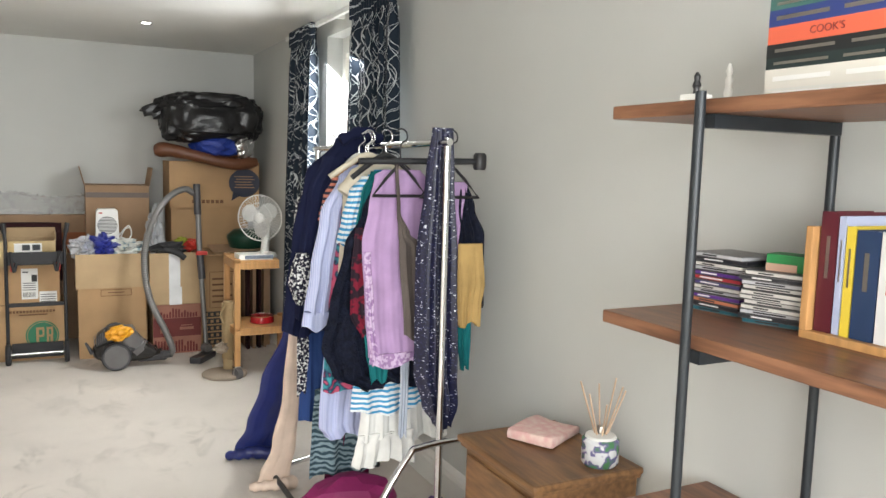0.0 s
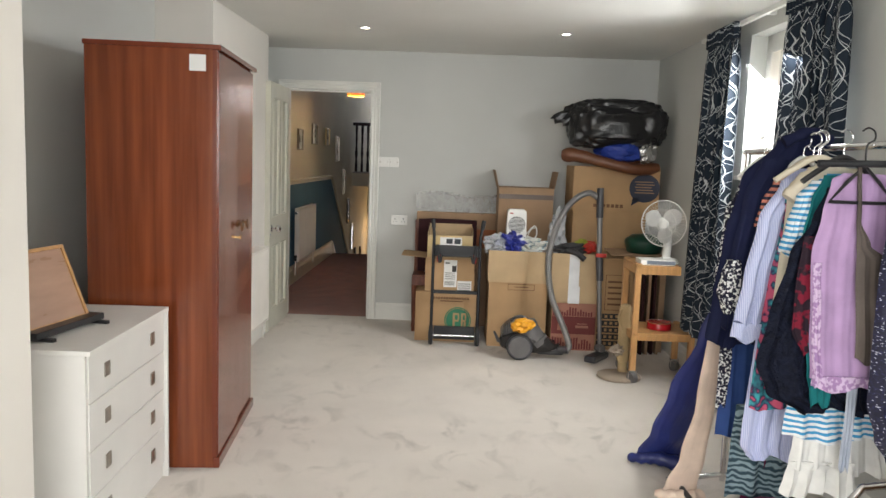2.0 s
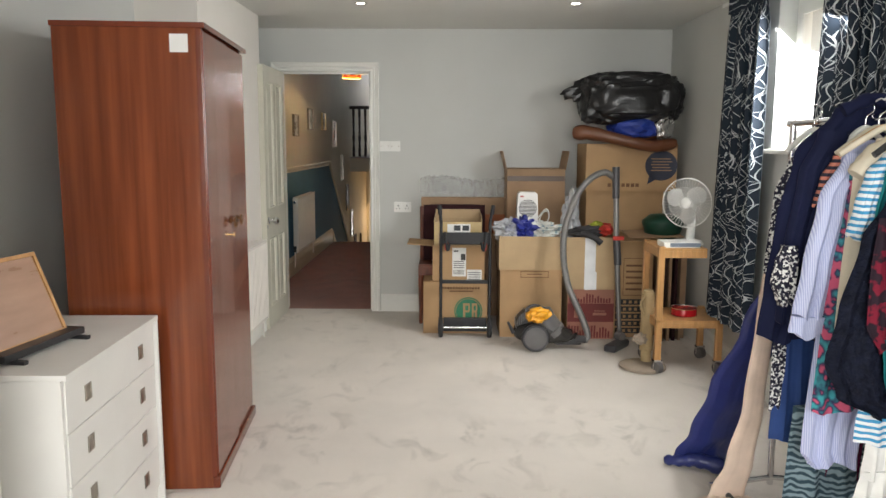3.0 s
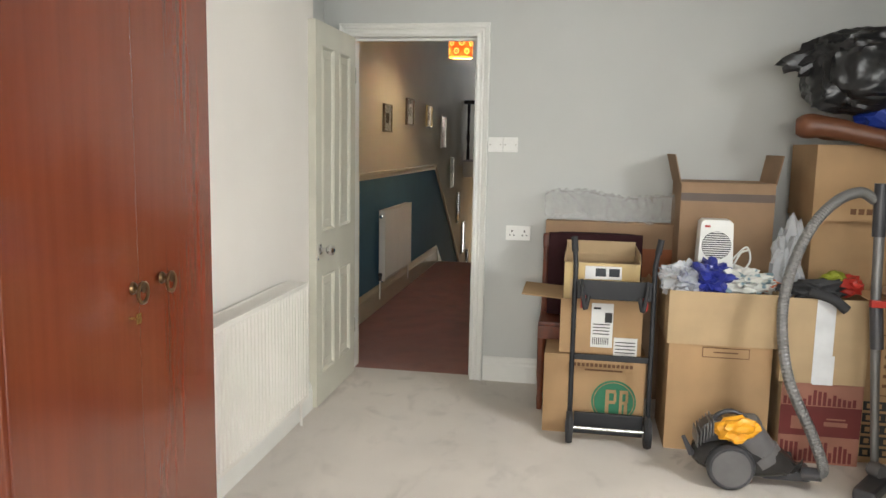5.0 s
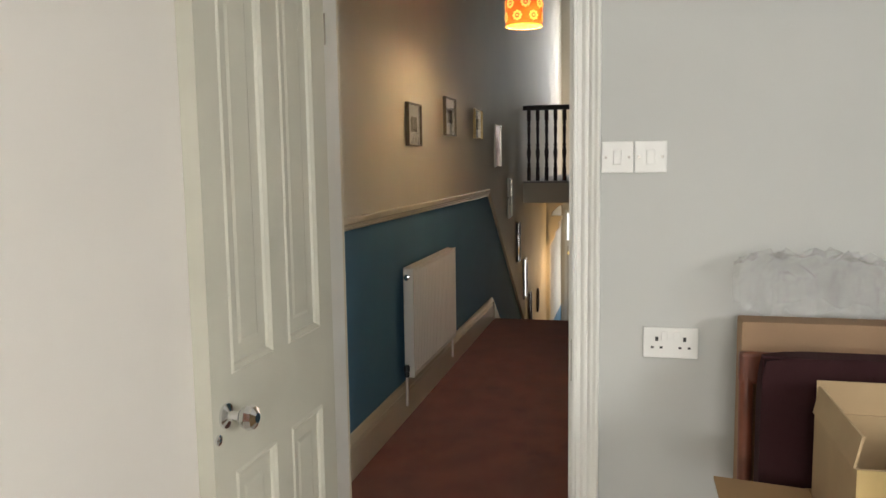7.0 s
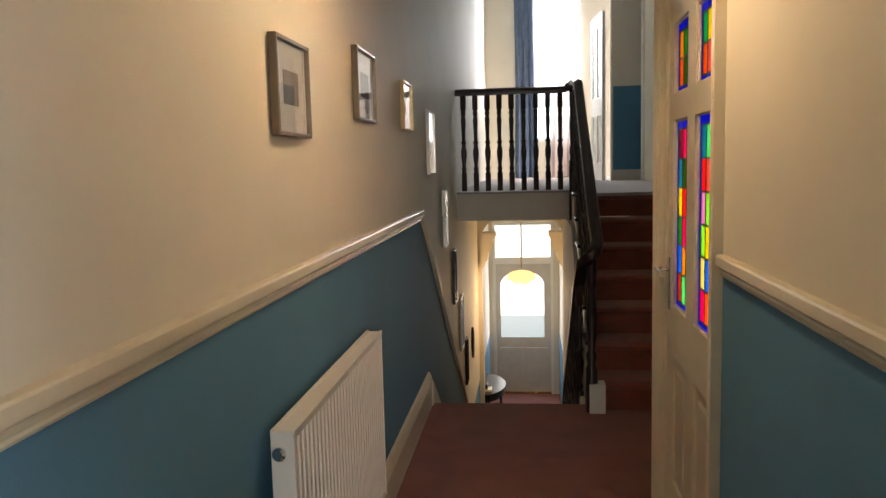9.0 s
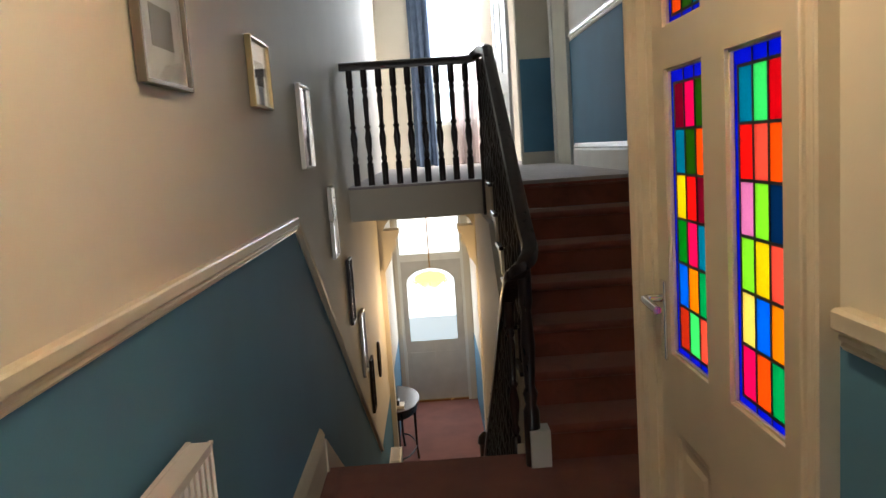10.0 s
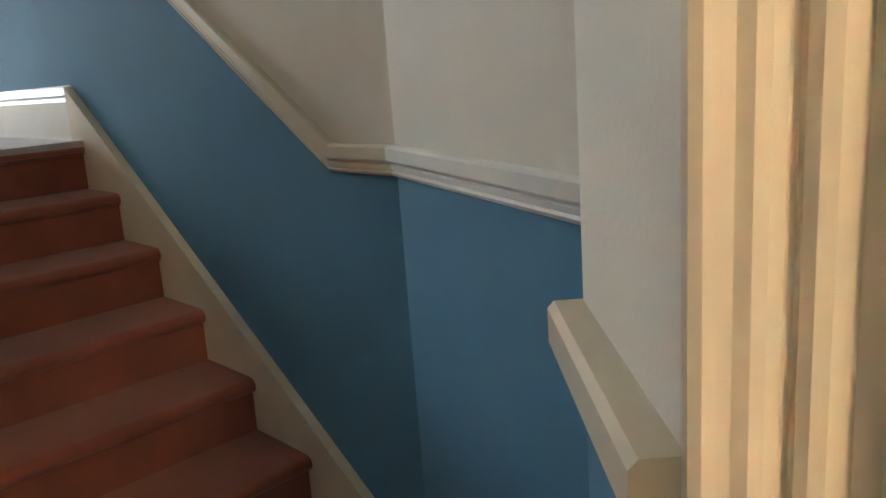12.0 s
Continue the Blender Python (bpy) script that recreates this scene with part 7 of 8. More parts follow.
def handrail(points, name="handrail"):
    pts = smooth_path(points, 8)
    sec = [(-0.032, -0.02), (-0.036, 0.0), (-0.030, 0.024), (-0.012, 0.036), (0.012, 0.036), (0.030, 0.024), (0.036, 0.0), (0.032, -0.02)]
    rows = []
    for i, p in enumerate(pts):
        d = (pts[min(i + 1, len(pts) - 1)] - pts[max(i - 1, 0)])
        flat = Vector((d.x, d.y, 0))
        side = Vector((flat.y, -flat.x, 0)).normalized() if flat.length > 1e-4 else Vector((1, 0, 0))
        rows.append((p, side, side.cross(d.normalized()) if side.cross(d.normalized()).z >= 0 else -side.cross(d.normalized())))
    return part(name, sweep(sec, rows), M["dark_wood"], bal, smooth=True)


handrail([(HL + 0.005, YB - 0.02, LAND + HRZ), (0.1, YB - 0.02, LAND + HRZ), (0.40, YB - 0.02, LAND + HRZ), (XU - 0.03, YB - 0.05, LAND + HRZ + 0.03), (XU, YB - 0.14, LAND + HRZ + 0.05), (XU, YB - 0.35, LAND + HRZ + 0.03), (XU, YTOP, LAND + HRZ - 0.02)])
zb = RISE + HRZ
handrail([(XU, YTOP, LAND + HRZ - 0.02), (XU, YTOP - 3 * GO, 4 * RISE + HRZ - 0.02), (XU, yb0 + 0.12, zb + 0.06), (XU, yb0 - 0.04, zb - 0.04), (XU - 0.03, yb0 - 0.10, zb - 0.09), (0.42, yb0 - 0.06, zb - 0.14), (0.40, yb0 + 0.12, zb - 0.25), (0.40, Y1 + 4 * GO, -4 * DR + HRZ - 0.1), (0.40, Y1 + (ND - 0.6) * GO, -(ND - 0.6) * DR + HRZ - 0.1)], "raking_handrail")
part("bottom_newel", lathe([(0.05, 0), (0.05, 0.22), (0.03, 0.25), (0.045, 0.3), (0.028, 0.34), (0.04, 0.55), (0.028, 0.72), (0.045, 0.76), (0.045, 0.98), (0.06, 1.0), (0.05, 1.06), (0.01, 1.1)], 16, at=(0.40, Y1 + ND * GO - 0.05, GF)), M["dark_wood"], bal, smooth=True)
part("half_landing_newel", lathe([(0.036, 0), (0.036, 0.25), (0.024, 0.28), (0.034, 0.33), (0.022, 0.36), (0.032, 0.55), (0.022, 0.70), (0.030, 0.74), (0.030, 0.90)], 14, at=(0.455, yb0 - 0.03, 0)), M["dark_wood"], bal, smooth=True)
part("newel_block", box(0.44, 0.53, yb0 - 0.075, yb0 + 0.02, 0, 0.17, 0.004), M["gloss_white"], bal, "white painted block at the foot of the newel")
part("landing_newel", lathe([(0.036, -0.24), (0.036, 0.25), (0.024, 0.28), (0.034, 0.33), (0.022, 0.36), (0.032, 0.55), (0.022, 0.68), (0.030, 0.72), (0.030, 0.84)], 14, at=(XU, YB - 0.03, LAND)), M["dark_wood"], bal, smooth=True)


# ---- glazed door in the passage ----
gd = thing("glazed_door_frame", pose(0, 0, 0), "cream gloss door frame with moulded architraves", "door frame", kind="structure")
architrave(gd, P0 + 0.01, P1 - 0.005, 2.02, HR, "y", -1, M["gloss_cream"])
part("lining", boxes([(HR, HR + 0.14, P0, P0 + 0.02, 0, 2.02), (HR, HR + 0.14, P1 - 0.02, P1, 0, 2.02), (HR, HR + 0.14, P0, P1, 2.02, 2.04)]), M["gloss_cream"], gd)
GX = HR + 0.012
dr = thing("glazed_door", pose(GX, P0 + 0.022, 0.008), "cream door with stained glass panes and a chrome lever", "door", kind="structure")
LW, LH, LT = P1 - P0 - 0.044, 2.0, 0.04
PA = [(0.105, 0.335), (0.455, 0.700)]
cols = [(0, PA[0][0]), (PA[0][1], PA[1][0]), (PA[1][1], LW)]
GZ = [(0.885, 1.56), (1.655, 1.90)]
part("leaf_frame", boxes([(0, LT, a, b, 0, LH) for a, b in cols] + [(0, LT, a, b, z0, z1) for a, b in PA for z0, z1 in ((0, 0.19), (0.70, GZ[0][0]), (GZ[0][1], GZ[1][0]), (GZ[1][1], LH))]), M["gloss_cream"], dr)
for a, b in PA:
    bm = bmesh.new()
    rings = []
    for d, o in ((0, 0.0), (0.018, 0.004), (0.022, 0.012), (0.050, 0.012), (0.062, 0.007)):
        rings.append([bm.verts.new((o, y, z)) for y, z in ((a + d, 0.19 + d), (b - d, 0.19 + d), (b - d, 0.70 - d), (a + d, 0.70 - d))])
    for p, q in zip(rings, rings[1:]):
        for k in range(4):
            bm.faces.new((p[k], p[(k + 1) % 4], q[(k + 1) % 4], q[k]))
    bm.faces.new(rings[-1])
    part("panel", bm, M["gloss_cream"], dr)


def stained(name, col):
    """Rolled coloured glass: light passes straight and scattered, tinted, under a thin gloss."""
    m = bpy.data.materials.new(name)
    m.use_nodes = True
    n, l = m.node_tree.nodes, m.node_tree.links
    b = n["Principled BSDF"]
    t = n.new("ShaderNodeTexNoise")
    t.inputs["Scale"].default_value = 14
    r = n.new("ShaderNodeValToRGB")
    r.color_ramp.elements[0].color, r.color_ramp.elements[1].color = (*[c * 0.8 for c in col], 1), (*[min(1, c * 1.15) for c in col], 1)
    l.new(t.outputs[0], r.inputs[0])
    b.inputs["Base Color"].default_value = (*[c * 0.3 for c in col], 1)
    b.inputs["Roughness"].default_value = 0.15
    clear, milky = n.new("ShaderNodeBsdfTransparent"), n.new("ShaderNodeBsdfTranslucent")
    body, top = n.new("ShaderNodeMixShader"), n.new("ShaderNodeMixShader")
    body.inputs[0].default_value, top.inputs[0].default_value = 0.7, 0.12
    for sh_ in (clear, milky):
        l.new(r.outputs[0], sh_.inputs[0])
    l.new(clear.outputs[0], body.inputs[1])
    l.new(milky.outputs[0], body.inputs[2])
    l.new(body.outputs[0], top.inputs[1])
    l.new(b.outputs[0], top.inputs[2])
    l.new(top.outputs[0], n["Material Output"].inputs[0])
    return m


G = {k: stained("stained_" + n, c) for k, n, c in (("B", "cobalt", (0.02, 0.06, 0.75)), ("T", "turquoise", (0.0, 0.38, 0.50)), ("M", "mint", (0.20, 0.85, 0.35)), ("R", "crimson", (0.75, 0.02, 0.06)), ("E", "vermilion", (0.90, 0.06, 0.05)), ("S", "salmon", (0.90, 0.25, 0.18)), ("O", "orange", (1.0, 0.25, 0.03)),
                                                   ("P", "pink", (0.90, 0.03, 0.28)), ("L", "lilac", (0.80, 0.40, 0.62)), ("G", "green", (0.02, 0.40, 0.06)), ("D", "moss", (0.10, 0.25, 0.03)), ("N", "petrol", (0.01, 0.12, 0.25)), ("I", "lime", (0.45, 0.85, 0.12)), ("Y", "yellow", (0.95, 0.75, 0.02)),
                                                   ("C", "straw", (0.95, 0.80, 0.30)), ("A", "azure", (0.0, 0.32, 0.85)), ("K", "amber", (1.0, 0.45, 0.0)), ("V", "emerald", (0.0, 0.55, 0.25)), ("W", "wine", (0.38, 0.02, 0.10)), ("U", "rust", (0.65, 0.13, 0.05)))}
lead = mat("lead_came", (0.012, 0.012, 0.02), 0.5, bump=0)
# rows from top to bottom; columns from the handle side to the hinge side
PANES = {1: ["WPD", "TDO", "YEW", "GPT", "AKV", "UMS"], 0: ["TMR", "ESO", "LIN", "IYS", "CAK", "POV"]}
TOPS = {1: ["KGE"], 0: ["VYW"]}


def leaded(parent, y0, y1, z0, z1, rows, edge=0.022):
    gl = part("leaded_light", boxes([(0.016, 0.022, y0, y1, z0, z0 + 0.004), (0.016, 0.022, y0, y1, z1 - 0.004, z1), (0.016, 0.022, y0, y0 + 0.004, z0 + 0.004, z1 - 0.004), (0.016, 0.022, y1 - 0.004, y1, z0 + 0.004, z1 - 0.004)]), lead, parent, "stained glass light with lead cames")
    cames = []
    for a, b, c, d in ((y0 + 0.004, y1 - 0.004, z0 + 0.004, z0 + edge), (y0 + 0.004, y1 - 0.004, z1 - edge - 0.012, z1 - 0.004), (y0 + 0.004, y0 + edge, z0 + edge, z1 - edge - 0.012), (y1 - edge, y1 - 0.004, z0 + edge, z1 - edge - 0.012)):
        part("pane", box(0.017, 0.021, a, b, c, d), G["B"], gl)
    a0, a1, c0, c1 = y0 + edge, y1 - edge, z0 + edge, z1 - edge - 0.012
    n, m = len(rows), len(rows[0])
    for i, row in enumerate(rows):
        for j, k in enumerate(row):
            w, h = (a1 - a0) / m, (c1 - c0) / n
            ya, zb = a1 - j * w, c1 - i * h
            part("pane", box(0.017, 0.021, ya - w + 0.0025, ya - 0.0025, zb - h + 0.0025, zb - 0.0025), G[k], gl)
    for j in range(m + 1):
        cames.append((0.0155, 0.0225, a0 + (a1 - a0) * j / m - 0.0028, a0 + (a1 - a0) * j / m + 0.0028, c0, c1))
    for i in range(n + 1):
        cames.append((0.0150, 0.0230, a0, a1, c0 + (c1 - c0) * i / n - 0.0028, c0 + (c1 - c0) * i / n + 0.0028))
    for yy in (a0 + (a1 - a0) / 3, a0 + (a1 - a0) * 2 / 3):
        cames += [(0.0155, 0.0225, yy - 0.002, yy + 0.002, c1, z1 - 0.004), (0.0155, 0.0225, yy - 0.002, yy + 0.002, z0 + 0.004, c0)]
    part("came", boxes(cames), lead, gl)
    part("glazing_bead", boxes([(0.008, 0.015, y0 - 0.001, y0 + 0.006, z0, z1), (0.008, 0.015, y1 - 0.006, y1 + 0.001, z0, z1), (0.008, 0.015, y0, y1, z0 - 0.001, z0 + 0.006), (0.008, 0.015, y0, y1, z1 - 0.006, z1 + 0.001)]), M["gloss_cream"], gl)


for i, (a, b) in enumerate(PA):
    leaded(dr, a, b, GZ[0][0], GZ[0][1], PANES[i])
    leaded(dr, a, b, GZ[1][0], GZ[1][1], TOPS[i] + [r[::-1] for r in PANES[i][1:2]])
hp = part("handle_plate", box(-0.008, 0.0, LW - 0.062, LW - 0.024, 0.86, 1.06, 0.004), M["chrome"], dr, "chrome lever handle")
part("lever", tube(smooth_path([(-0.006, LW - 0.043, 1.015), (-0.045, LW - 0.043, 1.015), (-0.052, LW - 0.062, 1.015), (-0.050, LW - 0.147, 1.008)]), 0.010), M["chrome"], hp, smooth=True)
# the bright room behind the glazed door
structure("glazed_room_shell", boxes([(HR + 0.14, 1.60, 9.0, 9.1, -0.1, 2.6), (1.60, 1.70, 9.0, 10.5, -0.1, 0.4), (1.60, 1.70, 9.0, 10.5, 2.2, 2.6), (HR + 0.14, 1.70, 9.0, 10.5, 2.6, 2.7), (HR + 0.14, 1.70, 9.0, 10.5, -0.2, -0.1)]), M["gloss_white"], "white walls of the small bright room", "wall")

# ---- pictures up the stairs ----
def picture(y0, y1, z0, z1, label, art, frame_mat, tilt=0.0):
    p = thing("framed_picture", pose(HL, (y0 + y1) / 2, z0, 0, 0, 0), label, "framed picture", "pictures on the stair wall")
    w, h, f = (y1 - y0) / 2, z1 - z0, 0.010
    part("frame", boxes([(0.004, 0.026, -w, -w + f, 0, h), (0.004, 0.026, w - f, w, 0, h), (0.004, 0.026, -w + f, w - f, 0, f), (0.004, 0.026, -w + f, w - f, h - f, h)], 0.002), frame_mat, p)
    part("mount", box(0.004, 0.012, -w + f, w - f, f, h - f), M["paper"] if art != "mirror" else M["white_plastic"], p)
    if art != "plain":
        part("print", box(0.0122, 0.0132, -w * 0.45, w * 0.45, h * 0.33, h * 0.68), mat("sepia_print_%s" % art, (0.16, 0.13, 0.10), 0.6, var=0.6, scale=18, bump=0) if art not in done else done[art], p)
        done.setdefault(art, bpy.data.materials["sepia_print_%s" % art])
    gl = part("glazing", box(0.014, 0.016, -w + f, w - f, f, h - f), shine, p)
    gl.visible_shadow = False
    return p


done = {}
shine = mat("picture_glass", (0.9, 0.9, 0.9), 0.03, bump=0)
nb = shine.node_tree.nodes["Principled BSDF"]
for lk in list(nb.inputs["Base Color"].links) + list(nb.inputs["Roughness"].links):
    shine.node_tree.links.remove(lk)
nb.inputs["Base Color"].default_value, nb.inputs["Roughness"].default_value = (1, 1, 1, 1), 0.02
nb.inputs["Transmission Weight"].default_value, nb.inputs["IOR"].default_value = 1.0, 1.45
gold = mat("dull_gilt", (0.40, 0.29, 0.13), 0.35, 0.6, bump=0.1)
bronze_frame = mat("bronze_frame", (0.14, 0.11, 0.075), 0.35, 0.5, bump=0.1)
silver = mat("silver_frame", (0.50, 0.47, 0.42), 0.3, 0.8, bump=0.1)
for y0, y1, z0, z1, lb, art, fm in ((9.30, 9.575, 1.51, 1.75, "picture with a small sepia print in a thin dark frame", "a", bronze_frame), (10.18, 10.495, 1.595, 1.85, "picture with a grey print in a thin bronze frame", "b", bronze_frame), (11.18, 11.475, 1.60, 1.835, "small picture in a gilt frame", "c", gold), (12.10, 12.415, 1.37, 1.755, "tall picture in a silver frame", "d", silver),
                                  (12.88, 13.08, 0.845, 1.25, "narrow tall picture in a silver frame", "e", silver), (13.50, 13.68, 0.32, 0.75, "narrow tall picture in a dark frame", "f", M["dark_wood"]), (14.02, 14.26, -0.19, 0.28, "narrow tall picture in a silver frame", "g", silver), (14.50, 14.68, -0.63, -0.20, "small picture in a dark frame", "h", M["dark_wood"])):
    picture(y0, y1, z0, z1, lb, art, fm)
ov = thing("oval_picture", pose(HL, 15.41, -0.44), "small oval picture in a dark frame", "framed picture", "pictures on the stair wall")
part("frame", tube([(0.012, 0.07 * math.cos(a), 0.155 * math.sin(a)) for a in [2 * math.pi * k / 28 for k in range(28)]], 0.012, 8, closed=True), M["dark_wood"], ov, smooth=True)
part("mount", prism([(0.068 * math.cos(a), 0.152 * math.sin(a)) for a in [2 * math.pi * k / 28 for k in range(28)]], "x", 0.003, 0.010), M["paper"], ov)

# ---- pendant lamp ----
pd = thing("pendant_lamp", pose(0.135, 9.5, 2.15), "orange drum pendant shade with cut-out daisies, lit", "pendant lamp")
shade = mat("orange_paper_shade", (0.62, 0.13, 0.012), 0.6, bump=0.05)
sb = shade.node_tree.nodes["Principled BSDF"]
sn = shade.node_tree
stl, smx = sn.nodes.new("ShaderNodeBsdfTranslucent"), sn.nodes.new("ShaderNodeMixShader")
stl.inputs[0].default_value, smx.inputs[0].default_value = (1.0, 0.34, 0.05, 1), 0.09
sn.links.new(sb.outputs[0], smx.inputs[1])
sn.links.new(stl.outputs[0], smx.inputs[2])
sn.links.new(smx.outputs[0], sn.nodes["Material Output"].inputs[0])
bm = bmesh.new()
n = 48
lo, hi = ([bm.verts.new((0.100 * math.cos(2 * math.pi * k / n), 0.100 * math.sin(2 * math.pi * k / n), z)) for k in range(n)] for z in (0, 0.225))
for k in range(n):
    bm.faces.new((lo[k], lo[(k + 1) % n], hi[(k + 1) % n], hi[k]))
bmesh.ops.solidify(bm, geom=bm.faces[:], thickness=0.002)
sd = part("shade", bm, shade, pd, "orange drum shade", smooth=True)
petal = glow("lit_cut_out", (1.0, 0.55, 0.16), 1.1)
for row, z in enumerate((0.045, 0.113, 0.18)):
    for k in range(7):
        a = 2 * math.pi * (k + 0.5 * (row % 2)) / 7
        bm = bmesh.new()
        for j in range(8):
            b = 2 * math.pi * j / 8
            c, s = 0.020 * math.cos(b), 0.020 * math.sin(b)
            lathe([(0.0085, 0), (0.0085, 0.0012)], 8, bm, at=(c, s, 0))
        lathe([(0.006, 0), (0.006, 0.0012)], 8, bm)
        part("cut_out_daisy", moved(bm, pose(0, 0, z, 0, 0, math.degrees(a)) @ pose(0.1005, 0, 0, 0, 90)), petal, sd)
part("shade_rim", tube([(0.100 * math.cos(2 * math.pi * k / 40), 0.100 * math.sin(2 * math.pi * k / 40), 0.0) for k in range(40)], 0.003, 6, closed=True), glow("lit_rim", (1, 0.55, 0.15), 1.0), sd)
part("flex", tube([(0, 0, 0.19), (0, 0, 0.56)], 0.004, 6), M["white_plastic"], pd)
part("lampholder", lathe([(0.018, 0.16), (0.02, 0.2), (0.012, 0.22)], 12), M["white_plastic"], pd)
part("ceiling_rose", lathe([(0.035, 0.57), (0.045, 0.55), (0.02, 0.535)], 18), M["white_plastic"], pd)

# ---- front door and the lower hall ----
fd = thing("front_door", pose(0, YD, GF), "pale painted front door with an arched glass light and fanlight", "door", kind="structure")
grey_door = mat("pale_grey_door_paint", (0.58, 0.56, 0.52), 0.45, var=0.05, bump=0.08)
X0, X1 = FX0 + 0.04, FX1 - 0.04
part("frame", boxes([(FX0, X0, 0.0, 0.12, 0, 0.55 - GF), (X1, FX1, 0.0, 0.12, 0, 0.55 - GF), (X0, X1, 0.0, 0.12, 2.02, 2.12), (X0, X1, 0, 0.12, 0.49 - GF, 0.55 - GF)]), M["gloss_white"], fd)
gx0, gx1, gz0, gz1 = -0.33, 0.33, 0.88, 1.70
out = [(X0, 0), (X0, 2.02), (X1, 2.02), (X1, 0)]
part("leaf", boxes([(X0, gx0, 0.04, 0.09, 0, 2.02), (gx1, X1, 0.04, 0.09, 0, 2.02), (gx0, gx1, 0.04, 0.09, 0, gz0), (gx0, gx1, 0.04, 0.09, 1.92, 2.02)]), grey_door, fd)
arc = [(gx0 - 0.002, 1.925), (gx1 + 0.002, 1.925), (gx1 + 0.002, gz1)] + [(0.33 * math.cos(a), gz1 + 0.20 * math.sin(a)) for a in [math.pi * k / 14 for k in range(1, 14)]] + [(gx0 - 0.002, gz1)]
part("arched_head", prism(arc, "y", 0.041, 0.089), grey_door, fd)
for a, b in ((X0 + 0.05, 0.0), (0.05, X1 - 0.05)):
    part("panel", box(a, b, 0.034, 0.042, 0.18, 0.72, 0.006), grey_door, fd)
daylight = glow("daylit_frosted_glass", (0.93, 0.97, 1.0), 1.2)
part("glass_light", box(gx0, gx1, 0.06, 0.066, gz0, 1.92), daylight, fd, "bright frosted glass")
part("fanlight", boxes([(X0, -0.008, 0.06, 0.066, 2.12, 0.49 - GF), (0.008, X1, 0.06, 0.066, 2.12, 0.49 - GF)]), daylight, fd, "bright fanlight panes")
part("glazing_bar", box(-0.008, 0.008, 0.05, 0.075, 2.12, 0.49 - GF), M["gloss_white"], fd)
# the lace emits a pale blue glow in place of daylight coming through
part("lace_blind", box(gx0, gx1, 0.05, 0.054, gz0, gz0 + 0.34), glow("daylit_lace", (0.66, 0.78, 0.86), 0.42), fd, "lace panel over the lower glass, glowing in place of daylight behind it")
part("threshold", box(X0, X1, 0.0, 0.05, 0, 0.025), M["brass"], fd)
pl2 = thing("hall_lantern", pose(0.02, 16.2, 0.08), "glowing glass hall light with hanging drops", "ceiling light")
lit = glow("warm_lit_glass", (1.0, 0.62, 0.22), 1.3)
part("shade", lathe([(0.03, 0.13), (0.10, 0.115), (0.155, 0.085), (0.16, 0.05), (0.12, 0.01), (0.07, -0.03), (0.02, -0.05)], 24), lit, pl2, "warm glass bowl", smooth=True)
for k in range(12):
    a = 2 * math.pi * k / 12
    part("drop", lathe([(0.002, 0), (0.012, -0.02), (0.006, -0.045)], 8, at=(0.165 * math.cos(a), 0.165 * math.sin(a), 0.055)), lit, pl2)
part("chain", tube([(0, 0, 0.16), (0, 0, LAND - 0.24 - 0.08)], 0.006, 6), M["brass"], pl2)
for x in (-0.45, 0.51):
    s = 1 if x < 0 else -1
    cb = thing("plaster_corbel", pose(x, 16.6, 0.33), "scrolled cream plaster corbel under the arch", "corbel", "arch corbels")
    part("scroll", prism([(0, 0.28), (s * 0.17, 0.28), (s * 0.17, 0.23), (s * 0.13, 0.19), (s * 0.145, 0.12), (s * 0.08, 0.04), (s * 0.07, -0.04), (0, -0.16)], "y", -0.06, 0.22), M["cream"], cb)
ht = thing("hall_table", pose(HL + 0.002, 17.13, GF), "half-round polished dark wooden hall table against the wall", "table")


def half_round(depth, half, z0, z1):
    return prism([(0.02, -half)] + [(0.02 + (depth - 0.02) * math.cos(a), half * math.sin(a)) for a in [math.pi * (k / 24 - 0.5) for k in range(1, 24)]] + [(0.02, half)], "z", z0, z1)


part("tabletop", half_round(0.29, 0.48, 0.705, 0.73), M["dark_wood"], ht, "polished half-round top")
part("frieze", half_round(0.26, 0.44, 0.62, 0.705), M["dark_wood"], ht)
for x, y in ((0.05, -0.40), (0.225, 0.0), (0.05, 0.40)):
    part("leg", tube([(x, y, 0.62), (x, y, 0.15), (x + 0.015, y, 0.0)], [0.018, 0.012, 0.016]), M["dark_wood"], ht, smooth=True)
part("stretcher", tube(smooth_path([(0.05, -0.40, 0.16), (0.15, -0.30, 0.16), (0.225, 0.0, 0.16), (0.15, 0.30, 0.16), (0.05, 0.40, 0.16)]), 0.009, 8), M["dark_wood"], ht, smooth=True)
tp = thing("telephone", pose(-0.42, 16.85, GF + 0.73), "small dark and white telephone on the hall table", "telephone")
part("base", box(-0.05, 0.05, -0.08, 0.08, 0, 0.03, 0.006), M["white_plastic"], tp)
part("handset", box(-0.03, 0.0, -0.07, 0.07, 0.03, 0.09, 0.01), M["black_plastic"], tp)
radiator(pose(HL, 15.75, GF, 0, 0, -90), 0.75, 0.55, "white panel radiator in the ground floor hall")

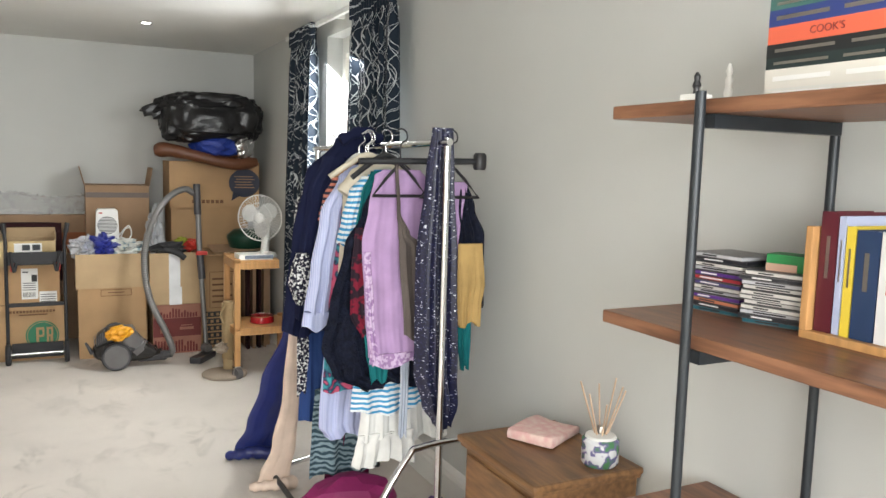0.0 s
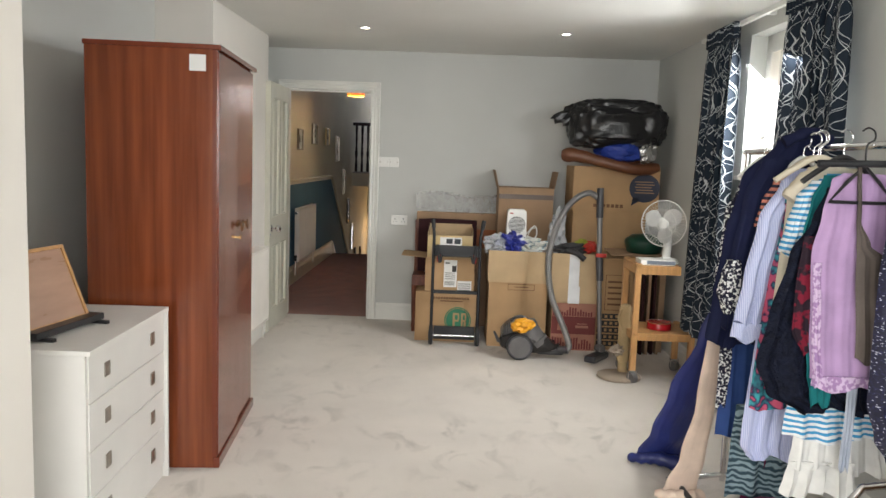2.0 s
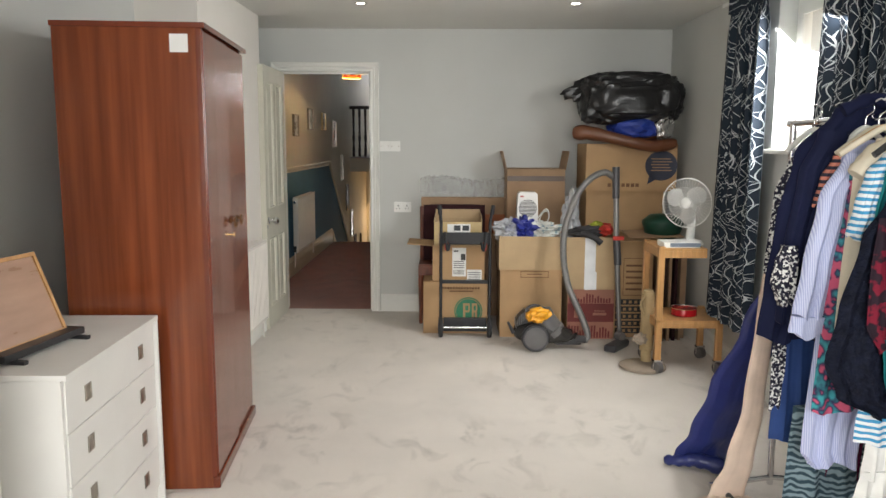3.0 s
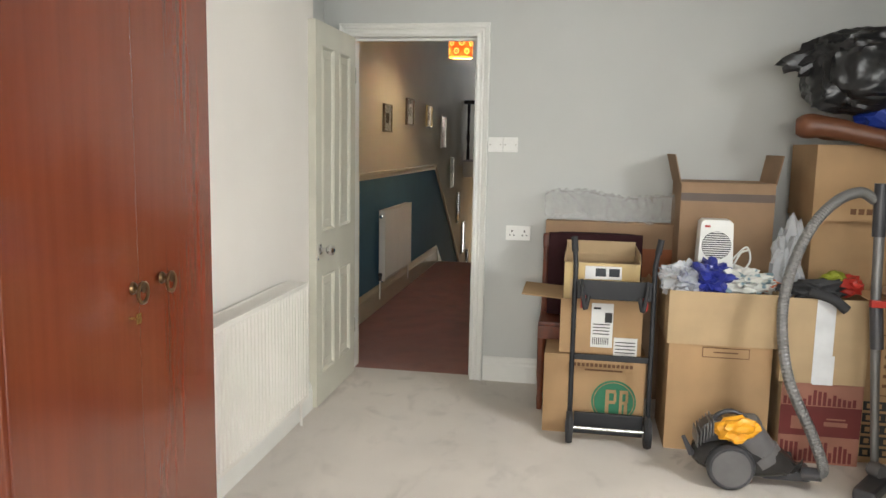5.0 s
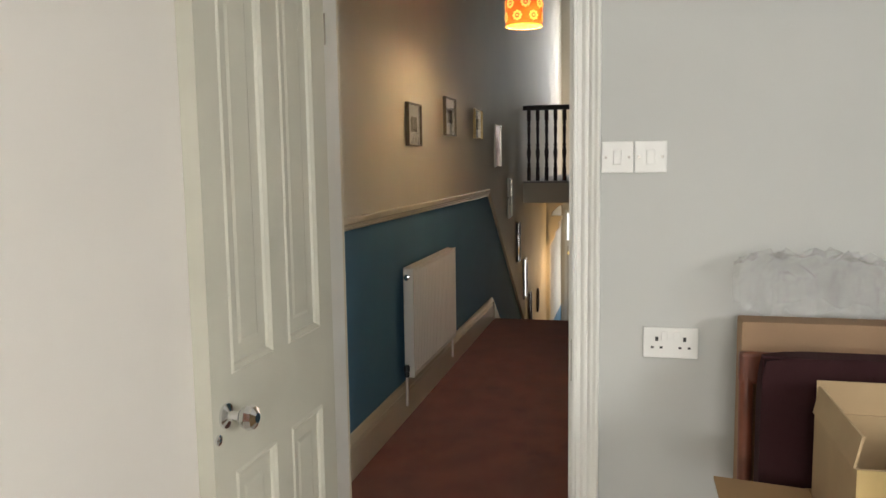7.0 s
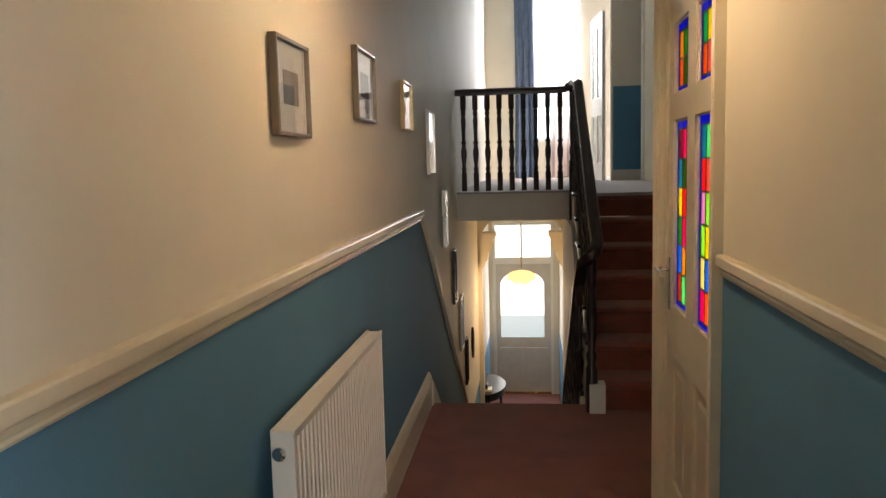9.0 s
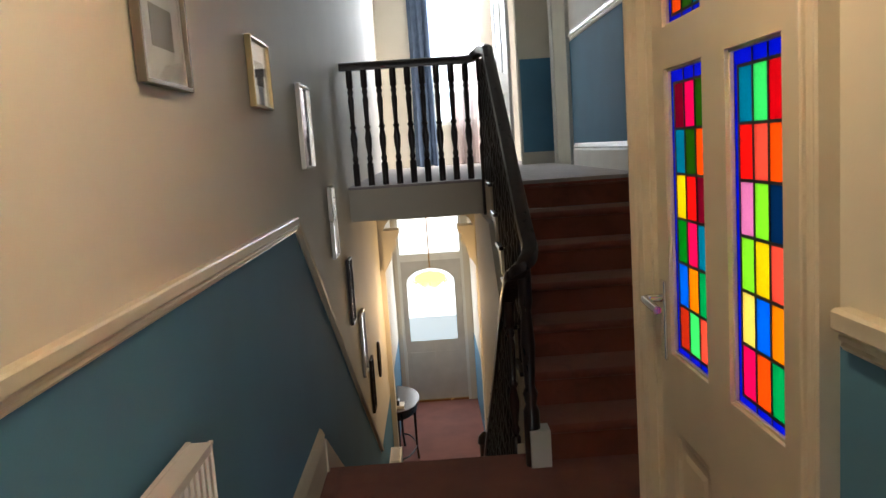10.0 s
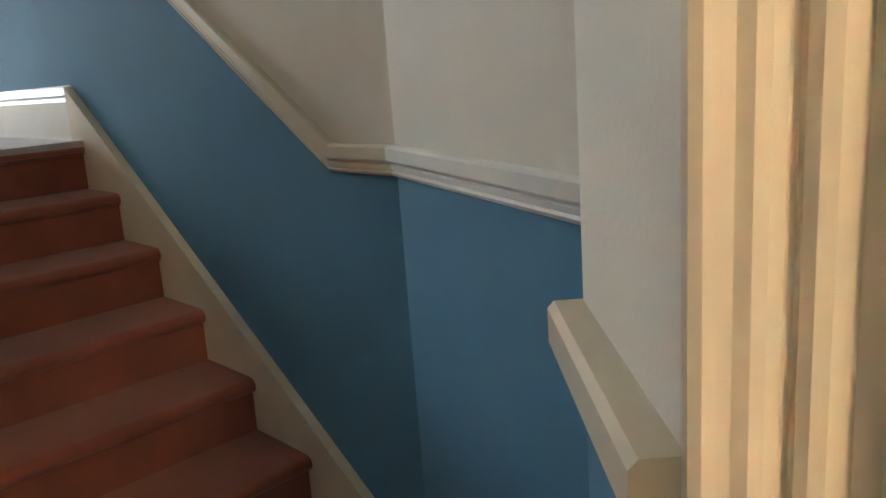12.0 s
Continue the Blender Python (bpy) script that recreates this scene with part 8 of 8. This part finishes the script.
# ---- upper landing ----
ld = thing("landing_door_frame", pose(0, 0, 0), "white moulded door frame on the landing", "door frame", kind="structure")
architrave(ld, 15.86, 16.62, LAND + 2.05, SX, "y", -1, M["gloss_white"], LAND)
part("leaf", box(SX - 0.006, SX, 15.86, 16.62, LAND + 0.012, LAND + 2.05), M["door_paint"], ld)
uw = thing("landing_window", pose(0, 0, 0), "tall bright sash window of the landing", "window", kind="structure")
part("window_frame", boxes([(UW0, UW0 + 0.05, YD + 0.2, YD + 0.26, UZ0, UZ1), (UW1 - 0.05, UW1, YD + 0.2, YD + 0.26, UZ0, UZ1), (UW0 + 0.05, UW1 - 0.05, YD + 0.2, YD + 0.26, UZ0, UZ0 + 0.06), (UW0 + 0.05, UW1 - 0.05, YD + 0.15, YD + 0.21, 2.75, 2.80)]), M["gloss_white"], uw)
part("pane", box(UW0 + 0.05, UW1 - 0.05, YD + 0.23, YD + 0.235, UZ0 + 0.06, UZ1), glow("bright_daylight_pane", (0.80, 0.90, 1.0), 1.5), uw)
ct = thing("landing_curtain", pose(0.05, YD - 0.06, LAND + 0.02), "blue-grey curtain beside the landing window", "curtain")
part("drape", grid_cloth(rows_between([(2.9, -0.12, 0.16, 0), (1.5, -0.11, 0.17, 0), (0.0, -0.13, 0.18, 0)], 8), 40, 0.03, 0.006, 7), cloth("blue_grey_curtain_cloth", (0.10, 0.14, 0.22)), ct, smooth=True)
wb = thing("landing_cupboard", pose(1.0, 17.6, LAND + 0.012), "tall white panelled door standing open on the landing", "door", kind="structure")
panelled(0.70, 2.0, 0.04, [(0.09, 0.30, 0.2, 0.8), (0.39, 0.61, 0.2, 0.8), (0.09, 0.30, 1.0, 1.85), (0.39, 0.61, 1.0, 1.85)], M["gloss_white"], wb)
wb.matrix_world = pose(1.02, 17.0, LAND + 0.012, 0, 0, 96)
voile = cloth("pale_pink_voile", (0.62, 0.55, 0.55))
vn = voile.node_tree
thin, half = vn.nodes.new("ShaderNodeBsdfTranslucent"), vn.nodes.new("ShaderNodeMixShader")
thin.inputs[0].default_value, half.inputs[0].default_value = (0.85, 0.80, 0.80, 1), 0.6
vn.links.new(vn.nodes["Principled BSDF"].outputs[0], half.inputs[1])
vn.links.new(thin.outputs[0], half.inputs[2])
vn.links.new(half.outputs[0], vn.nodes["Material Output"].inputs[0])
cw = thing("landing_voile", pose(0.62, YD - 0.05, LAND + 0.02), "pale pinkish curtain over the bright landing window", "curtain")
part("drape", grid_cloth(rows_between([(2.9, -0.15, 0.24, 0), (1.5, -0.15, 0.25, 0), (0.0, -0.16, 0.25, 0)], 8), 40, 0.025, 0.004, 9), voile, cw, smooth=True)

tg = thing("key_tag", pose(HR, 8.13, 1.36), "small red tag hanging from a hook on the cream wall", "tag")
part("hook", tube(smooth_path([(0, 0, 0.062), (-0.010, 0, 0.062), (-0.013, 0, 0.057), (-0.011, 0, 0.053)]), 0.0014, 6), M["brass"], tg)
part("tag", box(-0.014, -0.009, -0.010, 0.010, 0.022, 0.058, 0.003), C["red_plastic"], tg)
